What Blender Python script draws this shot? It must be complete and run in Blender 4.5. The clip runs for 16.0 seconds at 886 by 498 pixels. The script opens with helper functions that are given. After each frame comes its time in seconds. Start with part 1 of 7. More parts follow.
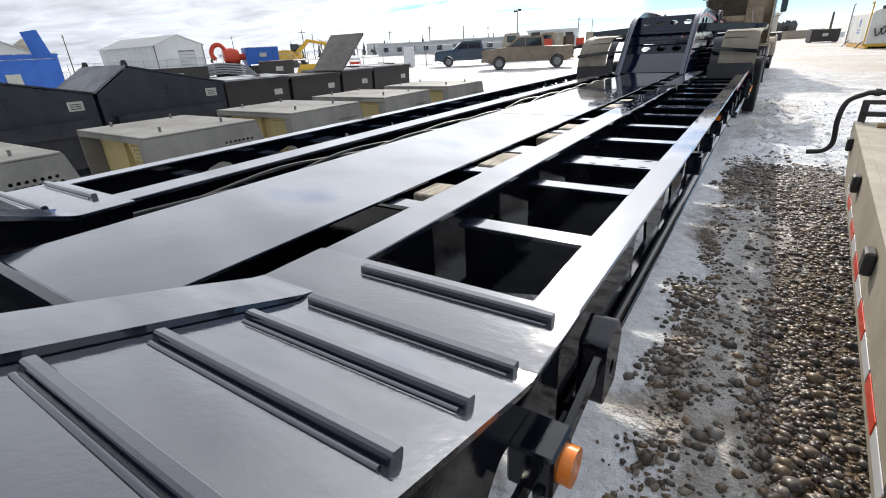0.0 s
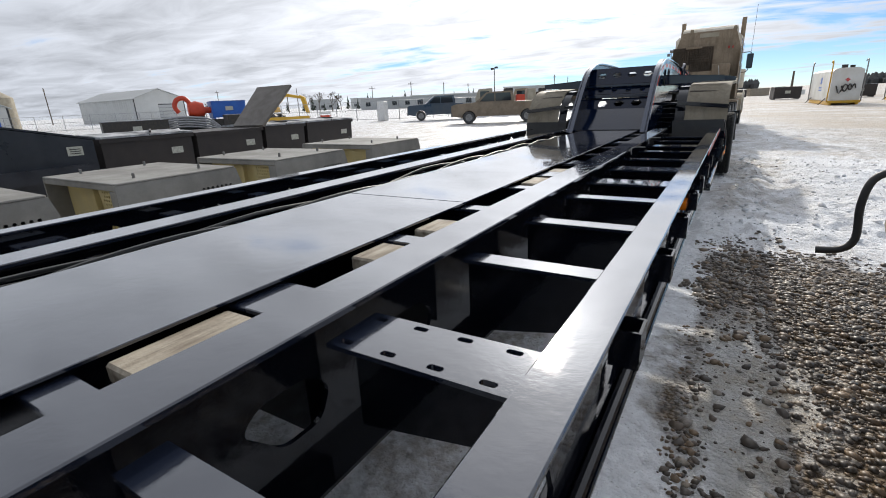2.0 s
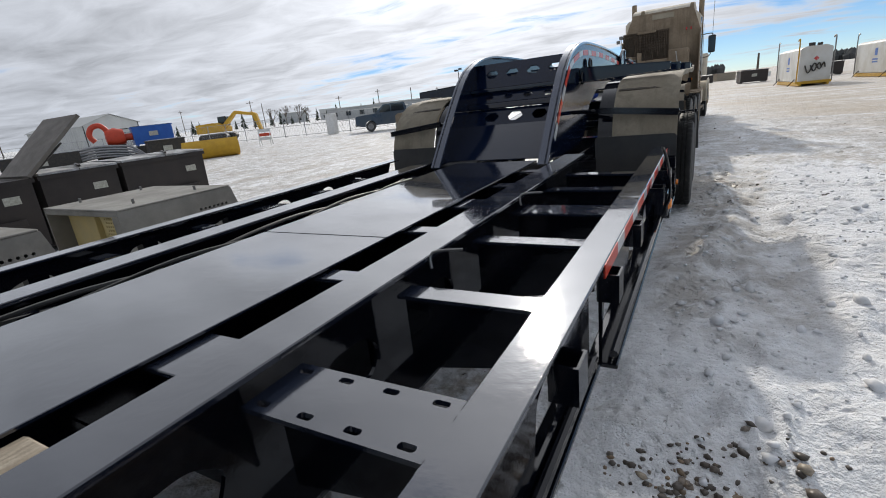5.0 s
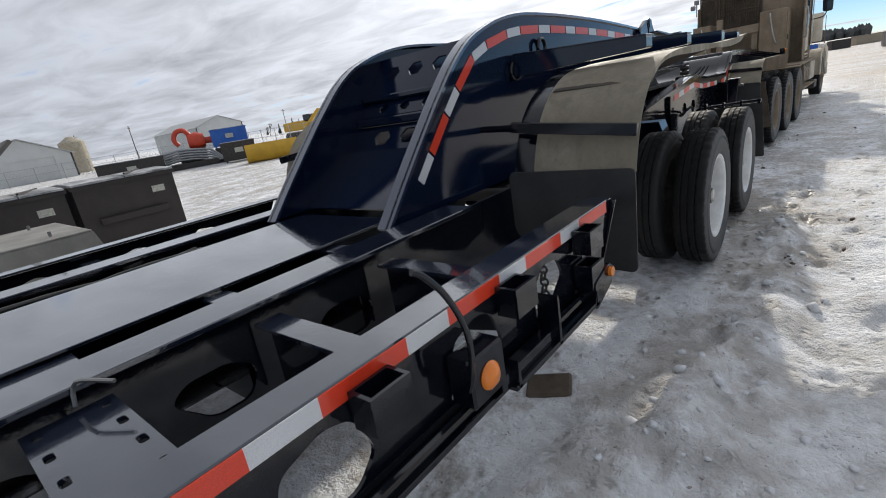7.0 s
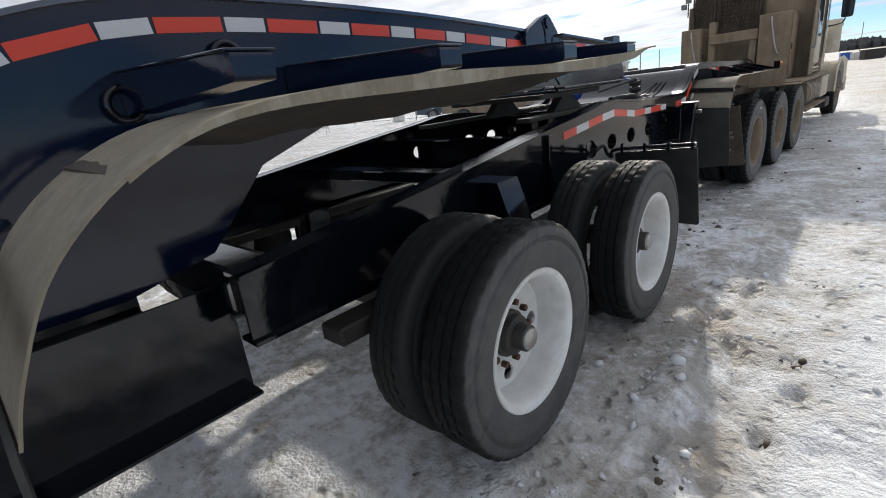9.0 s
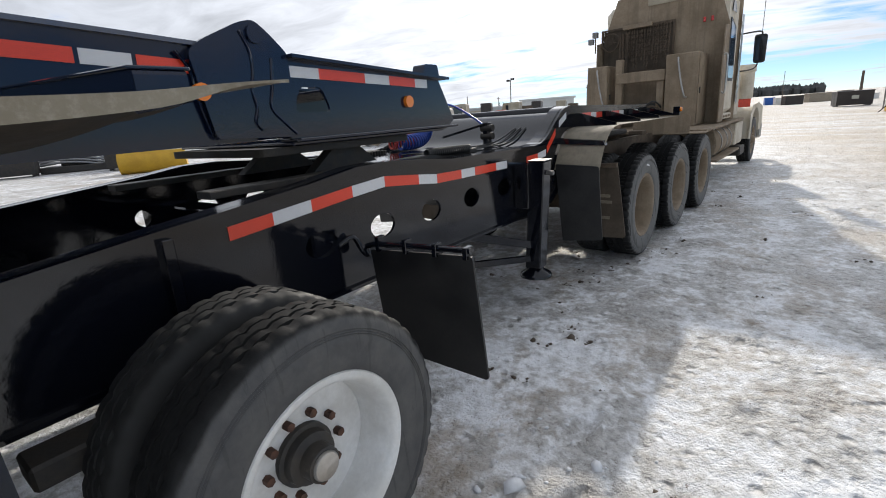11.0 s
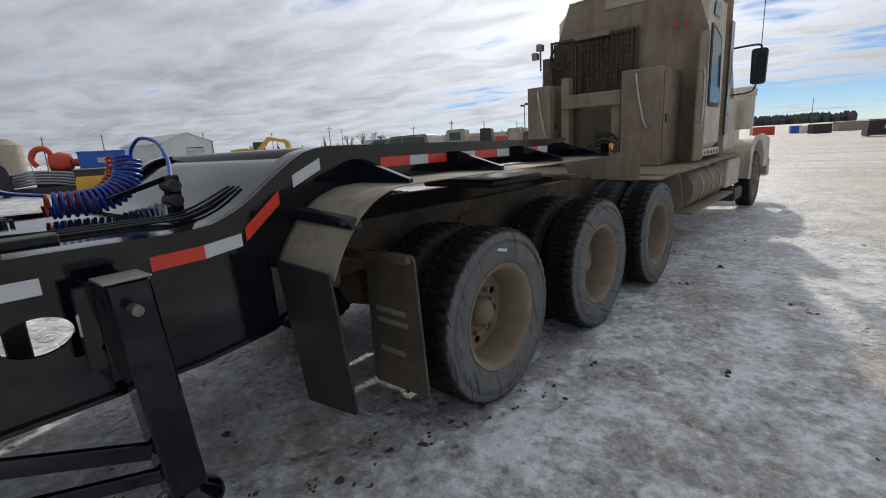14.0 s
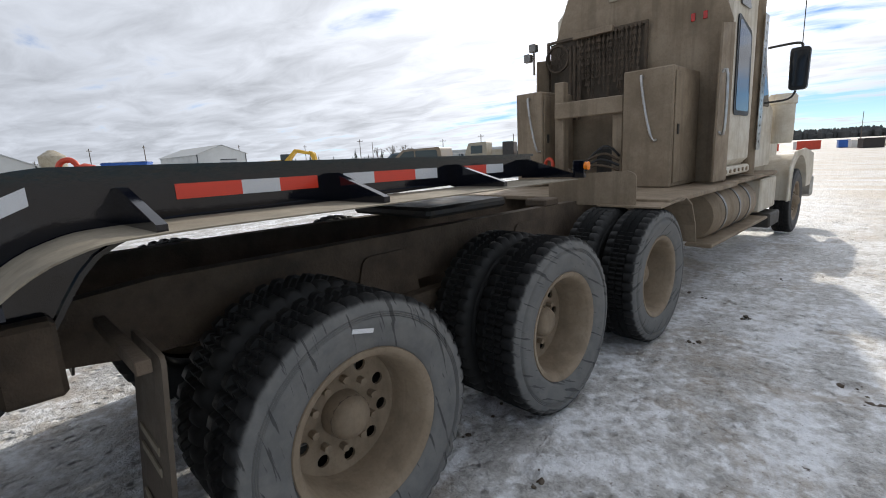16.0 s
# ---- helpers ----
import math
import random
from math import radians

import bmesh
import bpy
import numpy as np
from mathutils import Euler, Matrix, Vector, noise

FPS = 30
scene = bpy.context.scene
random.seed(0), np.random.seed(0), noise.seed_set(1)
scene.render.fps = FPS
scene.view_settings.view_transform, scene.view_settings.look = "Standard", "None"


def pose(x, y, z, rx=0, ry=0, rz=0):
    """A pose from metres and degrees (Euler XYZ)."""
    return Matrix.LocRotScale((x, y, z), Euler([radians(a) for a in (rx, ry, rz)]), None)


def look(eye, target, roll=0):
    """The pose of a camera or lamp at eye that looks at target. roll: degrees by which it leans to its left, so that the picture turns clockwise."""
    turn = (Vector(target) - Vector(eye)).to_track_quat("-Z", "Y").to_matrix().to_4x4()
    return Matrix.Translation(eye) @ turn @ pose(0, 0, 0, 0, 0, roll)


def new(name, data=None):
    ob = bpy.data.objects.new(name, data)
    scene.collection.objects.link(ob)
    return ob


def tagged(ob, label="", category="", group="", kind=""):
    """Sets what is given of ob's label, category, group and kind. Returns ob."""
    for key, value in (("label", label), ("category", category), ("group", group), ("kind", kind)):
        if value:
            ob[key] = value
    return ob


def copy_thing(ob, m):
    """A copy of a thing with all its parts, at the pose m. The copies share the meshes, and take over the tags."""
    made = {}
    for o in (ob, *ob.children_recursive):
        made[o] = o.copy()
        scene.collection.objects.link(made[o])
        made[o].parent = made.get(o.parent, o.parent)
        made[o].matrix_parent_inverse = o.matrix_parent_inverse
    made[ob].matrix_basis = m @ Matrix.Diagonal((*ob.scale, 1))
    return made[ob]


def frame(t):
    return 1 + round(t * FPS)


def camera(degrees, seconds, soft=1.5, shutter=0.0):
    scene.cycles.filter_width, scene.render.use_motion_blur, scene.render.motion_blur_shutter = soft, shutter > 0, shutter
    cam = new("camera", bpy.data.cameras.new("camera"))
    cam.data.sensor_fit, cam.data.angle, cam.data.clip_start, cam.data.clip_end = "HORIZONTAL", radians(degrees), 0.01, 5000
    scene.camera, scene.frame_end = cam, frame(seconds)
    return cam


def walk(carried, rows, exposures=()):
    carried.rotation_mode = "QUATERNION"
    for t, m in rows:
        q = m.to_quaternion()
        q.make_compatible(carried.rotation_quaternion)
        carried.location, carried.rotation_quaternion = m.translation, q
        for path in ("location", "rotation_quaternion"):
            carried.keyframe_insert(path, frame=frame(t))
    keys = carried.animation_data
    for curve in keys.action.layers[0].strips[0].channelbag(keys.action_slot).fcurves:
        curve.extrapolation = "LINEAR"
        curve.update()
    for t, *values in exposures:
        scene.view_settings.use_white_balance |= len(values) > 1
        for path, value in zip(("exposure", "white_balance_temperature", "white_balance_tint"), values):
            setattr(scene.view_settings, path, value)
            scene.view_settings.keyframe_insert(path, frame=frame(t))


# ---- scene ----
import functools

cam = camera(87.1, 16.0, 1.0)

PATH = [
    (0, (1.783, -10.102, 1.522), (0.752, -8.583, 0.729), -3.0),
    (0.5, (1.83, -9.625, 1.517), (0.821, -8.043, 0.824), -3.2),
    (1, (1.751, -9.174, 1.513), (0.878, -7.486, 0.89), -1.8),
    (1.5, (1.735, -8.647, 1.484), (0.891, -6.941, 0.87), -1.3),
    (2, (1.689, -8.151, 1.453), (0.681, -6.532, 0.85), -2.6),
    (2.5, (1.678, -7.68, 1.457), (0.67, -6.077, 0.812), -2.4),
    (3, (1.788, -7.045, 1.489), (0.783, -5.444, 0.836), -4.9),
    (3.5, (1.751, -6.489, 1.488), (0.754, -4.881, 0.838), -4.2),
    (4, (1.801, -5.896, 1.489), (0.811, -4.272, 0.871), -6.0),
    (4.5, (1.744, -5.276, 1.449), (0.766, -3.629, 0.875), -5.7),
    (4.7, (1.748, -5.044, 1.508), (0.795, -3.386, 0.922), -6.3),
    (6.8, (2.298, -2.39, 1.448), (1.086, -0.908, 0.871), -9.2),
    (7, (2.335, -2.189, 1.473), (1.063, -0.763, 0.882), -9.4),
    (7.5, (2.471, -1.54, 1.454), (1.201, -0.116, 0.857), -6.8),
    (8, (2.471, -0.911, 1.451), (1.196, 0.502, 0.835), -8.3),
    (8.2, (2.492, -0.679, 1.488), (1.213, 0.724, 0.858), -8.1),
    (10.3, (2.663, 1.608, 1.511), (1.334, 2.999, 0.965), -5.3),
    (10.5, (2.628, 1.815, 1.534), (1.344, 3.245, 0.981), -4.7),
    (11, (2.706, 2.378, 1.515), (1.531, 3.904, 0.975), -4.1),
    (11.5, (2.751, 2.896, 1.496), (1.583, 4.434, 0.973), -5.1),
    (12, (2.757, 3.394, 1.53), (1.679, 4.99, 0.992), -5.6),
    (12.5, (2.826, 3.895, 1.53), (1.755, 5.501, 1.009), -5.9),
    (13, (2.769, 4.353, 1.488), (1.702, 5.964, 0.973), -5.5),
    (13.5, (2.777, 4.773, 1.527), (1.702, 6.386, 1.034), -4.7),
    (14, (2.904, 5.182, 1.528), (1.653, 6.678, 1.084), -3.3),
    (14.5, (2.828, 5.517, 1.513), (1.524, 6.976, 1.097), -2.2),
    (15, (2.78, 5.831, 1.516), (1.468, 7.292, 1.136), -1.3),
    (15.5, (2.858, 6.224, 1.526), (1.533, 7.671, 1.138), -1.5),
    (16, (2.824, 6.411, 1.514), (1.473, 7.834, 1.128), -3.0),
]
walk(cam, [(t, look(e, g, r)) for t, e, g, r in PATH],
     [(0, .56), (.5, .22), (1, -.03), (1.5, .0), (2, .18), (2.5, .24), (3, .22), (3.5, .05), (4.5, -.10), (7, .05), (8, .05), (10.5, .28), (11, .24), (11.5, .16), (12.5, -.12), (14, -.25), (15, -.02), (16, .22)])


# ==== world and light ====
SUN_AZ, SUN_EL = radians(-18.0), radians(26.8)


def sky():
    world = bpy.data.worlds.new("world")
    scene.world = world
    world.use_nodes = True
    nt = world.node_tree
    nt.nodes.clear()
    N, L = nt.nodes.new, nt.links.new
    out, bg = N("ShaderNodeOutputWorld"), N("ShaderNodeBackground")
    tex = N("ShaderNodeTexSky")
    tex.sky_type, tex.sun_disc = "NISHITA", False
    tex.sun_elevation, tex.sun_rotation = SUN_EL, SUN_AZ
    tex.altitude, tex.air_density, tex.dust_density, tex.ozone_density = 1500, 0.8, 0.0, 5.0
    co, sep = N("ShaderNodeTexCoord"), N("ShaderNodeSeparateXYZ")
    L(co.outputs["Generated"], sep.inputs[0])

    def m(op, a, b=None, c=None, clamp=False):
        n = N("ShaderNodeMath")
        n.operation, n.use_clamp = op, clamp
        for i, v in enumerate((a, b, c)):
            if v is None:
                continue
            if isinstance(v, (int, float)):
                n.inputs[i].default_value = v
            else:
                L(v, n.inputs[i])
        return n.outputs[0]
    # cloud sheet: the ray meets a flat layer overhead
    h = m("ADD", m("MAXIMUM", sep.outputs[2], 0.0), 0.10)
    cx, cy = m("DIVIDE", sep.outputs[0], h), m("DIVIDE", sep.outputs[1], h)
    comb = N("ShaderNodeCombineXYZ")
    L(m("ADD", m("MULTIPLY", cx, 0.9), m("MULTIPLY", cy, 0.35)), comb.inputs[0])
    L(m("SUBTRACT", m("MULTIPLY", cy, 1.5), m("MULTIPLY", cx, 0.3)), comb.inputs[1])
    comb.inputs[2].default_value = 3.7

    def noise_tex(scale, detail, rough, dist):
        n = N("ShaderNodeTexNoise")
        L(comb.outputs[0], n.inputs["Vector"])
        n.inputs["Scale"].default_value, n.inputs["Detail"].default_value = scale, detail
        n.inputs["Roughness"].default_value, n.inputs["Distortion"].default_value = rough, dist
        return n.outputs[0]
    big, fine = noise_tex(0.55, 3, 0.5, 0.4), noise_tex(1.7, 7, 0.58, 0.5)
    dens = m("ADD", m("MULTIPLY", big, 0.6), m("MULTIPLY", fine, 0.55))
    # the sheet breaks up low over the horizon towards +x
    low = m("SUBTRACT", 1.0, m("MULTIPLY", sep.outputs[2], 3.6, clamp=True))
    dens = m("SUBTRACT", dens, m("MULTIPLY", m("MULTIPLY", low, m("ADD", m("MULTIPLY", sep.outputs[0], 0.8), 0.78, clamp=True)), 0.40))
    cover = N("ShaderNodeMapRange")
    cover.interpolation_type = "SMOOTHSTEP"
    L(dens, cover.inputs[0])
    cover.inputs[1].default_value, cover.inputs[2].default_value = COVER
    # glow of the veiled sun through the cloud
    sv = N("ShaderNodeVectorMath")
    sv.operation = "DOT_PRODUCT"
    L(co.outputs["Generated"], sv.inputs[0])
    sv.inputs[1].default_value = (math.sin(SUN_AZ) * math.cos(SUN_EL), math.cos(SUN_AZ) * math.cos(SUN_EL), math.sin(SUN_EL))
    d = m("MAXIMUM", sv.outputs["Value"], 0.0)
    glow = m("ADD", m("MULTIPLY", m("POWER", d, 4.0), GLOW[0]), m("MULTIPLY", m("POWER", d, 24.0), GLOW[1]))
    glow = m("ADD", glow, m("MULTIPLY", m("POWER", d, 160.0), GLOW[2]))
    shade = m("SUBTRACT", 1.72, m("MULTIPLY", m("ADD", m("MULTIPLY", fine, 1.05), m("MULTIPLY", big, 0.55)), 0.98))
    cl = N("ShaderNodeCombineColor")
    # grey-blue away from the sun, neutral in its glow
    for k, (a, b) in enumerate(((0.90, 0.985), (0.96, 0.985), (1.075, 1.01))):
        L(m("MULTIPLY", m("ADD", m("MULTIPLY", glow, b), CLOUD * a), shade), cl.inputs[k])
    sc = N("ShaderNodeVectorMath")
    sc.operation = "SCALE"
    L(tex.outputs[0], sc.inputs[0])
    sc.inputs["Scale"].default_value = SKY
    mix = N("ShaderNodeMix")
    mix.data_type = "RGBA"
    L(cover.outputs[0], mix.inputs["Factor"]), L(sc.outputs[0], mix.inputs["A"]), L(cl.outputs[0], mix.inputs["B"])
    L(mix.outputs["Result"], bg.inputs[0])
    bg.inputs[1].default_value = 1.0
    L(bg.outputs[0], out.inputs[0])


COVER, GLOW, CLOUD, SKY = (0.29, 0.47), (0.60, 0.8, 2.4), 0.56, 0.095
sky()
sun = new("sun", bpy.data.lights.new("sun", "SUN"))
sun.data.energy, sun.data.angle, sun.data.color = 2.6, radians(1.2), (1.0, 0.93, 0.82)
sun.matrix_world = look((0, 0, 0), (-math.sin(SUN_AZ) * math.cos(SUN_EL), -math.cos(SUN_AZ) * math.cos(SUN_EL), -math.sin(SUN_EL)))
sun.location = (-20, 60, 30)


# ==== materials ====
class Mat:
    """A small builder of node materials."""

    def __init__(self, name):
        self.m = bpy.data.materials.new(name)
        self.m.use_nodes = True
        self.t = self.m.node_tree
        self.b = self.t.nodes["Principled BSDF"]
        self.co = self.t.nodes.new("ShaderNodeTexCoord").outputs["Object"]

    def n(self, kind):
        return self.t.nodes.new(kind)

    def link(self, a, b):
        self.t.links.new(a, b)

    def set(self, **k):
        for key, v in k.items():
            s = self.b.inputs[key.replace("_", " ")]
            if hasattr(v, "is_linked"):
                self.link(v, s)
            else:
                s.default_value = v
        return self

    def pos(self):
        return self.n("ShaderNodeNewGeometry").outputs["Position"]

    def rand(self, island=False):
        return self.n("ShaderNodeNewGeometry").outputs["Random Per Island"] if island else self.n("ShaderNodeObjectInfo").outputs["Random"]

    def noise(self, scale, detail=4, rough=0.6, co=None, stretch=None, dist=0.0):
        x = self.n("ShaderNodeTexNoise")
        v = co or self.co
        if stretch:
            mp = self.n("ShaderNodeMapping")
            self.link(v, mp.inputs[0])
            mp.inputs["Scale"].default_value = stretch
            v = mp.outputs[0]
        self.link(v, x.inputs["Vector"])
        x.inputs["Scale"].default_value, x.inputs["Detail"].default_value, x.inputs["Roughness"].default_value = scale, detail, rough
        x.inputs["Distortion"].default_value = dist
        return x.outputs[0]

    def ramp(self, f, lo, hi, a=0.0, b=1.0):
        x = self.n("ShaderNodeMapRange")
        x.interpolation_type = "SMOOTHSTEP"
        self.link(f, x.inputs[0])
        for i, v in enumerate((lo, hi, a, b)):
            x.inputs[i + 1].default_value = v
        return x.outputs[0]

    def math(self, op, a, b=0.0, clamp=False):
        x = self.n("ShaderNodeMath")
        x.operation, x.use_clamp = op, clamp
        for i, v in enumerate((a, b)):
            if isinstance(v, (int, float)):
                x.inputs[i].default_value = v
            else:
                self.link(v, x.inputs[i])
        return x.outputs[0]

    def mix(self, f, a, b, mode="MIX"):
        x = self.n("ShaderNodeMix")
        x.data_type, x.blend_type = "RGBA", mode
        for s, v in (("Factor", f), ("A", a), ("B", b)):
            if isinstance(v, (int, float)):
                x.inputs[s].default_value = v
            elif isinstance(v, (tuple, list)):
                x.inputs[s].default_value = (*v, 1) if len(v) == 3 else v
            else:
                self.link(v, x.inputs[s])
        return x.outputs["Result"]

    def bump(self, f, strength=0.3, dist=0.01, under=None):
        x = self.n("ShaderNodeBump")
        self.link(f, x.inputs["Height"])
        x.inputs["Strength"].default_value, x.inputs["Distance"].default_value = strength, dist
        if under:
            self.link(under, x.inputs["Normal"])
        self.link(x.outputs[0], self.b.inputs["Normal"])
        return x.outputs[0]


def surface(name, a, b, scale, rough=(0.4, 0.6), metal=0.0, bump=0.15, dist=0.004, fine=60.0, coat=0.0, stretch=None):
    """A material that wanders between two colours at one scale, with fine grain at another."""
    s = Mat(name)
    f, g = s.noise(scale, 5, 0.65, stretch=stretch), s.noise(fine, 3, 0.6)
    col = s.mix(s.ramp(f, 0.3, 0.7), a, b)
    col = s.mix(s.ramp(g, 0.2, 0.8, 0.0, 0.25), col, tuple(c * 0.6 for c in a))
    s.set(Base_Color=col, Roughness=s.ramp(f, 0.25, 0.75, *rough), Metallic=metal, Coat_Weight=coat)
    s.bump(g, bump, dist)
    return s.m


def black_paint(name, base, dusty=0.0, ior=1.5, gloss=0.045, peel_depth=0.12, coat=0.0):
    """Thick fresh gloss paint on rolled steel: orange peel, pits and a few dull patches."""
    s = Mat(name)
    p = s.pos()
    peel, pits, wave = s.noise(30, 4, 0.65, co=p), s.noise(150, 2, 0.5, co=p), s.noise(5, 3, 0.5, co=p)
    dirt = s.ramp(s.noise(2.3, 6, 0.7, co=p), 0.55, 0.75, 0.0, 0.12 + dusty)
    col = s.mix(dirt, base, (0.05, 0.05, 0.055))
    s.set(Base_Color=col, Roughness=s.math("ADD", s.ramp(peel, 0.3, 0.8, gloss, gloss + 0.05), s.math("MULTIPLY", dirt, 0.3)), IOR=ior, Coat_Weight=coat, Coat_IOR=1.6, Coat_Roughness=0.03)
    h = s.math("ADD", s.math("MULTIPLY", peel, 0.8), s.math("ADD", s.math("MULTIPLY", pits, 0.12), s.math("MULTIPLY", wave, 1.6)))
    s.bump(h, peel_depth, 0.004)
    return s.m


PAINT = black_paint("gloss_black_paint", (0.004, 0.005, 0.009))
# same black paint for deck tops and ramp, base lightened for sky sheen
LITPAINT = black_paint("lit_black_paint", (0.012, 0.016, 0.028), 0.08, 1.7, 0.035, 0.24, 0.9)
LITRAMP = black_paint("lit_ramp_paint", (0.016, 0.019, 0.028), 0.1, 1.8, 0.05, 0.40, 1.0)
# the neck's navy again, its colour raised where the flange mirrors the sky
LITNAVY = black_paint("lit_navy_paint", (0.016, 0.028, 0.065), 0.05, 1.7, 0.06, 0.15, 1.0)
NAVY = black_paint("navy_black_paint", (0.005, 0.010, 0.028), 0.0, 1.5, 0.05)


def dusty_tyre(name, a, b, wet):
    """Black tread; a sidewall grey with dried road film, streaked where melt water ran down it."""
    s = Mat(name)
    sep = s.n("ShaderNodeSeparateXYZ")
    s.link(s.co, sep.inputs[0])
    r = s.math("SQRT", s.math("ADD", s.math("POWER", s.math("ABSOLUTE", sep.outputs[1]), 2.0), s.math("POWER", s.math("ABSOLUTE", sep.outputs[2]), 2.0)))
    n = s.noise(9, 5, 0.65)
    film = s.math("MULTIPLY", s.math("SUBTRACT", 1.0, s.ramp(s.math("ADD", r, s.math("MULTIPLY", s.math("SUBTRACT", n, 0.5), 0.03)), 0.488, 0.508)), s.ramp(sep.outputs[0], 0.10, 0.125))
    drip = s.ramp(s.noise(7.0, 4, 0.55, stretch=(1.0, 6.0, 0.55), dist=0.5), 0.575, 0.62)
    col = s.mix(s.ramp(n, 0.3, 0.7), a, b)
    col = s.mix(s.math("MULTIPLY", drip, wet), col, (0.03, 0.03, 0.03))
    s.set(Base_Color=s.mix(film, (0.009, 0.009, 0.009), col), Roughness=s.ramp(n, 0.3, 0.7, 0.55, 0.85), Specular_IOR_Level=0.3)
    s.bump(s.noise(60, 3, 0.6), 0.3, 0.003)
    return s.m


MUDRUB = dusty_tyre("dusty_tyre_rubber", (0.115, 0.115, 0.112), (0.17, 0.165, 0.155), 0.75)
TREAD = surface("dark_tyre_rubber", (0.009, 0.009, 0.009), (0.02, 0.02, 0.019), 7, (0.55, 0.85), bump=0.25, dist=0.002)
RUBBER = dusty_tyre("tyre_rubber", (0.060, 0.060, 0.062), (0.105, 0.103, 0.099), 0.3)
FLAP = surface("rubber_flap", (0.014, 0.014, 0.015), (0.035, 0.034, 0.033), 4, (0.4, 0.65), bump=0.2)
WHITE = surface("white_rim_paint", (0.78, 0.78, 0.77), (0.62, 0.61, 0.58), 6, (0.3, 0.5), bump=0.05)


def dust(name, a, b, c):
    """Dried road film over paint: blotches, fine grain and runs down upright faces."""
    s = Mat(name)
    p = s.pos()
    blot, grain = s.noise(2.6, 6, 0.7, co=p), s.noise(45, 4, 0.7, co=p)
    run = s.noise(9.0, 4, 0.6, co=p, stretch=(1.0, 1.0, 0.09), dist=0.3)
    col = s.mix(s.ramp(blot, 0.3, 0.7), a, b)
    col = s.mix(s.ramp(run, 0.48, 0.66, 0.0, 0.35), col, c)
    col = s.mix(s.ramp(grain, 0.45, 0.75, 0.0, 0.25), col, c)
    s.set(Base_Color=col, Roughness=s.ramp(blot, 0.3, 0.7, 0.62, 0.92))
    s.bump(s.math("ADD", grain, s.math("MULTIPLY", blot, 1.5)), 0.3, 0.004)
    return s.m


DUST = dust("road_dust", (0.31, 0.24, 0.165), (0.215, 0.163, 0.11), (0.115, 0.085, 0.056))
CRUST = dust("dark_road_crust", (0.115, 0.088, 0.062), (0.072, 0.055, 0.039), (0.032, 0.025, 0.019))
DUSTW = dust("dusty_cream_paint", (0.68, 0.635, 0.545), (0.52, 0.455, 0.355), (0.36, 0.29, 0.205))
MUD = surface("caked_mud", (0.13, 0.095, 0.065), (0.07, 0.052, 0.038), 5.0, (0.85, 0.98), bump=0.6, dist=0.012)
LIPMUD = dust("dried_edge_mud", (0.235, 0.205, 0.150), (0.185, 0.155, 0.108), (0.50, 0.47, 0.40))
LINER = dust("splashed_undercoat", (0.016, 0.014, 0.012), (0.055, 0.042, 0.030), (0.095, 0.073, 0.052))
RUSTNUT = surface("rusty_wheel_nut", (0.11, 0.045, 0.022), (0.035, 0.020, 0.016), 22, (0.6, 0.85), bump=0.3, dist=0.002)
SHEET = dust("dusty_fender_steel", (0.27, 0.235, 0.175), (0.20, 0.17, 0.125), (0.11, 0.092, 0.068))
STEEL = surface("bare_steel", (0.32, 0.31, 0.30), (0.20, 0.19, 0.18), 8, (0.35, 0.55), metal=0.9, bump=0.1)
CHROME = surface("dull_chrome", (0.55, 0.54, 0.52), (0.35, 0.33, 0.30), 6, (0.25, 0.45), metal=1.0, bump=0.05)
IRON = surface("dark_greasy_iron", (0.02, 0.02, 0.02), (0.06, 0.05, 0.04), 9, (0.45, 0.7), bump=0.3)
AMBER = Mat("amber_lens").set(Base_Color=(0.85, 0.22, 0.01, 1), Roughness=0.2, Coat_Weight=0.5).m
REDLENS = Mat("red_lens").set(Base_Color=(0.45, 0.02, 0.015, 1), Roughness=0.2, Coat_Weight=0.5).m
BROWN = surface("brown_dumpster_paint", (0.024, 0.019, 0.018), (0.045, 0.036, 0.032), 2.5, (0.45, 0.7), bump=0.2)
BLUE = surface("blue_dumpster_paint", (0.02, 0.10, 0.42), (0.03, 0.14, 0.5), 2.0, (0.35, 0.55), bump=0.1)
BOXGREY = surface("weathered_cream_steel", (0.27, 0.26, 0.235), (0.17, 0.163, 0.148), 1.6, (0.5, 0.75), bump=0.15)
BOXIN = surface("faded_yellow_lining", (0.62, 0.50, 0.22), (0.52, 0.44, 0.24), 2.0, (0.6, 0.8), bump=0.1)
BEIGE = surface("beige_trailer_paint", (0.42, 0.37, 0.28), (0.30, 0.26, 0.19), 2.5, (0.45, 0.7), bump=0.1)
WOOD = surface("weathered_timber", (0.42, 0.37, 0.29), (0.16, 0.125, 0.09), 3.0, (0.7, 0.9), bump=0.6, dist=0.006, fine=40.0, stretch=(9, 1.2, 9))
WALLW = surface("white_metal_cladding", (0.60, 0.60, 0.58), (0.52, 0.52, 0.50), 0.4, (0.5, 0.7), bump=0.05)
ROOF = surface("grey_metal_roof", (0.40, 0.41, 0.40), (0.50, 0.50, 0.49), 0.3, (0.4, 0.6), bump=0.05)
DARK = surface("dark_opening", (0.03, 0.03, 0.032), (0.05, 0.05, 0.05), 1.0, (0.5, 0.8))
YELLOW = surface("machine_yellow", (0.62, 0.36, 0.02), (0.50, 0.28, 0.02), 2.0, (0.4, 0.6), bump=0.1)
ORANGE = surface("orange_red_paint", (0.62, 0.06, 0.02), (0.50, 0.05, 0.02), 3.0, (0.35, 0.55), bump=0.05)
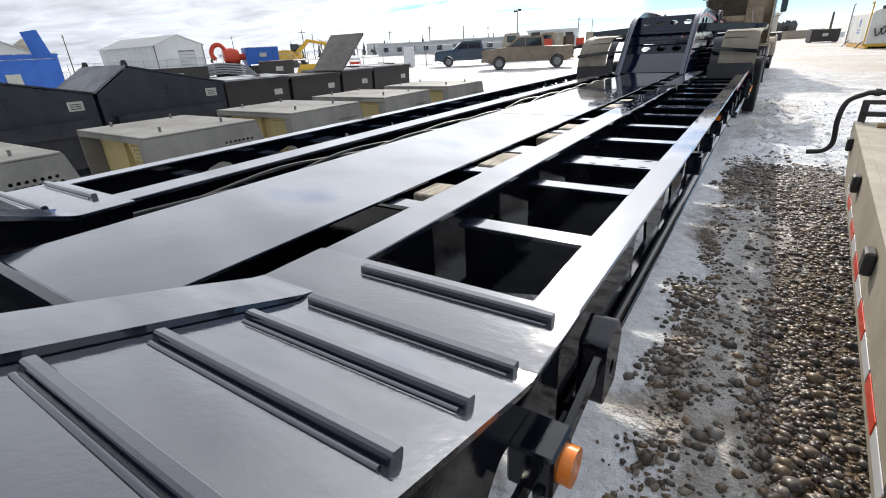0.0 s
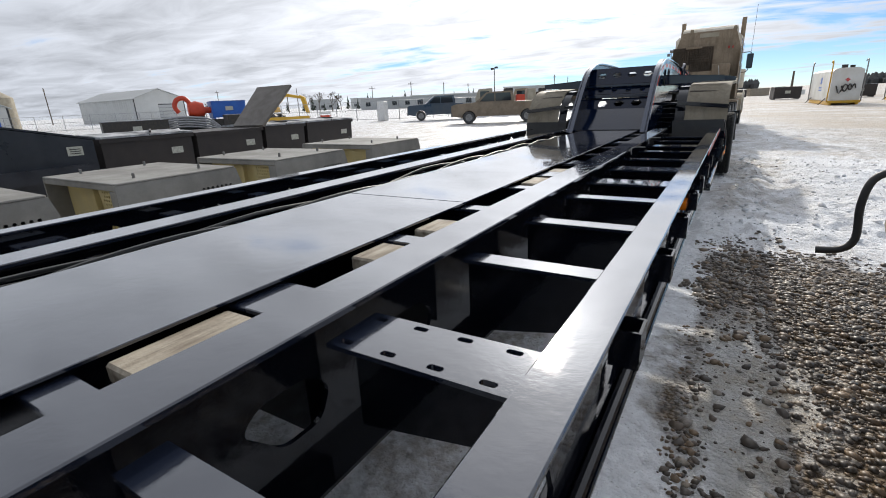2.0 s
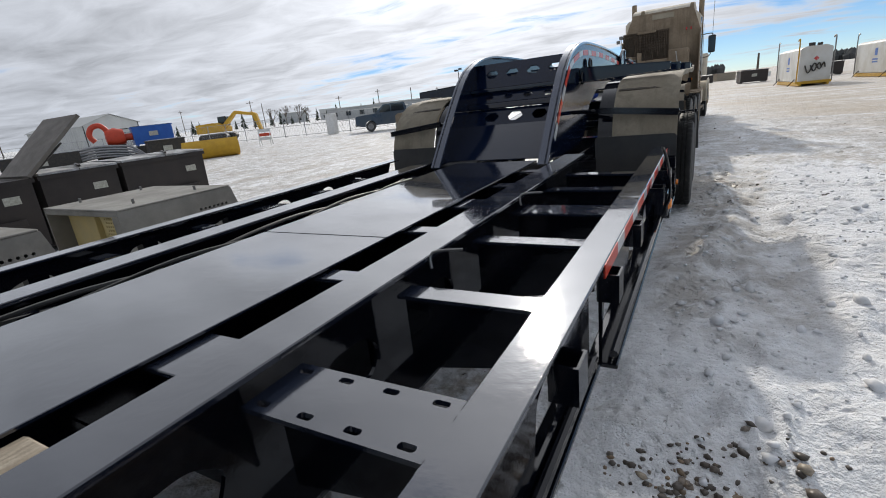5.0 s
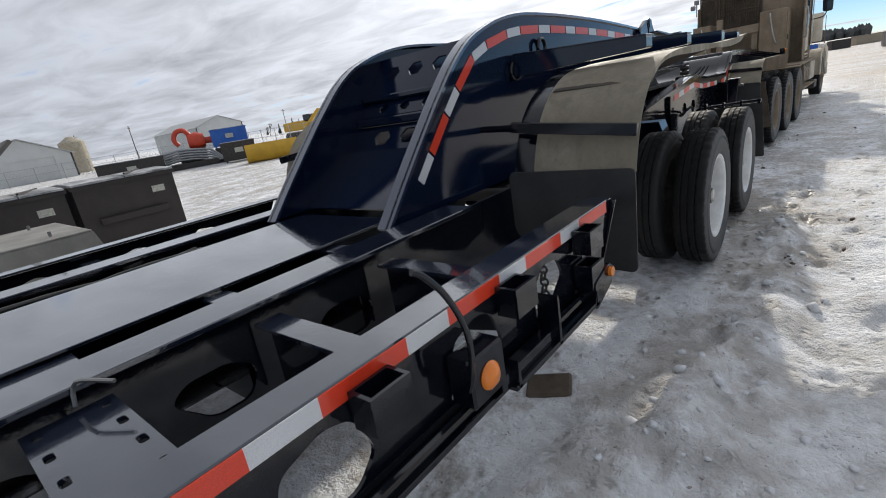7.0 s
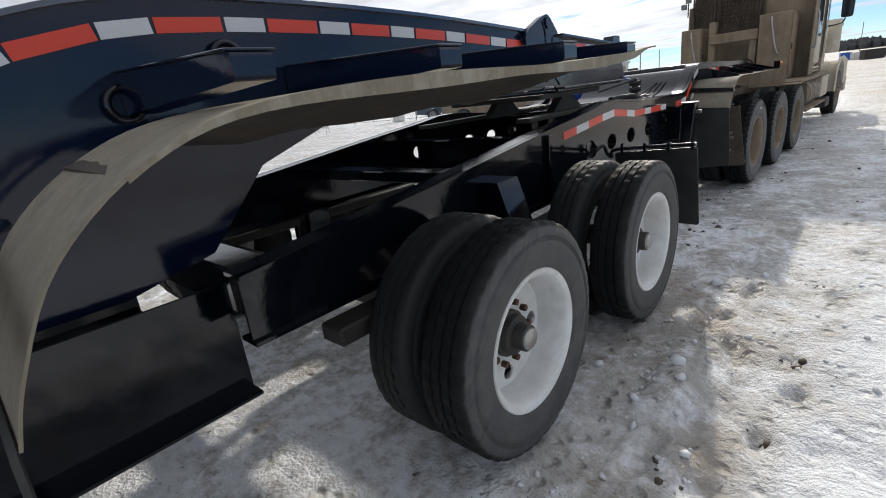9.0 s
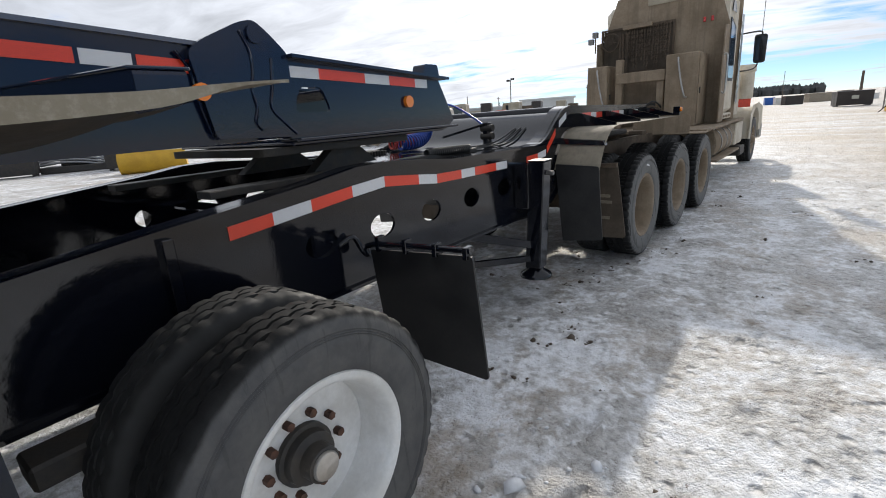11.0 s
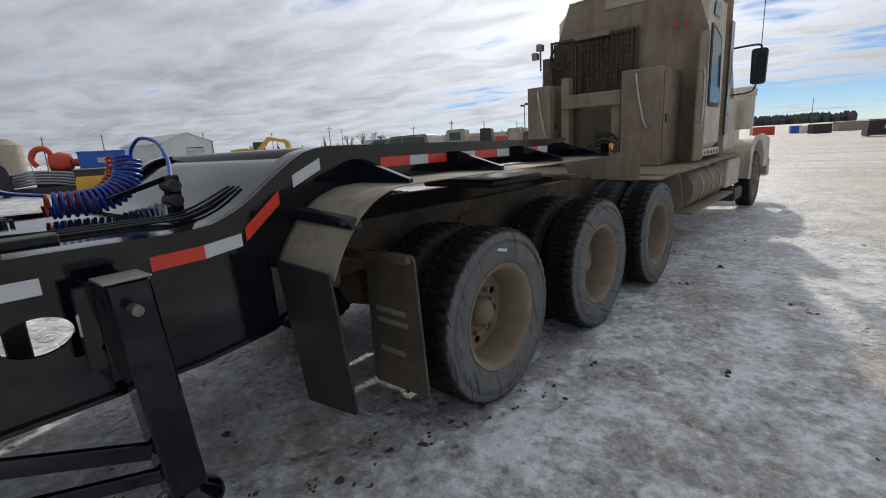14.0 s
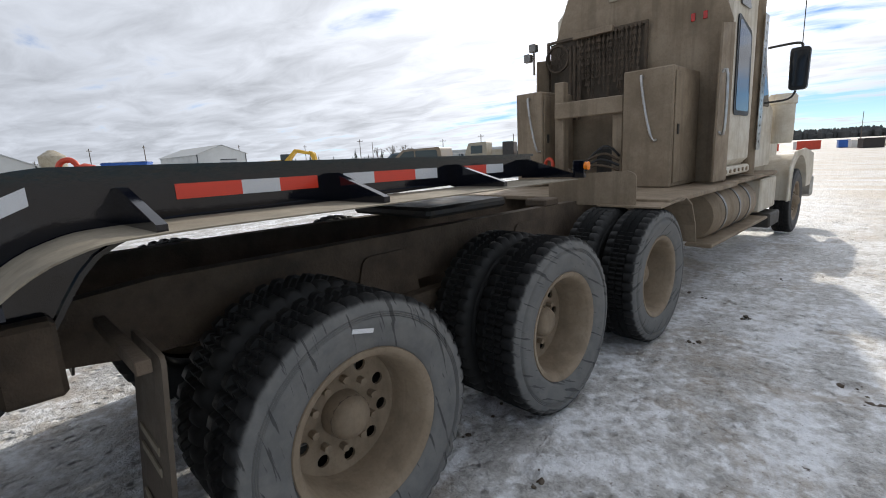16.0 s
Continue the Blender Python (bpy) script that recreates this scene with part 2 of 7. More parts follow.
TANKW = surface("white_tank_paint", (0.66, 0.66, 0.64), (0.55, 0.53, 0.48), 0.9, (0.4, 0.6), bump=0.05)
BARK = surface("grey_bark", (0.16, 0.13, 0.10), (0.10, 0.085, 0.07), 6.0, (0.8, 0.95), bump=0.4)
SPRUCE = surface("spruce_needles", (0.020, 0.035, 0.018), (0.035, 0.05, 0.028), 3.0, (0.8, 0.95), bump=0.3)
POLE = surface("pole_timber", (0.14, 0.11, 0.085), (0.10, 0.08, 0.065), 3.0, (0.8, 0.95))
GALV = surface("galvanised_steel", (0.42, 0.42, 0.42), (0.32, 0.32, 0.33), 5.0, (0.4, 0.6), metal=0.5)
GLASS = Mat("dark_window_glass").set(Base_Color=(0.02, 0.024, 0.03, 1), Roughness=0.06, IOR=1.5).m
TANPAINT = surface("tan_vehicle_paint", (0.32, 0.25, 0.16), (0.22, 0.18, 0.125), 1.5, (0.4, 0.65))
BLUECAR = surface("dark_blue_vehicle_paint", (0.025, 0.05, 0.085), (0.05, 0.07, 0.09), 1.5, (0.25, 0.45), coat=0.5)


def tape(name, col):
    """Retroreflective tape with its honeycomb weave."""
    s = Mat(name)
    v = s.n("ShaderNodeTexVoronoi")
    v.feature = "DISTANCE_TO_EDGE"
    s.link(s.pos(), v.inputs["Vector"])
    v.inputs["Scale"].default_value = 190
    f = s.ramp(v.outputs[0], 0.02, 0.12)
    c = s.mix(s.noise(9, 4), col, tuple(x * 0.85 for x in col))
    s.set(Base_Color=s.mix(f, tuple(x * 0.8 for x in col), c), Roughness=0.35, Coat_Weight=0.3)
    return s.m


TRED, TWHITE = tape("red_reflective_tape", (0.84, 0.055, 0.018)), tape("white_reflective_tape", (0.74, 0.74, 0.75))


# ==== mesh helpers ====
def mesh(name, bm, mat, smooth=None):
    bmesh.ops.recalc_face_normals(bm, faces=bm.faces)
    me = bpy.data.meshes.new(name)
    bm.to_mesh(me)
    bm.free()
    me.materials.append(mat)
    if smooth is not None:
        me.shade_smooth()
        me.set_sharp_from_angle(angle=radians(smooth))
    return me


def part(name, bm, mat, parent, label="", smooth=None):
    ob = new(name, bm if isinstance(bm, bpy.types.Mesh) else mesh(name, bm, mat, smooth))
    ob.parent = parent
    return tagged(ob, label)


def thing(name, label, category, m=None, group="", kind="", bm=None, mat=None, smooth=None):
    ob = new(name, mesh(name, bm, mat, smooth) if bm else None)
    if m is not None:
        ob.matrix_basis = m
    return tagged(ob, label, category, group, kind)


def box(x0, x1, y0, y1, z0, z1, bevel=0.004, bm=None):
    b = bmesh.new()
    bmesh.ops.create_cube(b, size=1)
    for v in b.verts:
        v.co = Vector(((x0 + x1) / 2 + v.co.x * (x1 - x0), (y0 + y1) / 2 + v.co.y * (y1 - y0), (z0 + z1) / 2 + v.co.z * (z1 - z0)))
    if bevel:
        lim = 0.3 * min(abs(x1 - x0), abs(y1 - y0), abs(z1 - z0))
        bmesh.ops.bevel(b, geom=b.edges[:], offset=min(bevel, lim), segments=1, affect="EDGES")
    return join(bm, b)


def join(bm, b):
    if bm is None:
        return b
    me = bpy.data.meshes.new("tmp")
    b.to_mesh(me)
    b.free()
    bm.from_mesh(me)
    bpy.data.meshes.remove(me)
    return bm


def move(bm, m):
    bm.transform(m)
    return bm


def rod(a, b, r, seg=12, bm=None, r2=None):
    """A round bar from a to b."""
    a, b = Vector(a), Vector(b)
    n = bmesh.new()
    bmesh.ops.create_cone(n, cap_ends=True, segments=seg, radius1=r, radius2=r if r2 is None else r2, depth=(b - a).length)
    n.transform(Matrix.Translation((a + b) / 2) @ (b - a).to_track_quat("Z", "Y").to_matrix().to_4x4())
    return join(bm, n)


def bar(a, b, w, h, bm=None, up=(0, 0, 1), bevel=0.003):
    """A flat bar from a to b, w wide and h high."""
    a, b = Vector(a), Vector(b)
    n = box(-w / 2, w / 2, -h / 2, h / 2, -(b - a).length / 2, (b - a).length / 2, bevel)
    z = (b - a).normalized()
    x = Vector(up).cross(z)
    x = x.normalized() if x.length > 1e-4 else Vector((1, 0, 0))
    y = z.cross(x)
    n.transform(Matrix.Translation((a + b) / 2) @ Matrix((x, y, z)).transposed().to_4x4())
    return join(bm, n)


def pipe(pts, r, seg=10, bm=None, smooth=4):
    """A round hose through points."""
    P = [Vector(p) for p in pts]
    line = []
    for i in range(len(P) - 1):
        p0, p1, p2, p3 = P[max(i - 1, 0)], P[i], P[i + 1], P[min(i + 2, len(P) - 1)]
        for k in range(smooth):
            t = k / smooth
            line.append(0.5 * (2 * p1 + (p2 - p0) * t + (2 * p0 - 5 * p1 + 4 * p2 - p3) * t * t + (3 * p1 - p0 - 3 * p2 + p3) * t ** 3))
    line.append(P[-1])
    n = bm or bmesh.new()
    rings, x = [], None
    for i, p in enumerate(line):
        d = (line[min(i + 1, len(line) - 1)] - line[max(i - 1, 0)]).normalized()
        x = (d.orthogonal() if x is None else x - d * x.dot(d)).normalized()
        y = d.cross(x)
        rings.append([n.verts.new(p + r * (math.cos(a) * x + math.sin(a) * y)) for a in (2 * math.pi * k / seg for k in range(seg))])
    for a, b in zip(rings, rings[1:]):
        for k in range(seg):
            n.faces.new((a[k], a[(k + 1) % seg], b[(k + 1) % seg], b[k]))
    n.faces.new(rings[0]), n.faces.new(rings[-1])
    return n


def lathe(profile, seg=48, bm=None, closed=True, wob=None):
    """Turns (r, x) points about the x axis."""
    n = bm or bmesh.new()
    rings = []
    for k in range(seg):
        a = 2 * math.pi * k / seg
        rings.append([n.verts.new((x, (r + (wob(k, i) if wob else 0)) * math.cos(a), (r + (wob(k, i) if wob else 0)) * math.sin(a))) for i, (r, x) in enumerate(profile)])
    m = len(profile)
    for k in range(seg):
        a, b = rings[k], rings[(k + 1) % seg]
        for i in range(m if closed else m - 1):
            n.faces.new((a[i], a[(i + 1) % m], b[(i + 1) % m], b[i]))
    return n


def circle(cx, cy, rx, ry=None, seg=20, turn=0.0):
    ry = ry or rx
    return [(cx + rx * math.cos(a) * math.cos(turn) - ry * math.sin(a) * math.sin(turn), cy + rx * math.cos(a) * math.sin(turn) + ry * math.sin(a) * math.cos(turn))
            for a in (2 * math.pi * k / seg for k in range(seg))]


def rounded(pts, r, seg=4):
    """A polygon with its corners rounded."""
    out, n = [], len(pts)
    for i in range(n):
        p, a, b = Vector(pts[i]), Vector(pts[i - 1]), Vector(pts[(i + 1) % n])
        da, db = (a - p), (b - p)
        k = min(r, 0.45 * da.length, 0.45 * db.length)
        s, e = p + da.normalized() * k, p + db.normalized() * k
        for j in range(seg + 1):
            t = j / seg
            out.append(tuple((1 - t) ** 2 * s + 2 * t * (1 - t) * p + t * t * e))
    return out


def inside(p, poly):
    c, n = False, len(poly)
    for i in range(n):
        (x1, y1), (x2, y2) = poly[i], poly[i - 1]
        if (y1 > p[1]) != (y2 > p[1]) and p[0] < (x2 - x1) * (p[1] - y1) / (y2 - y1) + x1:
            c = not c
    return c


def plate(outline, holes, th, place, bm=None):
    """A plate cut from an outline with holes, th thick; place(u, v, w) puts it in space."""
    n = bmesh.new()
    edges, loops = [], []
    for ring in (outline, *holes):
        vs = [n.verts.new((u, v, 0)) for u, v in ring]
        edges += [n.edges.new((vs[i], vs[(i + 1) % len(vs)])) for i in range(len(vs))]
        loops.append(vs)
    bmesh.ops.triangle_fill(n, edges=edges, use_beauty=True)
    bad = [f for f in n.faces if any(inside(f.calc_center_median().xy, h) for h in holes) or not inside(f.calc_center_median().xy, outline)]
    if bad:
        bmesh.ops.delete(n, geom=bad, context="FACES_ONLY")
    top = n.faces[:]
    twin = {v: n.verts.new((v.co.x, v.co.y, th)) for ring in loops for v in ring}
    for f in top:
        n.faces.new([twin[v] for v in reversed(f.verts)])
    for vs in loops:
        for i in range(len(vs)):
            a, b = vs[i], vs[(i + 1) % len(vs)]
            n.faces.new((a, b, twin[b], twin[a]))
    for v in n.verts:
        v.co = Vector(place(*v.co))
    return join(bm, n)


def strip(line, x0, x1, th, bm=None):
    """Sheet bent along a (y, z) line, from x0 to x1, th thick."""
    n = bmesh.new()
    cols = []
    for i, p in enumerate(line):
        a, b = Vector(line[max(i - 1, 0)]), Vector(line[min(i + 1, len(line) - 1)])
        d = (b - a).normalized()
        q = Vector(p) + Vector((d.y, -d.x)) * th
        cols.append([n.verts.new((x, *c)) for c in (p, q) for x in (x0, x1)])
    for a, b in zip(cols, cols[1:]):
        for i, j in ((0, 1), (1, 3), (3, 2), (2, 0)):
            n.faces.new((a[i], a[j], b[j], b[i]))
    n.faces.new((cols[0][0], cols[0][1], cols[0][3], cols[0][2])), n.faces.new((cols[-1][0], cols[-1][1], cols[-1][3], cols[-1][2]))
    return join(bm, n)


def curve2(pts, k=6):
    """A smooth (y, z) line through points."""
    P, out = [Vector(p) for p in pts], []
    for i in range(len(P) - 1):
        p0, p1, p2, p3 = P[max(i - 1, 0)], P[i], P[i + 1], P[min(i + 2, len(P) - 1)]
        for j in range(k):
            t = j / k
            out.append(tuple(0.5 * (2 * p1 + (p2 - p0) * t + (2 * p0 - 5 * p1 + 4 * p2 - p3) * t * t + (3 * p1 - p0 - 3 * p2 + p3) * t ** 3)))
    return out + [tuple(P[-1])]


def side(x, s=1):
    """Puts a plate upright along y at x, its thickness growing inwards (s = 1) or outwards."""
    return lambda u, v, w: (x - s * w, u, v)


def tapes(parent, x, runs, first, h=0.05, th=0.003):
    """Red and white tape pieces on an upright face: runs of (y, z) corners, the top edge."""
    red = first
    for (y0, z0), (y1, z1) in zip(runs, runs[1:]):
        b = plate([(y0, z0 - h), (y1, z1 - h), (y1, z1), (y0, z0)], [], th, side(x, -1 if x > 0 else 1))
        part("reflective_tape", b, TRED if red else TWHITE, parent, "red reflective tape" if red else "white reflective tape")
        red = not red


# ==== wheels ====
def tyre_profile(R, w, r):
    h = w / 2
    return [(r, -h * .72), (r + .035, -h * .93), (r + (R - r) * .5, -h), (R - .045, -h * .97), (R - .012, -h * .86), (R, -h * .74),
            (R, -h * .44), (R - .012, -h * .42), (R - .012, -h * .37), (R, -h * .35), (R, -h * .06), (R - .012, -h * .04), (R - .012, h * .04), (R, h * .06),
            (R, h * .35), (R - .012, h * .37), (R - .012, h * .42), (R, h * .44), (R, h * .74),
            (R - .012, h * .86), (R - .045, h * .97), (R - .060, h * .985), (R - .063, h * .955), (R - .068, h * .990), (R - .071, h * .960), (R - .076, h * .995), (R - .079, h * .965), (R - .084, h), (r + (R - r) * .5, h), (r + .05, h * .95), (r + .035, h * .93), (r, h * .72), (r - .01, 0)]


@functools.cache
def tyre_mesh(lugs, inner=False):
    def wob(k, i):
        if not 4 <= i <= 19:
            return 0.0
        if not lugs:
            return -0.008 if (k + 2 * (i // 5)) % 4 == 0 else 0.0
        s = (k + (2 if i > 11 else 0)) % 4
        return -0.019 if s == 0 or (s == 2 and 8 <= i <= 15) else 0.0
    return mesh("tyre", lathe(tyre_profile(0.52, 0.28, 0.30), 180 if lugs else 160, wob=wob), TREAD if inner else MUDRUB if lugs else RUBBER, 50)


def rim_bms(dish, n=10, r=0.027):
    """Rim barrel and disc; the face sinks by dish."""
    barrel = lathe([(0.318, 0.125), (0.322, 0.118), (0.318, 0.105), (0.300, 0.098), (0.288, 0.06), (0.276, -0.02), (0.270, -0.12), (0.300, -0.13), (0.284, -0.13), (0.255, -0.12),
                    (0.262, -0.02), (0.274, 0.06), (0.284, 0.105), (0.300, 0.122)], 56)
    x = 0.105 - dish
    disc = plate(circle(0, 0, 0.268, seg=48), [circle(0.20 * math.cos(a), 0.20 * math.sin(a), r, seg=12) for a in ((3.75, 2.2) if n == 2 else [2 * math.pi * (k + .3) / n for k in range(n)])] + [circle(0, 0, 0.085, seg=24)],
                 0.014, lambda u, v, w: (x - w - 0.0 + 0.12 * max(0.0, math.hypot(u, v) - 0.225), u, v))
    return barrel, disc, x


RIMS = {}


def wheel(parent, x, y, z, out=1, rim=WHITE, lugs=False, dish=0.14, dual=True, hub="stub", turn=0.0, size=1.0, wide=1.0):
    """Tyre, rim, hub and nuts; out = 1 faces +x. x is the outer face of the tyre."""
    key = (rim.name, dish)
    if key not in RIMS:
        b, d, fx = rim_bms(dish, *((2, .036) if rim is WHITE else (10, .027)))
        nut = rod((fx, .143, 0), (fx + .035, .143, 0), .016, 6)
        RIMS[key] = mesh("rim", b, rim, 40), mesh("wheel_disc", d, rim, 30), mesh("wheel_nut", nut, RUSTNUT if rim is WHITE else rim, 30), fx
    rm, dm, nm, fx = RIMS[key]
    w = new("wheel")
    w.parent = parent
    w.matrix_basis = pose(x - out * .14 * wide, y, z, turn, 0, 0 if out > 0 else 180) @ Matrix.Diagonal((wide, size, size, 1))
    part("tyre", tyre_mesh(lugs), None, w, "dusty lugged truck tyre" if lugs else "black ribbed truck tyre")
    part("rim", rm, None, w, "white painted steel rim" if rim is WHITE else "steel rim brown with road dust")
    part("wheel_disc", dm, None, w)
    if out > 0:
        for k in range(10):
            part("wheel_nut", nm, None, w).matrix_basis = pose(0, 0, 0, 36 * k)
    if hub == "stub":
        part("hub", lathe([(0, fx + .15), (.035, fx + .15), (.045, fx + .14), (.060, fx + .135), (.062, fx + .075), (.090, fx + .065), (.094, fx + .03), (.108, fx + .025), (.11, fx - .03), (0, fx - .03)], 24, closed=False), IRON, w, "black oily hub", 40)
        part("hub_cap", lathe([(0, fx + .158), (.025, fx + .156), (.046, fx + .153), (.050, fx + .145), (.050, fx + .138), (0, fx + .138)], 20, closed=False), CHROME, w, "", 40)
    else:
        part("hub", lathe([(0, fx + .11), (.045, fx + .107), (.075, fx + .09), (.09, fx + .06), (.095, fx + .01), (.095, fx - .02), (0, fx - .02)], 28, closed=False), rim, w, "", 40)
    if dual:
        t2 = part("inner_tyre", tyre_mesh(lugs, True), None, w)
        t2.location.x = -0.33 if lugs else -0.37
    return w


# ==== ground ====
def lattice(x, y, seed):
    """Smooth value noise on a unit lattice, in 0..1."""
    xi, yi = np.floor(x).astype(np.int64), np.floor(y).astype(np.int64)
    fx, fy = x - xi, y - yi
    fx, fy = fx * fx * (3 - 2 * fx), fy * fy * (3 - 2 * fy)

    def h(a, b):
        v = np.sin(a * 127.1 + b * 311.7 + seed * 74.7) * 43758.5453
        return v - np.floor(v)
    return (h(xi, yi) * (1 - fx) + h(xi + 1, yi) * fx) * (1 - fy) + (h(xi, yi + 1) * (1 - fx) + h(xi + 1, yi + 1) * fx) * fy


def fractal(x, y, scale, seed, octaves=3):
    s, a, t = 0, 1.0, 0
    for k in range(octaves):
        s, t = s + a * lattice(x * scale * 2 ** k, y * scale * 2 ** k, seed + k), t + a
        a *= 0.5
    return s / t


def step(v, a, b):
    t = np.clip((v - a) / (b - a), 0, 1)
    return t * t * (3 - 2 * t)


def bank(x, y):
    """Where loose snow lies beside the trailer, 0..1."""
    e = 0.5 * (fractal(x, y, 0.9, 5) - 0.5)
    a = step(x + e, 1.2, 1.55) * (1 - step(x + e, 2.6, 3.6)) * step(y + e, -3.3, -2.5) * (1 - step(y + e, -0.6, 0.6))
    b = step(x + e, 2.2, 2.9) * step(y + 2 * e, -2.9, -1.6) * (1 - step(y, 2.2, 4.2))
    return np.clip(a + 0.8 * b, 0, 1)


def marks():
    """Footprints in the snow and pits thawed into the ice: x, y, turn, half length, half width, depth."""
    r, out = random.Random(12), []
    x, y = 1.9, -3.0
    for k in range(16):
        out.append((x + .11 * (-1) ** k, y, r.uniform(-.35, .35), .15, .055, r.uniform(.03, .055)))
        x, y = x + r.uniform(-.08, .13), y + r.uniform(.38, .6)
    for k in range(70):
        out.append((r.uniform(1.8, 5.2), r.uniform(-3.0, 4.5), r.uniform(0, 6.3), r.uniform(.11, .16), r.uniform(.05, .065), r.uniform(.015, .05)))
    for k in range(60):
        a = r.uniform(.03, .09)
        out.append((r.uniform(.2, 1.7), r.uniform(4.3, 8.5), r.uniform(0, 6.3), a, a * r.uniform(.6, 1), r.uniform(.012, .03)))
    for k in range(190):
        a = r.uniform(.02, .07)
        out.append((r.uniform(1.3, 6.0), r.uniform(1.5, 13.0), r.uniform(0, 6.3), a, a * r.uniform(.6, 1), r.uniform(.012, .035)))
    return out


MARKS = marks()


def height(x, y):
    near = 1 - step(np.hypot(x, y - 1), 14, 40)
    z = 0.035 * (fractal(x, y, 0.45, 11, 4) - 0.5) + 0.034 * (fractal(x, y, 2.2, 21, 3) - 0.5) * near + 0.022 * (fractal(x, y, 7.0, 31, 3) - 0.5) * near
    b = bank(x, y)
    z = z + 0.15 * b * fractal(x, y, 1.3, 41, 3) + 0.10 * b * (fractal(x, y, 4.0, 47, 3) - 0.45)
    ridge = np.exp(-((x - 1.95 - 0.16 * np.sin(y * 1.1)) / 0.15) ** 2) * step(y, -1.2, -0.2) * (1 - step(y, 2.6, 3.4))
    z = z + 0.13 * ridge * fractal(x, y, 2.2, 51, 3)
    rut = np.exp(-((x - 2.35) / 0.22) ** 2) * step(y, -2.0, 0.0) * (1 - step(y, 4.0, 7.0))
    z = z - 0.035 * rut * (0.6 + 0.8 * fractal(x, y, 2.5, 57, 2))
    for mx, my, a, L, W, d in MARKS:
        u, v = (x - mx) * math.cos(a) + (y - my) * math.sin(a), (y - my) * math.cos(a) - (x - mx) * math.sin(a)
        q = (u / W) ** 2 + (v / L) ** 2
        z = z - d * np.exp(-q ** 2) + 0.35 * d * np.exp(-(np.sqrt(q) - 1.35) ** 2 / 0.06)
    return z - 0.02


def graded(lo, hi, knots):
    """Grid lines from lo to hi; knots: (from, to, step) of the fine stretches, growing steps outside."""
    out, (a, b, s) = [], knots
    v = a
    while v < b:
        out.append(v)
        v += s
    g = s
    while v < hi:
        out.append(v)
        g *= 1.09
        v += g
    out.append(hi)
    v, g = a, s
    left = []
    while v > lo:
        g *= 1.09
        v -= g
        left.append(max(v, lo))
    return np.array(left[::-1] + out)


def ground_material():
    s = Mat("snow_ice_and_gravel_yard")
    p = s.pos()
    sep = s.n("ShaderNodeSeparateXYZ")
    s.link(p, sep.inputs[0])
    X, Y = sep.outputs[0], sep.outputs[1]
    n1, n2, n3, n4 = s.noise(0.9, 5, 0.6, co=p), s.noise(3.2, 6, 0.65, co=p), s.noise(14, 5, 0.65, co=p), s.noise(60, 3, 0.6, co=p)
    wob = s.math("MULTIPLY", s.math("SUBTRACT", n1, 0.5), 1.3)
    xe, ye = s.math("ADD", X, wob), s.math("ADD", Y, s.math("MULTIPLY", wob, 1.2))
    # packed snow and grey ice in patches
    snow = s.mix(s.ramp(n3, 0.35, 0.7), (0.92, 0.93, 0.95), (0.78, 0.79, 0.81))
    ice = s.mix(s.ramp(s.noise(26, 5, 0.7, co=p), 0.35, 0.65), (0.30, 0.285, 0.265), (0.56, 0.545, 0.52))
    lane = s.math("MULTIPLY", s.ramp(ye, -0.2, 3.0), s.math("SUBTRACT", 1.0, s.ramp(Y, 18.0, 34.0)))
    lane = s.math("MULTIPLY", lane, s.math("SUBTRACT", 1.0, s.ramp(xe, 5.0, 8.0)))
    rut = s.noise(1.7, 5, 0.62, co=p, stretch=(1.0, 0.45, 1.0), dist=0.5)
    patch = s.math("ADD", s.math("ADD", s.math("MULTIPLY", n2, 0.36), s.math("MULTIPLY", rut, 0.36)), s.math("ADD", s.math("MULTIPLY", n3, 0.28), s.math("MULTIPLY", lane, 0.05)))
    drift = s.math("MULTIPLY", s.math("MULTIPLY", s.ramp(xe, 1.3, 1.6), s.ramp(ye, -3.1, -2.7)), s.math("SUBTRACT", 1.0, s.ramp(ye, -0.6, 1.2)))
    drift = s.math("ADD", drift, s.math("MULTIPLY", s.math("MULTIPLY", s.ramp(xe, 2.3, 2.8), s.ramp(ye, -2.6, -1.8)), s.math("SUBTRACT", 1.0, s.ramp(ye, 2.5, 5.0))), clamp=True)
    verge = s.math("MULTIPLY", s.math("MULTIPLY", s.ramp(xe, 1.15, 1.35), s.math("SUBTRACT", 1.0, s.ramp(xe, 1.65, 1.95))), s.math("SUBTRACT", 1.0, s.ramp(ye, -3.2, -2.4)))
    drift = s.math("ADD", drift, verge, clamp=True)
    patch = s.math("SUBTRACT", patch, s.math("MULTIPLY", drift, 0.32))
    mixf = s.ramp(patch, 0.47, 0.60)
    col = s.mix(s.math("MULTIPLY", mixf, 0.9), snow, ice)
    # trodden slush along the rail and the first wheels
    sl = s.math("MULTIPLY", s.math("MULTIPLY", s.ramp(xe, 1.5, 1.75), s.math("SUBTRACT", 1.0, s.ramp(xe, 2.3, 2.75))), s.math("MULTIPLY", s.ramp(ye, -2.4, -1.2), s.math("SUBTRACT", 1.0, s.ramp(Y, 3.0, 5.0))))
    col = s.mix(s.math("MULTIPLY", sl, s.ramp(n2, 0.36, 0.60, 0.10, 0.70)), col, s.mix(n3, (0.28, 0.25, 0.21), (0.46, 0.43, 0.40)))
    # brown stains and bits of earth trodden in
    stain = s.ramp(s.math("ADD", s.math("MULTIPLY", s.noise(0.9, 7, 0.72, co=p, dist=0.7), 0.8), s.math("MULTIPLY", n3, 0.2)), 0.48, 0.64, 0.0, 0.62)
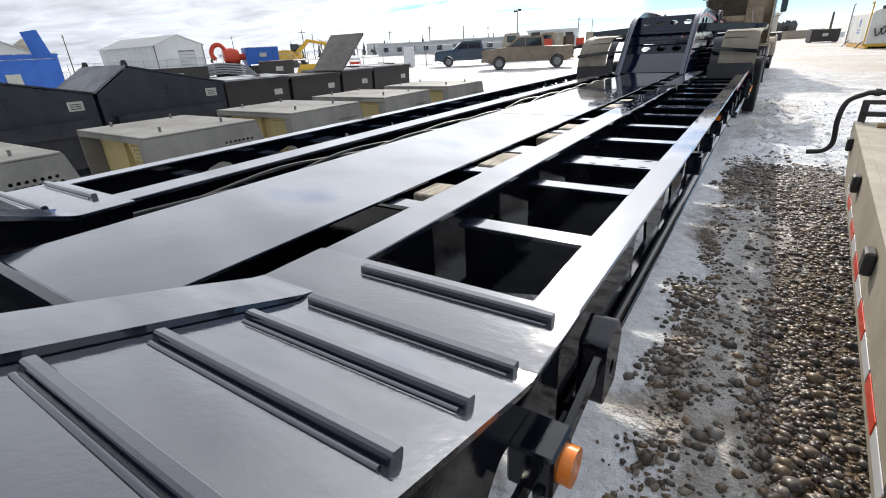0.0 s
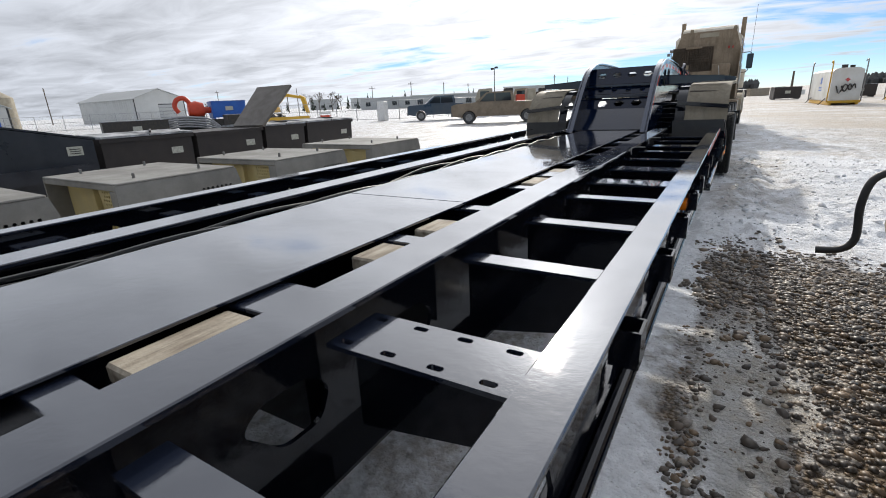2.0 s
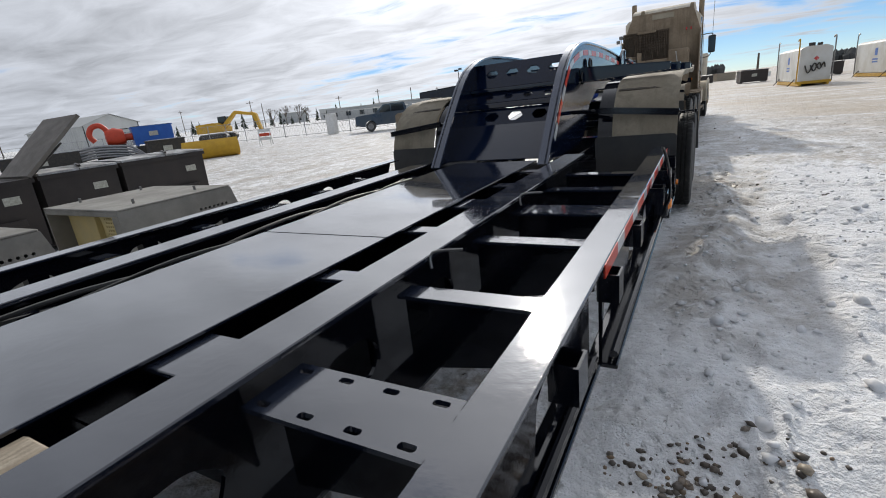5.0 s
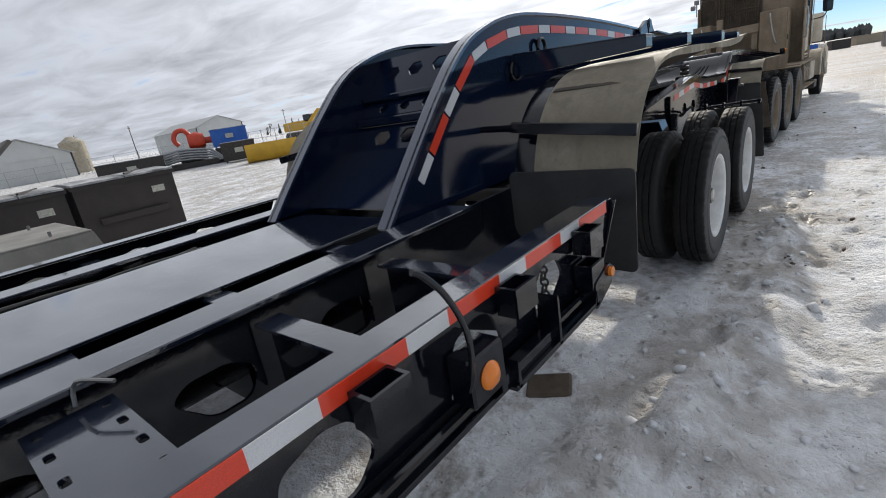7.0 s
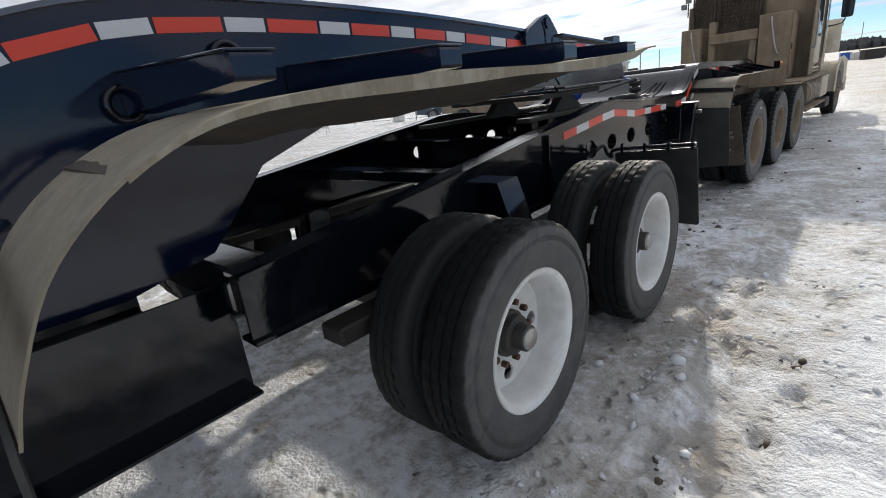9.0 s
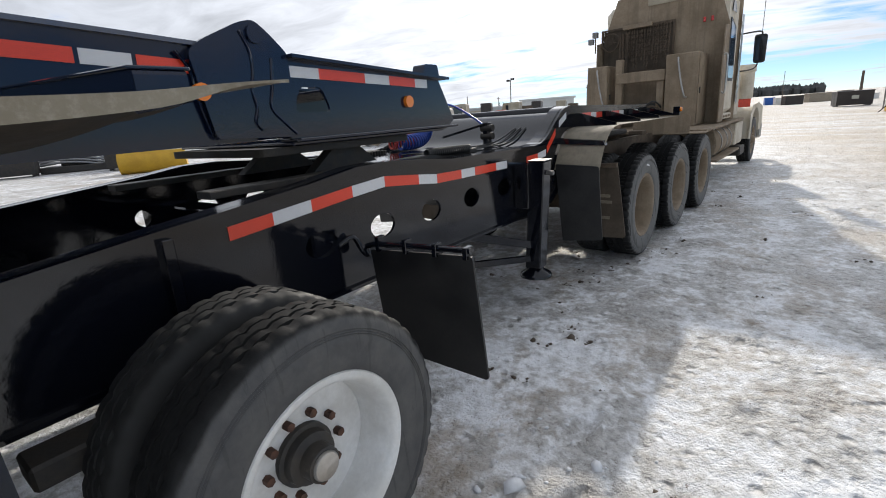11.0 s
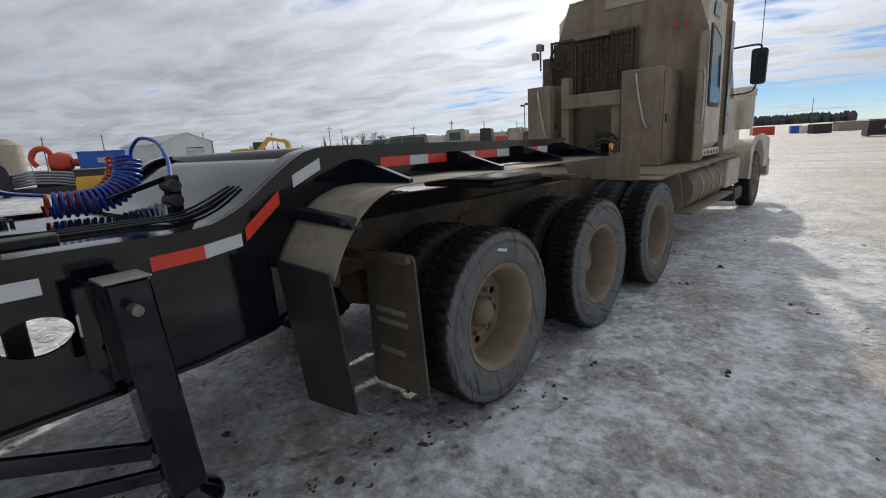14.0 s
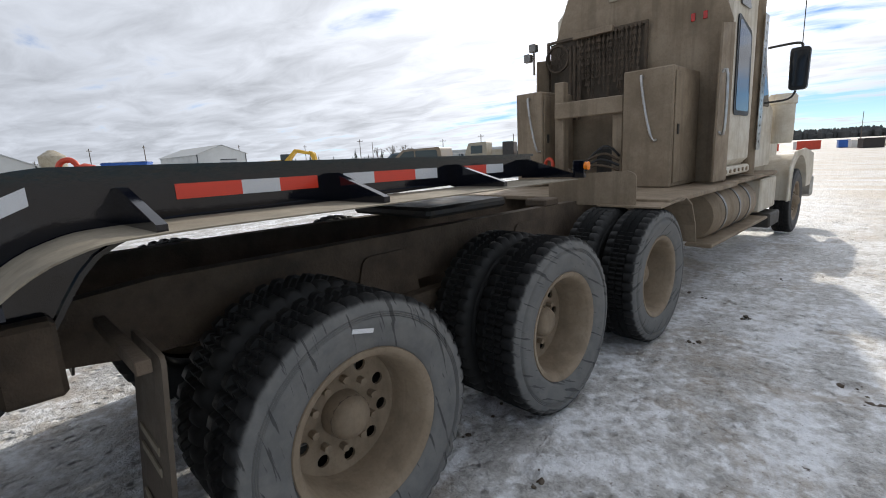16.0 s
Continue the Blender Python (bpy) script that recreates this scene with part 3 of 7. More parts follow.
    stain = s.math("MULTIPLY", stain, s.math("SUBTRACT", 1.0, s.math("MULTIPLY", drift, 0.8)))
    col = s.mix(stain, col, (0.36, 0.285, 0.205))
    clod = s.ramp(s.math("ADD", s.math("MULTIPLY", s.noise(4.2, 6, 0.72, co=p), 0.75), s.math("MULTIPLY", n3, 0.25)), 0.635, 0.675)
    col = s.mix(clod, col, (0.06, 0.042, 0.03))
    speck = s.ramp(s.noise(38, 3, 0.6, co=p), 0.66, 0.72)
    col = s.mix(s.math("MULTIPLY", speck, 0.7), col, (0.16, 0.12, 0.09))
    # sand-coloured traffic on the far yard
    road = s.math("MULTIPLY", s.ramp(s.math("ADD", X, s.math("MULTIPLY", Y, 0.25)), 5.5, 9.0), 0.75)
    tracks = s.noise(0.8, 5, 0.6, co=p, stretch=(0.12, 1.2, 1.0))
    col = s.mix(s.math("MULTIPLY", road, s.ramp(tracks, 0.3, 0.62)), col, (0.47, 0.38, 0.27))
    # wet gravel beside the rear of the trailer
    g = s.math("MULTIPLY", s.math("SUBTRACT", 1.0, s.ramp(s.math("ADD", ye, s.math("MULTIPLY", s.math("SUBTRACT", n2, 0.5), 2.2)), -3.7, -3.0)), s.ramp(s.math("ADD", xe, s.math("MULTIPLY", s.math("SUBTRACT", n2, 0.5), 0.5)), 1.50, 1.70))
    g = s.math("MULTIPLY", g, s.math("SUBTRACT", 1.0, s.ramp(X, 5.0, 7.0)))
    streak = s.ramp(s.math("ADD", s.math("MULTIPLY", s.noise(1.3, 5, 0.65, co=p, stretch=(1.0, 0.25, 1.0)), 0.7), s.math("MULTIPLY", n2, 0.3)), 0.525, 0.59)
    band = s.math("ABSOLUTE", s.math("SUBTRACT", s.math("ADD", X, s.math("MULTIPLY", wob, 0.3)), 1.86))
    band = s.math("MULTIPLY", s.math("SUBTRACT", 1.0, s.ramp(band, 0.10, 0.24)), s.math("SUBTRACT", 1.0, s.ramp(Y, -5.6, -4.2)))
    streak = s.math("MAXIMUM", streak, band)
    thin = s.math("MULTIPLY", streak, s.ramp(n3, 0.25, 0.6, 0.55, 1.0))
    gf = s.math("MULTIPLY", g, s.math("SUBTRACT", 1.0, thin))
    stone = s.n("ShaderNodeTexVoronoi")
    s.link(p, stone.inputs["Vector"])
    stone.inputs["Scale"].default_value = 38
    gcol = s.mix(s.ramp(stone.outputs[0], 0.0, 0.6), (0.25, 0.185, 0.125), (0.07, 0.053, 0.038))
    col = s.mix(gf, col, s.mix(s.ramp(n3, 0.35, 0.7), gcol, (0.20, 0.145, 0.09)))
    melt = s.math("MULTIPLY", g, thin)
    col = s.mix(melt, col, s.mix(s.ramp(n2, 0.35, 0.65), (0.60, 0.59, 0.57), (0.40, 0.36, 0.30)))
    wet = s.math("ADD", s.math("MULTIPLY", mixf, 0.8), s.math("MULTIPLY", g, 0.7), clamp=True)
    rough = s.math("SUBTRACT", s.math("SUBTRACT", 0.80, s.math("MULTIPLY", wet, 0.52)), s.math("MULTIPLY", s.ramp(n3, 0.4, 0.7), 0.10))
    s.set(Base_Color=col, Roughness=rough, IOR=1.36)
    pit = s.n("ShaderNodeTexVoronoi")
    s.link(p, pit.inputs["Vector"])
    pit.inputs["Scale"].default_value = 11
    pits = s.math("MULTIPLY", s.ramp(pit.outputs[0], 0.0, 0.45, -1.1, 0.0), s.ramp(n2, 0.42, 0.6))
    hgt = s.math("ADD", s.math("ADD", s.math("MULTIPLY", n3, 1.5), s.math("ADD", s.math("MULTIPLY", n4, 0.45), s.math("MULTIPLY", pits, s.math("SUBTRACT", 1.0, g)))), s.math("MULTIPLY", s.math("MULTIPLY", stone.outputs[0], gf), -1.3))
    hgt = s.math("ADD", hgt, s.math("ADD", s.math("MULTIPLY", n2, 1.3), s.math("MULTIPLY", mixf, -0.35)))
    s.bump(hgt, 0.9, 0.035)
    return s.m


def ground():
    xs, ys = graded(-2500, 2500, (0.9, 4.4, 0.03)), graded(-2500, 2500, (-6.0, 11.0, 0.04))
    X, Y = np.meshgrid(xs, ys)
    Z = height(X, Y)
    nx, ny = len(xs), len(ys)
    co = np.stack([X, Y, Z], -1).reshape(-1, 3)
    i = np.arange(nx * ny).reshape(ny, nx)
    f = np.stack([i[:-1, :-1], i[:-1, 1:], i[1:, 1:], i[1:, :-1]], -1).reshape(-1, 4)
    me = bpy.data.meshes.new("ground")
    me.from_pydata(co.tolist(), [], f.tolist())
    me.materials.append(ground_material())
    me.shade_smooth()
    tagged(new("ground", me), "trodden snow, grey ice and wet gravel of the yard", "ground", kind="structure")


ground()

# ==== lowbed trailer ====
DECK = 0.92
OUTRIGGERS = (-8.52, -7.85, -7.27, -6.57, -5.91, -5.25, -4.66, -3.98, -3.34, -2.67, -2.07, -1.48, -0.89)
WIDE = (-7.27, -4.66, -3.98, -2.07)
TIMBERS = ((-8.38, -8.17), (-7.74, -7.40), (-6.86, -6.65), (-6.42, -6.20), (-5.10, -4.83), (-4.54, -4.37))
BEAMS = {1: (.635, .825), -1: (-.885, -.695)}


def slots(cx, y, w):
    """Four lashing slots through the edge of a wide cross member."""
    return [rounded([(x - .022, y + d - .011), (x + .022, y + d - .011), (x + .022, y + d + .011), (x - .022, y + d + .011)], .011, 3)
            for x in (cx - .20, cx - .06, cx + .08, cx + .22) for d in (-.075, .075)]


def lowbed():
    tr = thing("lowbed_trailer", "freshly painted gloss black lowbed trailer with an open beam deck", "trailer")
    flat = lambda z: (lambda u, v, w: (u, v, z - w))
    # main beams with cut-out webs
    for s in (1, -1):
        beam = part("main_beam", box(*BEAMS[s], -9.25, -.2, DECK - .022, DECK, .004), LITPAINT, tr, "glossy black main beam")
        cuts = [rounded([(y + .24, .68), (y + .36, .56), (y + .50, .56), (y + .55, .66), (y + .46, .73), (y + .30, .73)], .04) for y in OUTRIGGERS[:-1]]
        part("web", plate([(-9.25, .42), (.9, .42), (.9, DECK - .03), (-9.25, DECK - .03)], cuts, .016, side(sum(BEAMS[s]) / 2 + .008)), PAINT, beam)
        part("bottom_flange", box(*BEAMS[s], -9.25, .9, .40, .42, .004), PAINT, beam)
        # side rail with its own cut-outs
        rail = part("side_rail", box(*sorted((s * 1.385, s * 1.508)), -9.22, 0, DECK - .016, DECK, .004), LITPAINT, tr, "glossy black side rail")
        ends = [-9.] + [(a + b) / 2 for a, b in zip(OUTRIGGERS, OUTRIGGERS[1:])]
        holes = [rounded([(y - .15, .62), (y + .08, .62), (y + .15, .69), (y + .10, .81), (y + .02, .835), (y - .10, .80)], .03) for y in ends[1:]] + [rounded([(-.80, .68), (-.66, .66), (-.56, .74), (-.60, .82), (-.72, .835), (-.80, .76)], .02)]
        # the web stands back under the flange except along the taped front part
        near, far = [h for h in holes if h[0][0] > -3.15], [h for h in holes if h[0][0] <= -3.3]
        part("rail_web", plate([(-3.15, .56), (-.22, .56), (-.02, DECK - .02), (-3.15, DECK - .02)], near, .012, side(s * 1.507, s)), PAINT, rail)
        part("rail_web", plate([(-9.2, .56), (-3.17, .56), (-3.17, DECK - .02), (-9.2, DECK - .02)], far, .012, side(s * 1.466, s)), PAINT, rail)
        part("rail_lip", box(*sorted((s * 1.45, s * 1.56)), -3.16, -.24, .545, .565, .004), PAINT, rail)
        part("rail_lip", box(*sorted((s * 1.40, s * 1.505)), -9.2, -3.17, .545, .565, .004), PAINT, rail)
        part("rub_bar", rod((s * 1.488, -9.1, .60), (s * 1.488, -3.2, .60), .016, 8), PAINT, rail, smooth=40)
        part("rub_bar", rod((s * 1.545, -3.15, .60), (s * 1.545, -.3, .60), .016, 8), PAINT, rail, smooth=40)
        # outriggers and the short ties beside the plate
        for y in OUTRIGGERS:
            w = .105 if y in WIDE else .05
            lo, hi = sorted((BEAMS[s][s > 0] , s * 1.386))
            cut = slots(s * 1.07, y, w) if y in WIDE else []
            o = part("outrigger", plate([(lo, y - w), (hi, y - w), (hi, y + w), (lo, y + w)], cut, .014, lambda u, v, q: (u, v, DECK - .068 - q)), LITPAINT, tr)
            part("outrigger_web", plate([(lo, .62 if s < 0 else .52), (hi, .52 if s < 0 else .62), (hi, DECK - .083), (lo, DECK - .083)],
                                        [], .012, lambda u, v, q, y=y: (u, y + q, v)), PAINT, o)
            lo, hi = (.38, BEAMS[1][0]) if s > 0 else (BEAMS[-1][1], -.36)
            part("tie_plate", box(lo, hi, y - w, y + w, DECK - (.050 if s > 0 else .098), DECK - (.032 if s > 0 else .080), .003), LITPAINT, tr)
        for y in OUTRIGGERS[2:-3]:
            pk = part("stake_pocket", plate([(-.05, -.04), (.05, -.04), (.05, .04), (-.05, .04)], [[(-.042, -.032), (.042, -.032), (.042, .032), (-.042, .032)]], .11,
                                            lambda u, v, q, y=y: (s * (1.506 + v), y + .36 + u, .85 - q)), PAINT, tr, "black stake pocket")
    # cross members under the centre plate
    for y in OUTRIGGERS:
        part("cross_member", box(-.70, .64, y - .04, y + .04, .44, DECK - .055, .004), PAINT, tr)
    # added black sheet standing in for the shade below the deck gaps
    part("belly_plate", box(-.68, .30, -9.1, -.95, .424, .434, .002), PAINT, tr)
    # centre plates
    for a, b in ((-9.72, -5.905), (-5.895, -2.905), (-2.895, -.45)):
        part("deck_plate", box(-.405, .445, a, b, DECK - .022, DECK - .010, .002), LITPAINT, tr, "smooth glossy black deck plate")
    # timber packers lying on the flanges between plate and beam
    for a, b in TIMBERS:
        part("timber", box(.452, .628, a, b, DECK - .09, DECK - .034, .008), WOOD, tr, "worn timber wedged in the deck")
    # rear hump: the deck climbs towards the rear wheels
    up = [(-11.1, DECK + .506), (-9.60, DECK + .056), (-9.47, DECK + .017), (-9.42, DECK + .004), (-9.24, DECK + .002)]
    rise = lambda y: DECK + .002 + .30 * max(0.0, -9.42 - y)
    for s in (1, -1):
        hump = part("rear_ramp", strip(up, *sorted((s * .852, s * 1.51)), .014), LITRAMP, tr, "rear ramp of black steel plate", 30)
        part("hump_beam", strip([(-11.1, DECK + .526), (-9.60, DECK + .076), (-9.47, DECK + .034), (-9.40, DECK + .012), (-9.36, DECK + .004)], *sorted((s * .63, s * .845)), .02), LITPAINT, tr, "", 30)
        part("hump_web", plate([(-11.1, .6), (-11.1, DECK + .49), (-9.60, DECK + .04), (-9.42, DECK - .01), (-9.25, DECK - .02), (-9.25, .42), (-9.9, .42)], [], .014, side(s * .76, s)), PAINT, tr)
        part("ramp_side", plate([(-9.22, DECK - .02), (-9.42, DECK - .012), (-9.60, DECK + .038), (-11.1, DECK + .488), (-11.1, DECK + .28), (-10., .78), (-9.75, .56), (-9.22, .56)],
                                [rounded([(-9.6, .62), (-9.4, .62), (-9.36, .70), (-9.42, .80), (-9.52, .82), (-9.62, .72)], .03)], .014, side(s * 1.495, s)), PAINT, hump)
        part("transition_plate", box(*sorted((s * .63, s * 1.512)), -9.395, -9.13, DECK - .010, DECK + .0045, .002), LITRAMP, hump)
        for y in (-9.20, -9.405, -9.585, -9.775, -9.965, -10.16, -10.36):
            x0, x1 = sorted((s * .885, s * 1.47))
            n = plate([(-.014, 0), (.014, 0), (.013, .018), (.008, .023), (-.009, .022), (-.013, .017)], [], x1 - x0, lambda u, v, q: (x0 + q, u, v))
            slope = 0.0 if y > -9.45 else -16.7
            part("ramp_cleat", move(n, pose(0, y, rise(y) + (.002 if y > -9.3 else -.001), slope)), LITPAINT, hump, "angle iron cleat", 20)
            part("weld_bead", rod((x0 + .01, y - .022, rise(y) + (.007 if y < -9.45 else .001)), (x1 - .01, y - .022, rise(y) + (.007 if y < -9.45 else .001)), .006, 6), LITPAINT, hump, "", 60)
        part("lamp_box", box(*sorted((s * 1.49, s * 1.585)), -9.49, -9.38, .72, .82, .006), PAINT, hump)
        part("marker_lamp", rod((s * 1.585, -9.43, .765), (s * 1.61, -9.43, .765), .040, 20), AMBER, hump, "round amber marker lamp", 40)
        part("latch_bracket", plate(rounded([(-9.12, .66), (-9., .66), (-8.97, .80), (-9.02, .87), (-9.12, .84)], .015), [circle(-9.05, .74, .02, seg=10)], .07, side(s * 1.58, s)), PAINT, hump)
        part("latch_bar", bar((s * 1.56, -9.5, .72), (s * 1.56, -8.98, .82), .02, .045), PAINT, hump)
    part("plate_end", box(-.42, .46, -9.775, -9.725, DECK - .10, DECK + .006, .008), PAINT, tr)
    part("rear_cross_beam", box(-1.48, 1.48, -10.4, -10.2, .5, .9, .01), PAINT, tr)
    return tr


def arc_points(line, lengths):
    """Walks along a (y, z) line by the given lengths."""
    P = [Vector(p) for p in line]
    out, i, rest = [tuple(P[0])], 0, 0.0
    cur = P[0]
    for L in lengths:
        need = L
        while i < len(P) - 1 and (P[i + 1] - cur).length < need:
            need -= (P[i + 1] - cur).length
            i, cur = i + 1, P[i + 1]
        if i >= len(P) - 1:
            break
        cur = cur + (P[i + 1] - cur).normalized() * need
        out.append(tuple(cur))
    return out


NECK_TOP = curve2([(-.62, .90), (-.42, 1.125), (-.21, 1.35), (-.04, 1.525), (.18, 1.725), (.41, 1.855), (.78, 1.955), (1.3, 1.985), (2.4, 1.965), (3.72, 1.89)], 5)


def gooseneck(tr):
    under = [(3.72, 1.47), (1.7, 1.46), (1.25, 1.30), (.95, .98), (.6, .90)]
    nk = part("gooseneck", None or box(-.56, .56, 2.2, 2.4, 1.50, 1.60, .01), NAVY, tr, "arched gooseneck of dark navy painted steel")
    for s in (1, -1):
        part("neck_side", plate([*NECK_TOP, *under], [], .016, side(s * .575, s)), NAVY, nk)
        part("neck_flange", strip(NECK_TOP, *sorted((s * .50, s * .595)), .018), LITNAVY, nk, "broad curved flange", 30)
        # front link with its hinge ear
        part("hinge_ear", plate(rounded([(3.50, 1.49), (3.44, 1.86), (3.51, 1.91), (3.69, 1.995), (3.77, 2.015), (3.84, 1.965), (3.935, 1.875), (3.935, 1.475)], .03), [], .04, side(s * .618, s)), NAVY, nk, "", 40)
        part("hinge_pin", rod((s * .58, 3.765, 1.95), (s * .632, 3.765, 1.95), .042, 20), NAVY, nk, "", 40)
        part("hinge_pin", rod((s * .58, 3.735, 1.555), (s * .63, 3.735, 1.555), .032, 16), NAVY, nk, "", 40)
        part("weld_bead", pipe([(s * .619, 3.69, 1.96), (s * .619, 3.725, 1.88), (s * .619, 3.73, 1.80), (s * .619, 3.71, 1.70), (s * .619, 3.72, 1.62), (s * .619, 3.70, 1.56), (s * .619, 3.73, 1.52)], .008, 6), NAVY, nk, "", 60)
        part("weld_bead", pipe([(s * .619, 3.84, 1.85), (s * .619, 3.82, 1.72), (s * .619, 3.80, 1.62), (s * .619, 3.86, 1.55), (s * .619, 3.925, 1.49)], .008, 6), NAVY, nk, "", 60)
        part("weld_bead", pipe([(s * .592, 3.40, 1.86), (s * .592, 3.45, 1.78), (s * .592, 3.46, 1.66), (s * .592, 3.49, 1.52)], .008, 6), NAVY, nk, "", 60)
        fr = plate([(3.9, 1.46), (5.26, 1.44), (5.36, 1.50), (5.20, 1.77), (5.10, 1.79), (3.9, 1.86)], [rounded([(3.955, 1.595), (4.185, 1.59), (4.17, 1.65), (4.135, 1.72), (4.0, 1.72), (3.965, 1.66)], .025)], .016, side(s * .60, s))
        part("front_side", fr, NAVY, nk)
        part("front_flange", strip([(3.93, 1.872), (5.25, 1.792)], *sorted((s * .48, s * .66)), .016), NAVY, nk)
        part("bottom_ledge", box(*sorted((s * .50, s * .68)), 3.9, 5.3, 1.45, 1.466, .003), NAVY, nk)
        part("stop_block", plate(rounded([(5.0, 1.79), (5.19, 1.78), (5.17, 1.875), (5.03, 1.875)], .02), [], .10, side(s * .62, s)), NAVY, nk, "", 40)
        part("nose", plate(rounded([(5.1, 1.47), (5.25, 1.43), (5.46, 1.43), (5.53, 1.47), (5.53, 1.53), (5.46, 1.57), (5.15, 1.60)], .04), [], .03, side(s * .45, s)), NAVY, nk, "", 40)
        # brackets that carry the jeep's fenders
        for y, w in ((.78, 1.46), (1.45, 1.52), (2.14, 1.60), (2.82, 1.60)):
            fb = part("fender_beam", plate(rounded([(s * .58, 1.56), (s * w, 1.588), (s * w, 1.655), (s * .70, 1.70), (s * .58, 1.705)], .01, 2), [], .11, lambda u, v, q, y=y: (u, y + q, v)), NAVY, nk)
            part("beam_cap", bar((s * .60, y + .055, 1.707), (s * w, y + .055, 1.659), .13, .008), NAVY, fb)
        # lashing rings on the side
        for y, z in ((.78, 1.60), (1.19, 1.75)):
            part("lashing_ring", move(lathe([(.055 + .014 * math.cos(a), .014 * math.sin(a)) for a in (k * math.pi / 4 for k in range(8))], 20), pose(s * .605, y, z)), PAINT, nk, "", 60)
    # plates across, some with hexagonal lightening holes
    hexa = lambda x, z, r: [(x + r * math.cos(a), z + r * .8 * math.sin(a)) for a in (k * math.pi / 3 for k in range(6))]

    def across(y0, z0, y1, z1, holes):
        d = Vector((y1 - y0, z1 - z0))
        L = d.length
        d.normalize()
        return plate([(-.56, 0), (.56, 0), (.56, L), (-.56, L)], [hexa(x, v * L, r) for x, v, r in holes], .012, lambda u, v, q: (u, y0 + d.x * v + d.y * q, z0 + d.y * v - d.x * q))
    part("throat_plate", across(-.30, .915, .20, 1.22, []), NAVY, nk)
    part("perforated_plate", across(.20, 1.22, .33, 1.38, [(-.27, .5, .085), (0, .5, .085), (.27, .5, .085)]), NAVY, nk)
    part("cross_tube", box(-.56, .56, .30, .38, 1.385, 1.445, .01), NAVY, nk)
    part("perforated_plate", across(.35, 1.45, .44, 1.555, [(-.33, .5, .05), (-.11, .5, .05), (.11, .5, .05), (.33, .5, .05)]), NAVY, nk)
    part("cross_bar", box(-.56, .56, .40, .50, 1.56, 1.60, .008), NAVY, nk)
    part("perforated_plate", across(.48, 1.605, .68, 1.87, [(-.36, .55, .075), (-.12, .55, .075), (.12, .55, .075), (.36, .55, .075)]), NAVY, nk)
    part("top_plate", box(-.46, .46, 2.3, 3.6, 1.80, 1.82, .004), NAVY, nk)
    part("front_top", box(-.58, .58, 4.5, 5.2, 1.735, 1.75, .004), NAVY, nk)
    part("kingpin_plate", box(-.62, .62, 3.9, 5.2, 1.43, 1.448, .004), NAVY, nk)
    # tape along the arch
    line = [(y + .045 * (1.0 if y < .3 else .3), z - .08) for y, z in NECK_TOP if z > 1.15]
    runs = arc_points(line, [.19, .27] * 12)
    red = False
    for p, q in zip(runs, runs[1:]):
        d = (Vector(q) - Vector(p)).normalized()
        n = Vector((d.y, -d.x)) * .055
        a, b = Vector(p) + d * .008, Vector(q) - d * .008
        part("reflective_tape", plate([tuple(a), tuple(b), tuple(b + n), tuple(a + n)], [], .003, side(.576, -1)), TRED if red else TWHITE, nk, "red reflective tape" if red else "white reflective tape")
        red = not red
    tapes(nk, .601, [(3.88, 1.825), (4.13, 1.815), (4.47, 1.80), (4.68, 1.792), (4.93, 1.78), (5.06, 1.775)], False, .055)
    for y, z in ((3.47, 1.695), (4.84, 1.635)):
        part("marker_lamp", rod((.60, y, z), (.625, y, z), .038, 20), AMBER, nk, "round amber marker lamp", 40)
    return nk


FENDER = curve2([(.19, 1.00), (.23, 1.12), (.33, 1.30), (.52, 1.45), (.78, 1.535), (1.3, 1.572), (1.9, 1.575), (2.15, 1.580), (2.5, 1.597), (2.8, 1.609), (3.02, 1.629), (3.18, 1.640)], 5)


def fender_lip(y):
    """Depth of the bent edge: full along the top, running out at the torn front tip."""
    return .014 + .026 * step(y, .5, 1.2) * (1 - step(y, 2.85, 3.10)) + .008 * math.sin(5.5 * y + .6) * step(y, .8, 1.6)


def flare(bm, s):
    """The free edge stands out a little towards the front."""
    for v in bm.verts:
        if abs(v.co.x) > 1.3:
            v.co.x += s * .05 * min(max((v.co.y - .6) / 2.0, 0), 1)
    return bm


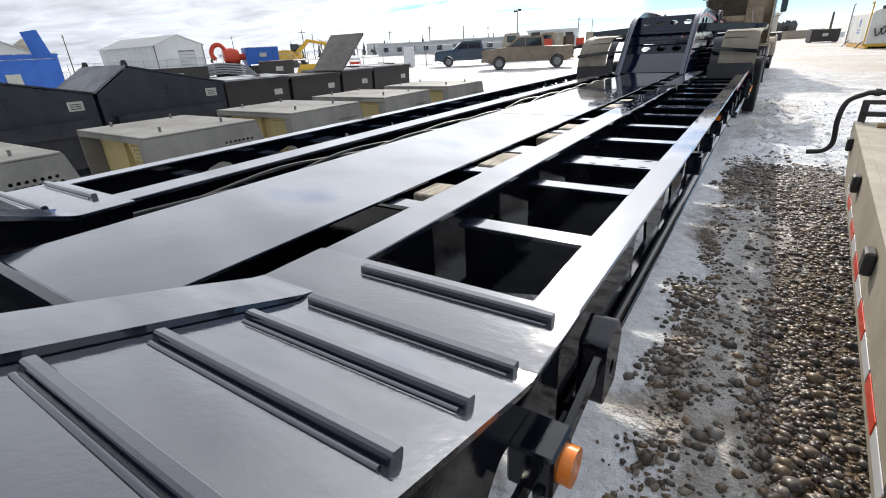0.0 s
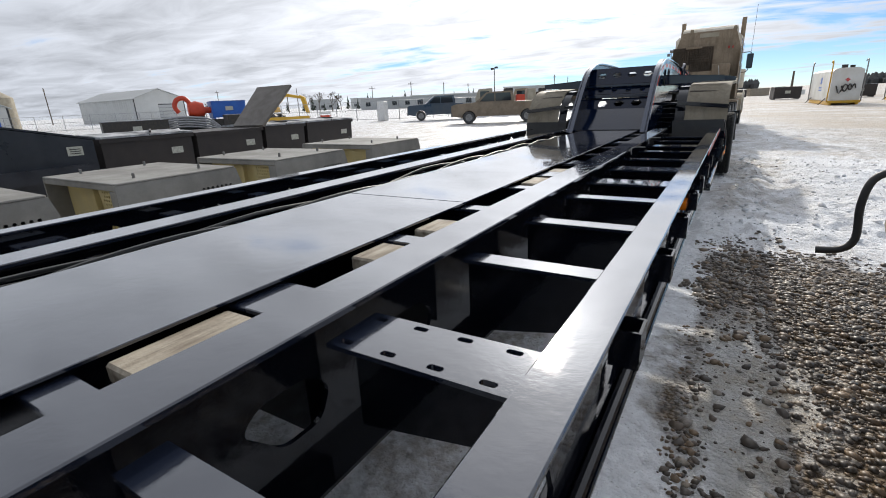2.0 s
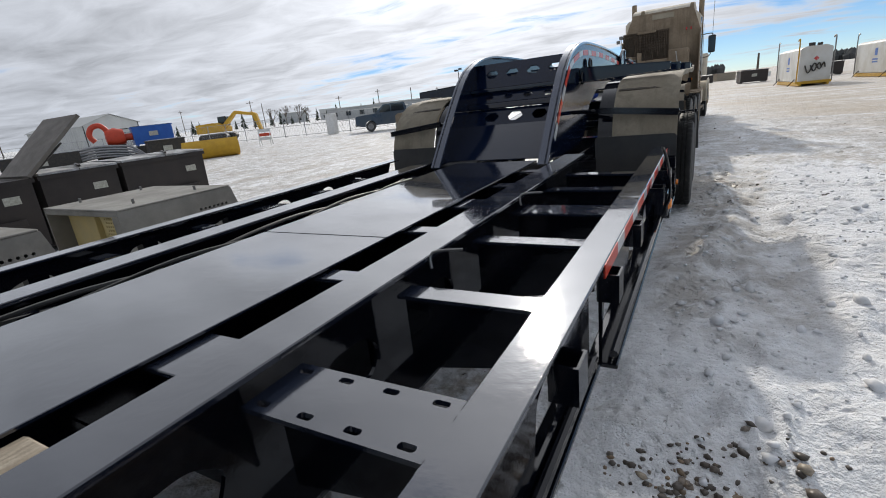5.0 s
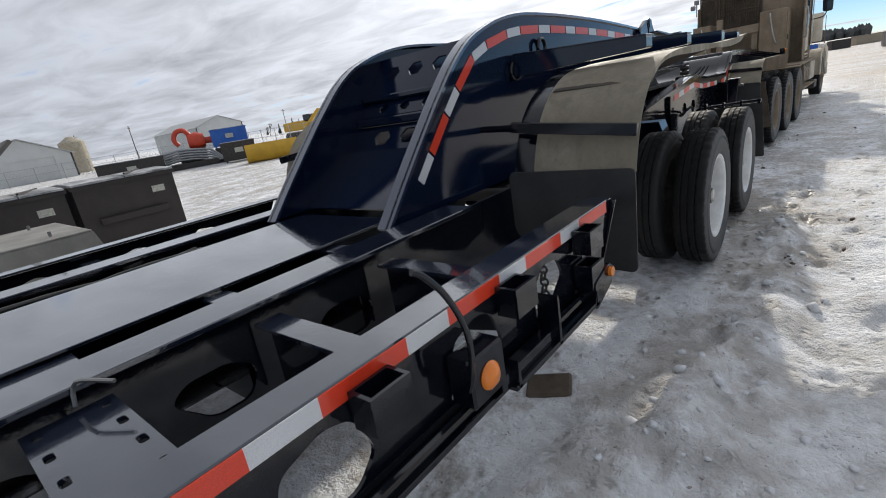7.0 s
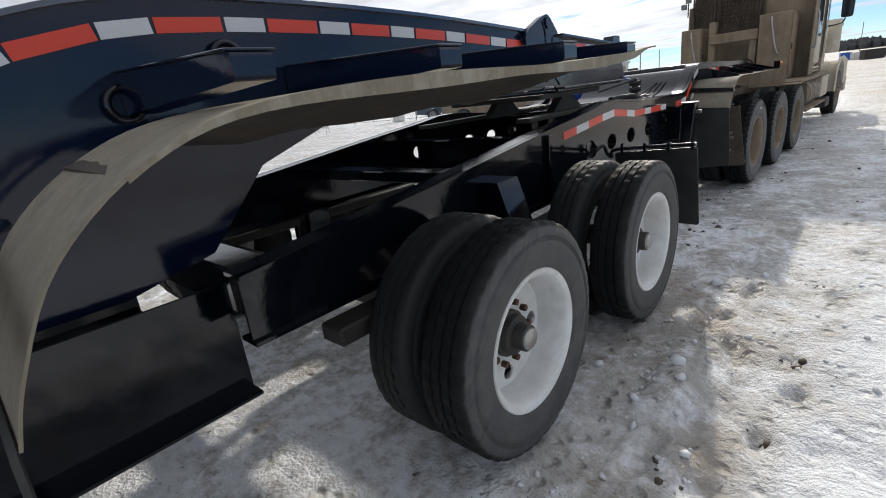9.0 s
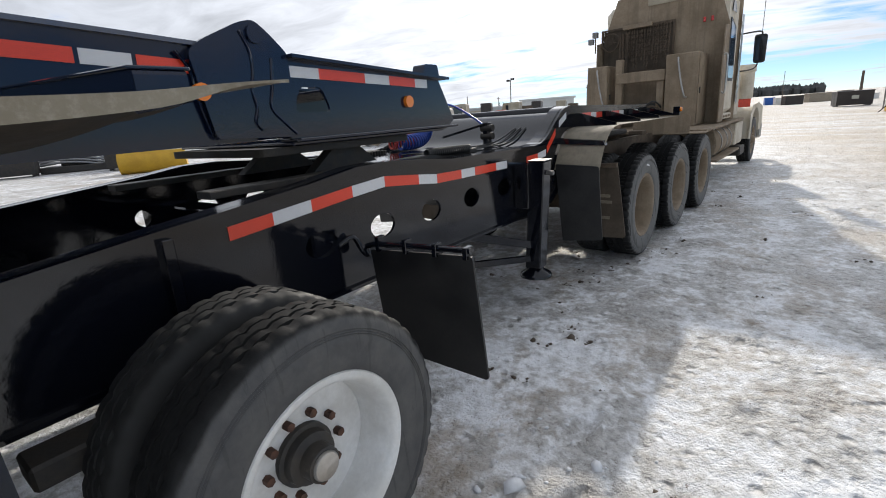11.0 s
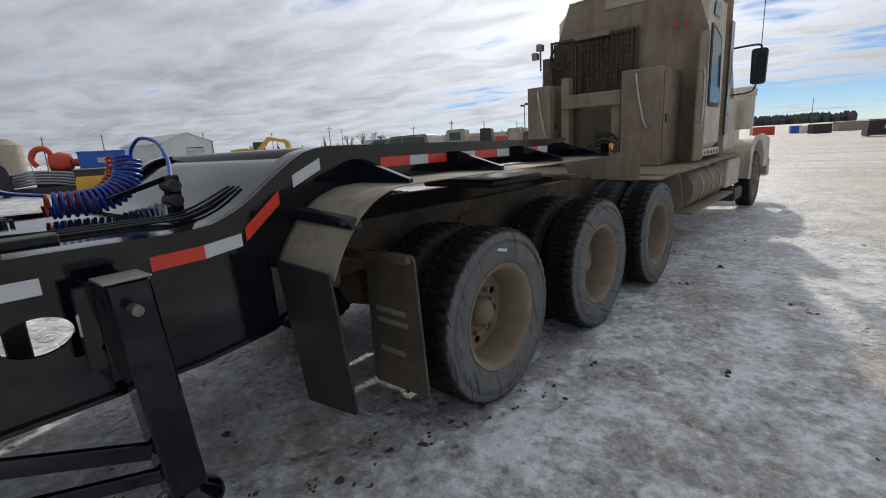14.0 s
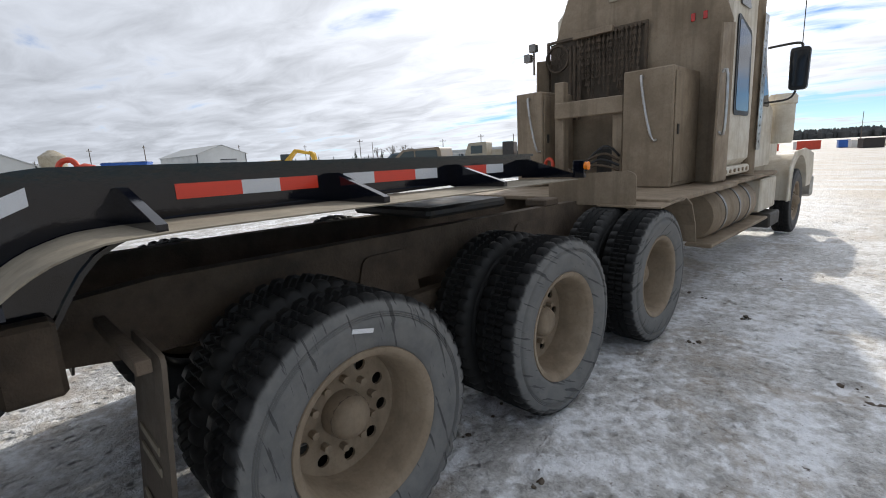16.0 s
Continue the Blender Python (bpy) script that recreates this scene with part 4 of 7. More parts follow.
def fenders(tr):
    for s in (1, -1):
        fd = part("fender", flare(strip(FENDER, *sorted((s * 1.0, s * 1.57)), .006), s), SHEET, tr, "bent sheet steel fender coated in road dust", 40)
        top = [(y, z) for y, z in FENDER if y > .45]
        edge = flare(plate([*top, *[(y, z - fender_lip(y)) for y, z in top[::-1]]], [], .005, side(s * 1.573, s)), s)
        part("fender_lip", edge, LIPMUD, fd, "bent edge caked with pale dried mud")
        # the undercoated inner skin sags towards the wheels and ends before the tip
        skin = bmesh.new()
        rows = []
        for y, z in FENDER[::2]:
            if not .45 < y < 3.02:
                continue
            sag = .115 * step(y, .45, 1.0) * (1 - .75 * step(y, 2.55, 3.05))
            wave = .010 * math.sin(9 * y) + .006 * math.sin(23 * y)
            rows.append([skin.verts.new((s * x, y, z - .012 - sag * k - wave * k)) for x, k in ((1.555, 0.0), (1.44, .30), (1.30, .62), (1.16, .86), (1.02, 1.0))]
                        + [skin.verts.new((s * x, y, z - .004 - sag * k - wave * k)) for x, k in ((1.02, .96), (1.16, .80), (1.30, .55), (1.44, .24), (1.555, 0.0))])
        for p, q in zip(rows, rows[1:]):
            for i in range(10):
                skin.faces.new((p[i], p[(i + 1) % 10], q[(i + 1) % 10], q[i]))
        skin.faces.new(rows[0]), skin.faces.new(rows[-1])
        part("fender_liner", skin, LINER, fd, "dark undercoat splashed with road mud", 50)
        part("inner_fender", strip([(y + .02, z - .012) for y, z in FENDER[:26]], *sorted((s * .86, s * .995)), .006), PAINT, fd, "", 40)
        part("mud_flap", plate(rounded([(s * .84, 1.02), (s * 1.57, 1.02), (s * 1.575, .47), (s * 1.06, .50), (s * .86, .66)], .04), [], .012, lambda u, v, q: (u, .18 - .03 * math.sin(3 * v) + q, v)), FLAP, fd, "heavy black rubber mud flap")
        part("fender_bar", bar((s * .88, .20, 1.275), (s * 1.58, .20, 1.205), .03, .06), PAINT, fd)
        part("fender_stay", rod((s * .58, .35, 1.27), (s * .95, .23, 1.265), .02, 8), PAINT, fd)


def rail_fittings(tr):
    """Lamp on a bracket, its lead, hooks and the low step on the side of the rail."""
    lb = part("lamp_bracket", box(1.508, 1.60, -1.335, -1.165, .625, .785, .008), PAINT, tr, "square black lamp box")
    part("bracket_arm", bar((1.555, -1.17, .60), (1.555, -.80, .60), .05, .05), PAINT, lb)
    part("marker_lamp", lathe([(0, .022), (.025, .020), (.042, .008), (.045, 0), (0, 0)], 24, closed=False), AMBER, lb, "round amber marker lamp", 40).matrix_basis = pose(1.60, -1.25, .70)
    part("lead", pipe([(1.563, -1.452, 1.098), (1.572, -1.42, 1.075), (1.59, -1.37, 1.0), (1.605, -1.33, .88), (1.61, -1.34, .76), (1.59, -1.34, .70)], .0095, 10), PAINT, tr, "black rubber-sheathed lead", 60)
    # pale printed strip and an amber lamp further back on the rail
    ps = part("printed_strip", box(1.4662, 1.4692, -5.21, -4.91, .83, .89, 0), BEIGE, tr, "pale printed strip")
    for k in range(7):
        part("print_bar", box(1.4692, 1.4702, -5.195 + .04 * k, -5.175 + .04 * k, .842, .878, 0), IRON, ps)
    part("marker_lamp", plate(rounded([(-5.08, .765), (-4.93, .765), (-4.93, .82), (-5.08, .82)], .026, 5), [], .03, side(1.466, -1)), AMBER, tr, "oblong amber marker lamp", 40)
    part("rail_end_plate", plate([(1.40, .60), (1.512, .62), (1.53, .905), (1.40, .905)], [], .012, lambda u, v, q: (u, -.20 * (.905 - v) / .35 - .002 + q, v)), PAINT, tr)
    st = part("step_channel", box(1.53, 1.60, -1.12, -.42, .555, .575, .004), PAINT, tr)
    for y, h in ((-1.10, .10), (-.80, .20), (-.46, .08)):
        part("step_stay", plate([(y - .005, .56), (y + .012, .56), (y + .012, .56 + h - .02), (y, .56 + h)], [], .085, side(1.60)), PAINT, st)
    part("tail_bracket", plate(rounded([(-.46, .54), (-.28, .60), (-.24, .66), (-.30, .70), (-.46, .66)], .02), [], .05, side(1.60)), PAINT, tr)
    part("marker_lamp", rod((1.60, -.30, .66), (1.615, -.30, .66), .022, 14), AMBER, tr, "small amber marker lamp", 40)
    for y, zt in ((-1.61, .885), (-.99, .885), (-.405, .89), (-.41, .74)):
        pb = part("pocket_box", plate([(-.065, -.04), (.065, -.04), (.065, .04), (-.065, .04)], [[(-.053, -.03), (.053, -.03), (.053, .03), (-.053, .03)]], .10,
                                      lambda u, v, q, y=y, zt=zt: (1.555 + v, y + u, zt - q)), PAINT, tr, "open black chain pocket")
    for k in range(7):
        part("chain_link", move(lathe([(.016 + .005 * math.cos(a), .005 * math.sin(a)) for a in (j * math.pi / 3 for j in range(6))], 10), pose(1.49, -.69 + .004 * (k % 2), .83 - .026 * k, 0, 0, 90 * (k % 2))), IRON, tr)
    # loose brake lines lying along the far beam
    for k in range(3):
        pts = [(-.50 - .05 * k + .04 * math.sin(2.1 * y + k), y, DECK - .055 + .03 * math.sin(3.3 * y + 2 * k)) for y in (-9.2 + .45 * j for j in range(19))]
        part("brake_line", pipe(pts, .011, 6, smooth=3), FLAP, tr, "black rubber brake line", 60)
    for y in (-3.05, -1.95):
        part("wire_hook", pipe([(.84, y - .10, DECK - .05), (.84, y - .08, DECK + .012), (.95, y - .02, DECK + .012)], .006, 6), STEEL, tr)


trailer = lowbed()
rail_fittings(trailer)
gooseneck(trailer)
fenders(trailer)
tapes(trailer, 1.5075, [(y, .915) for y in (-.07, -.38, -.56, -.84, -1.015, -1.29, -1.465, -1.745, -1.92, -2.20, -2.375, -2.65, -2.83, -3.1)], True, .052)


# ==== jeep dolly ====
JEEP_TOP = [(.85, .98), (1.88, 1.085), (3.0, 1.21), (3.66, 1.275), (3.95, 1.315), (4.2, 1.32), (4.45, 1.30), (4.75, 1.27), (5.9, 1.25), *curve2([(6.02, 1.262), (6.16, 1.32), (6.34, 1.44), (6.48, 1.52), (6.62, 1.545)], 4), (9.3, 1.505)]
JEEP_LOW = [(9.3, 1.36), *curve2([(6.95, 1.34), (6.72, 1.25), (6.56, 1.02), (6.42, .84), (6.22, .73)], 4), (5.9, .70), (3.5, .72), (.85, .70)]


def jeep():
    jp = thing("jeep_dolly", "two-axle jeep dolly in gloss black with white wheels", "jeep dolly")
    for s, x in ((1, .985), (-1, -.885)):
        ov = lambda y, rx=.092: circle(y, .99, rx, .064, 24)
        rail = part("frame_rail", plate([*JEEP_TOP, *JEEP_LOW], [ov(3.70), ov(4.11), ov(4.53), ov(4.97), ov(5.42, .10)], .016, side(x, s)), PAINT, jp, "deep gloss black frame rail with lightening holes")
        part("rail_flange", strip(JEEP_TOP, *sorted((x - s * .11, x + s * .02)), .016), PAINT, rail, "", 30)
        part("rail_lower_flange", strip(JEEP_LOW[::-1], *sorted((x - s * .10, x + s * .02)), -.016), PAINT, rail, "", 30)
        # suspension hanger between the axles
        hg = part("hanger", plate([(x - s * .02, 1.02), (x + s * .12, 1.02), (x + s * .26, .62), (x + s * .26, .24), (x + s * .10, .24), (x - s * .02, .60)], [], .20, lambda u, v, q: (u, 2.28 + q, v)), PAINT, jp, "black suspension hanger")
        part("equaliser_pin", rod((x + s * .25, 2.38, .36), (x + s * .31, 2.38, .36), .06, 16), IRON, hg, "", 40)
        for y in (1.667, 3.066):
            part("spring_beam", box(*sorted((x + s * .02, x + s * .16)), y - .55, y + .55, .60, .68, .01), IRON, jp)
        part("rail_stiffener", box(*sorted((x, x + s * .03)), 3.02, 3.06, .74, 1.18, .003), PAINT, rail)
    for y in (1.667, 3.066):
        part("axle", rod((-1.3, y, .52), (1.4, y, .52), .065, 14), IRON, jp, "", 40)
        wheel(jp, 1.685, y + .03, .50, 1, WHITE, False, .17, True, "stub", 0 if y > 2 else 140, .962, .80)
        wheel(jp, -1.585, y + .03, .50, -1, WHITE, False, .16, True, "stub", y * 90, .962, .85)
    for y, z0, z1 in ((1.0, .75, .95), (2.55, .95, 1.03), (3.75, .8, 1.1), (5.8, .75, 1.2)):
        part("cross_tube", box(-.87, .97, y - .09, y + .09, z0, z1, .01), PAINT, jp)
    part("coupler_deck", box(-.80, .88, 4.75, 6.06, 1.215, 1.235, .003), PAINT, jp, "flat coupler deck")
    part("throat_plate", strip(curve2([(6.04, 1.236), (6.18, 1.29), (6.36, 1.41), (6.5, 1.49), (6.66, 1.51)], 4), -.80, .88, .012), PAINT, jp, "", 40)
    part("top_roll", rod((-.86, 6.62, 1.50), (.96, 6.62, 1.50), .045, 14), PAINT, jp, "", 40)
    part("front_cover", box(-.80, .88, 6.66, 9.2, 1.44, 1.452, .003), PAINT, jp)
    # fifth wheel
    fw = part("fifth_wheel", plate(rounded([(-.45, 3.75), (.55, 3.75), (.55, 4.9), (.22, 4.9), (.06, 4.3), (-.10, 4.9), (-.45, 4.9)], .06), [], .04, lambda u, v, q: (u, v, 1.425 - q)), IRON, jp, "greasy fifth wheel plate")
    for x in (-.35, .35):
        part("fifth_wheel_stand", plate([(4.1, 1.24), (4.7, 1.24), (4.5, 1.39), (4.3, 1.39)], [], .08, side(x + .1)), IRON, fw)
    part("slide_rail", box(-.55, -.43, 3.4, 5.6, 1.235, 1.27, .004), IRON, jp), part("slide_rail", box(.52, .64, 3.4, 5.6, 1.235, 1.27, .004), IRON, jp)
    for k in range(24):
        for x in (-.40, .50):
            part("slide_tooth", box(x - .025, x + .025, 4.8 + k * .035, 4.815 + k * .035, 1.236, 1.262, 0), IRON, jp)
    # raised landing leg, leaning a little inwards, with its foot and stays
    def lean(bm):
        for v in bm.verts:
            k = (1.16 - v.co.z) / .93
            v.co += Vector((-.09 * k, .09 * k, 0))
        return bm
    leg = part("landing_leg", lean(box(1.105, 1.235, 5.565, 5.695, .29, 1.16, .008)), PAINT, jp, "square black landing leg drawn up off the ground")
    part("leg_cap", box(1.10, 1.24, 5.56, 5.70, 1.16, 1.168, .003), STEEL, leg)
    part("leg_bracket", box(.985, 1.105, 5.56, 5.70, .80, 1.14, .006), PAINT, leg)
    part("leg_pad", plate([(-.06, -.14), (.06, -.14), (.06, .14), (-.06, .14)], [circle(0, .07, .02, seg=10), circle(0, -.07, .02, seg=10)], .04, lambda u, v, q: (1.062 + q, 5.575 + u, 1.0 + v)), PAINT, leg)
    part("leg_pin", rod((1.225, 5.63, 1.07), (1.28, 5.63, 1.07), .018, 10), STEEL, leg)
    part("leg_foot", lathe([(0, .09), (.05, .09), (.07, .06), (.12, .03), (.13, .015), (.13, .0), (0, .0)], 28, closed=False), PAINT, leg, "round black foot pad", 40).matrix_basis = pose(1.082, 5.72, .215, 0, -90, 0)
    part("leg_stay", bar((1.10, 5.63, .50), (.93, 4.95, .72), .03, .06), PAINT, leg), part("leg_stay", bar((1.09, 5.66, .38), (.60, 4.2, .60), .03, .05), PAINT, leg)
    part("leg_stay", bar((1.09, 5.65, .75), (.5, 5.66, .55), .03, .05), PAINT, leg)
    part("landing_leg", box(-1.09, -.96, 5.50, 5.63, .02, 1.15, .008), PAINT, jp)
    # mud flap behind the front axle, on its rod
    fl = part("mud_flap", plate(rounded([(1.10, .93), (1.69, .965), (1.72, .385), (1.13, .40)], .02), [], .012, lambda u, v, q: (u, 3.90 + .02 * math.sin(4 * v) + q, v)), FLAP, jp, "black rubber mud flap")
    part("flap_rod", pipe([(.985, 3.80, .96), (1.02, 3.86, .99), (1.04, 3.89, .92), (1.08, 3.895, .90), (1.12, 3.895, .955), (1.68, 3.895, .985)], .014, 8), PAINT, fl, "", 50)
    for x in (1.16, 1.33, 1.50, 1.66):
        part("flap_clip", box(x - .012, x + .012, 3.875, 3.925, .925 + .04 * (x - 1.1), 1.0, .003), PAINT, fl)
    # fenders over the tractor's drive wheels
    for s, x0, x1 in ((1, 1.0, 1.40), (-1, -1.30, -.90)):
        front = curve2([(6.285, 1.01), (6.34, 1.11), (6.45, 1.24), (6.60, 1.325), (6.82, 1.35), (7.6, 1.345), (9.2, 1.335)], 4)
        fd = part("drive_fender", strip(front, x0, x1, .005), SHEET, jp, "ribbed steel fender dull with road dust", 40)
        part("mud_flap", plate(rounded([(x0 + .02, 1.06), (x1, 1.04), (x1 + .03, .40), (x0 + .07, .36)], .02), [], .012, lambda u, v, q: (u, 6.275 + .03 * math.sin(3.5 * v) + q, v)), FLAP, fd, "scuffed black rubber mud flap")
        part("fender_bar", plate([(0, 0), (0, .05), (.40, .02), (.42, -.02)], [], .06, lambda u, v, q: (s * u + (.985 if s > 0 else -.885), 6.40 + q, 1.22 + v)), PAINT, fd)
        for y in (6.80, 7.62, 8.44, 9.18):
            xa = .985 if s > 0 else -.885
            part("gusset", plate([(xa, 1.345), (xa + s * .38, 1.345), (xa + s * .38, 1.37), (xa + s * .04, 1.47), (xa, 1.47)], [], .03, lambda u, v, q, y=y: (u, y + q, v)), PAINT, jp)
    part("end_plate", box(1.36, 1.44, 9.2, 9.23, 1.34, 1.45, .004), PAINT, jp)
    part("marker_lamp", rod((1.44, 9.215, 1.415), (1.462, 9.215, 1.415), .026, 16), AMBER, jp, "small amber marker lamp", 40)
    tapes(jp, .9855, [(3.27, 1.17), (3.47, 1.187), (3.67, 1.205), (3.92, 1.228), (4.15, 1.244), (4.43, 1.215), (4.6, 1.195), (4.86, 1.188), (5.02, 1.186), (5.30, 1.182), (5.46, 1.180)], True, .055)
    tapes(jp, .9855, [(5.78, 1.175), (5.98, 1.18), (6.14, 1.20), ], True, .055)
    tapes(jp, .9855, [(6.16, 1.22), (6.34, 1.36)], True, .06), tapes(jp, .9855, [(6.42, 1.42), (6.58, 1.49)], False, .055)
    tapes(jp, .9855, [(6.98, 1.47), (7.22, 1.468), (7.38, 1.466), (7.56, 1.465)], True, .055), tapes(jp, .9855, [(7.70, 1.465), (7.88, 1.463), (8.16, 1.46), (8.33, 1.458)], False, .055)
    tapes(jp, .9855, [(8.54, 1.457), (8.78, 1.455), (8.96, 1.453)], True, .055)
    return jp


jeep()


# ==== highway tractor ====
def chain(x, y, z0, z1, seed):
    """A hanging chain of flat links."""
    b, z, k = None, z1, 0
    while z > z0:
        w = .016
        q = box(-w, w, -.004, .004, -.026, .026, .003)
        move(q, pose(x + .006 * math.sin(z * 9 + seed), y, z, 0, 0, 90 * (k % 2) + 20))
        b, z, k = join(b, q), z - .040, k + 1
    return b


def tractor():
    tk = thing("highway_tractor", "long-nosed tri-drive sleeper tractor brown with road dust", "truck", pose(.27, 7.41, 0, 0, 0, -2.5))
    for y in (0, 1.37, 2.74):
        wheel(tk, 1.26, y, .52, 1, DUST, True, .19, True, "dome", y * 37 + 12)
        wheel(tk, -1.26, y, .52, -1, DUST, True, .19, True, "dome", y * 53)
        part("axle", rod((-1.1, y, .52), (1.1, y, .52), .09, 14), MUD, tk, "", 40)
        part("differential", lathe([(0, -.2), (.14, -.16), (.2, 0), (.14, .16), (0, .2)], 20, closed=False), MUD, tk, "", 50).matrix_basis = pose(0, y, .55, 0, 0, 90)
    for s in (1, -1):
        wheel(tk, s * 1.18, 8.58, .52, s, DUST, False, .03, False, "dome", 20)
        fr = part("frame_rail", plate([(-.95, .98), (-.78, 1.07), (-.45, 1.10), (9.7, 1.04), (9.7, .76), (-.55, .80), (-.95, .86)], [], .09, side(s * .50, s)), MUD, tk, "frame rail caked with mud")
        part("suspension_arm", box(*sorted((s * .50, s * .62)), -.35, 3.1, .62, .74, .02), MUD, tk)
        for y in (.68, 2.05):
            part("bogie_hanger", plate(rounded([(y - .28, .55), (y + .28, .55), (y + .16, 1.0), (y - .16, 1.0)], .05), [], .04, side(s * .515, s)), MUD, tk)
        part("flap_hanger", box(*sorted((s * .60, s * .84)), -.96, -.80, .86, 1.10, .015), MUD, tk)
        part("flap_arm", bar((s * .5, -.66, .98), (s * 1.18, -.66, 1.0), .04, .04), MUD, tk)
        part("mud_flap", plate(rounded([(s * .80, 1.01), (s * 1.165, 1.01), (s * 1.285, .34), (s * .90, .32)], .03), [], .014, lambda u, v, q: (u, -.66 - .05 * math.cos(2.6 * v) + q, v)), CRUST, tk, "brown rubber mud flap stiff with dried mud")
    part("rear_cross_beam", box(-.5, .5, -.95, -.8, .84, 1.0, .01), MUD, tk)
    for x0, x1, z in ((.90, 1.12, .70), (.92, 1.14, .645), (.95, 1.13, .50)):
        part("flap_print", box(x0, x1, -.666 - .05 * math.cos(2.6 * z), -.661 - .05 * math.cos(2.6 * z), z, z + .028, 0), SHEET, tk)
    part("fifth_wheel", box(-.42, .42, 1.1, 1.9, 1.13, 1.20, .03), IRON, tk)
    # catwalk, splash board and quarter fenders
    part("catwalk", box(-1.22, 1.22, 2.95, 4.84, 1.055, 1.095, .006), DUST, tk, "dusty plate catwalk behind the cab")
    part("splash_board", plate(rounded([(.22, 1.05), (1.02, 1.05), (1.02, 1.30), (.96, 1.335), (.22, 1.30)], .03), [], .012, lambda u, v, q: (u, 2.78 + q, v)), DUST, tk)
    for s in (1, -1):
        part("quarter_fender", strip([(2.72, 1.06), (3.26, 1.09), (3.40, 1.02), (3.52, .82), (3.55, .66)], *sorted((s * .72, s * 1.24)), .012), DUST, tk)
        part("rear_light_box", box(*sorted((s * .3, s * .5)), 2.3, 2.5, 1.08, 1.14, .01), MUD, tk)
    # cabinets on the catwalk
    for x0, x1, z1, lab in ((.32, .82, 2.275, "tall tool cabinet tan with dust"), (-1.05, -.68, 2.22, "narrow tool cabinet tan with dust")):
        cab = part("tool_cabinet", box(x0, x1, 4.03, 4.76, 1.098, z1, .012), DUST, tk, lab)
        part("cabinet_door", box(x1 + .002, x1 + .014, 4.07, 4.72, 1.14, z1 - .05, .004), DUST, cab)
        part("door_latch", box(x1 + .014, x1 + .030, 4.12, 4.15, 1.62, 1.72, .003), IRON, cab)
        part("grab_handle", pipe([(x0 + .20, 4.03, z1 - .08), (x0 + .20, 3.99, z1 - .09), (x0 + .25, 3.985, z1 - .40), (x0 + .32, 3.99, z1 - .68), (x0 + .35, 4.03, z1 - .70)], .014, 8), CHROME, cab, "", 60)
    # back wall with chain rack
    wall = [(-1.06, 1.10), (1.08, 1.10), (1.08, 2.75), (.95, 3.15), (.86, 3.42), (-.80, 3.42), (-.90, 3.15), (-1.06, 2.70)]
    hw = part("back_wall", plate(wall, [], .03, lambda u, v, q: (u, 4.84 + q, v)), DUST, tk, "flat back wall of the sleeper coated in dust")
    part("wing", plate([(4.45, 1.12), (4.9, 1.12), (4.9, 2.72), (4.52, 2.66)], [], .02, side(1.09)), DUST, hw), part("wing", plate([(4.45, 1.12), (4.9, 1.12), (4.9, 2.72), (4.52, 2.66)], [], .02, side(-1.05)), DUST, hw)
    for x in (-.52, .82):
        part("roof_marker", plate(rounded([(x - .06, 3.40), (x + .06, 3.40), (x + .045, 3.52), (x - .045, 3.52)], .02), [], .10, lambda u, v, q: (u, 4.84 + q, v)), TANPAINT, hw)
    rack = part("chain_rack", plate([(-.80, 1.90), (.52, 1.90), (.52, 2.72), (-.80, 2.72)], [[(-.77, 1.93), (.49, 1.93), (.49, 2.69), (-.77, 2.69)]], .04, lambda u, v, q: (u, 4.77 + q, v)), MUD, tk, "steel chain rack")
    rack.location = (-.28, 0, .20)
    part("rack_back", box(-.77, .49, 4.82, 4.836, 1.93, 2.69, .002), CRUST, rack)
    part("top_rail", box(-.36, .16, 4.66, 4.72, 2.66, 2.73, .006), DUST, rack, "pale dusty top rail")
    for k in range(17):
        part("chain", chain(-.30 + .047 * k, 4.70 + .016 * (k % 3), 1.86 + .11 * (k * 7 % 4), 2.68, k), MUD, rack, "rusty tie-down chain")
    fan = part("fan_guard", lathe([(.15, 0), (.17, .01), (.17, .05), (.15, .05)], 24), MUD, rack, "round fan guard", 50)
    fan.matrix_basis = pose(-.60, 4.74, 2.48, 0, 0, -90)
    for k in range(5):
        part("guard_wire", bar((-.60 - .15 * math.cos(k * math.pi / 5), 4.735, 2.48 - .15 * math.sin(k * math.pi / 5)), (-.60 + .15 * math.cos(k * math.pi / 5), 4.735, 2.48 + .15 * math.sin(k * math.pi / 5)), .008, .008), MUD, rack)
    for x in (-.42, -.36, -.29):
        part("upright_pipe", rod((x, 4.72, 1.7), (x, 4.72, 2.60), .022, 8), MUD, rack, "", 50)
    for x0, x1, z0, z1, y0 in ((-.56, -.44, 1.098, 2.3, 4.12), (.16, .28, 1.098, 1.9, 4.12)):
        part("rack_post", box(x0, x1, y0, y0 + .12, z0, z1, .01), DUST, tk)
    part("rack_beam", box(-.52, .31, 4.05, 4.12, 1.88, 2.06, .01), DUST, tk)
    part("lower_panel", box(-.28, .24, 4.62, 4.7, 1.10, 1.52, .01), IRON, tk)
    for k in range(4):
        part("air_hose", pipe([(-.36 + .05 * k, 4.1, 1.30), (-.2 + .1 * k, 3.98, 1.22 + .1 * k), (.02 + .06 * k, 4.02, 1.34 + .06 * k), (.26, 4.1, 1.28 + .05 * k)], .014, 6), FLAP if k % 2 else MUD, tk, "", 60)
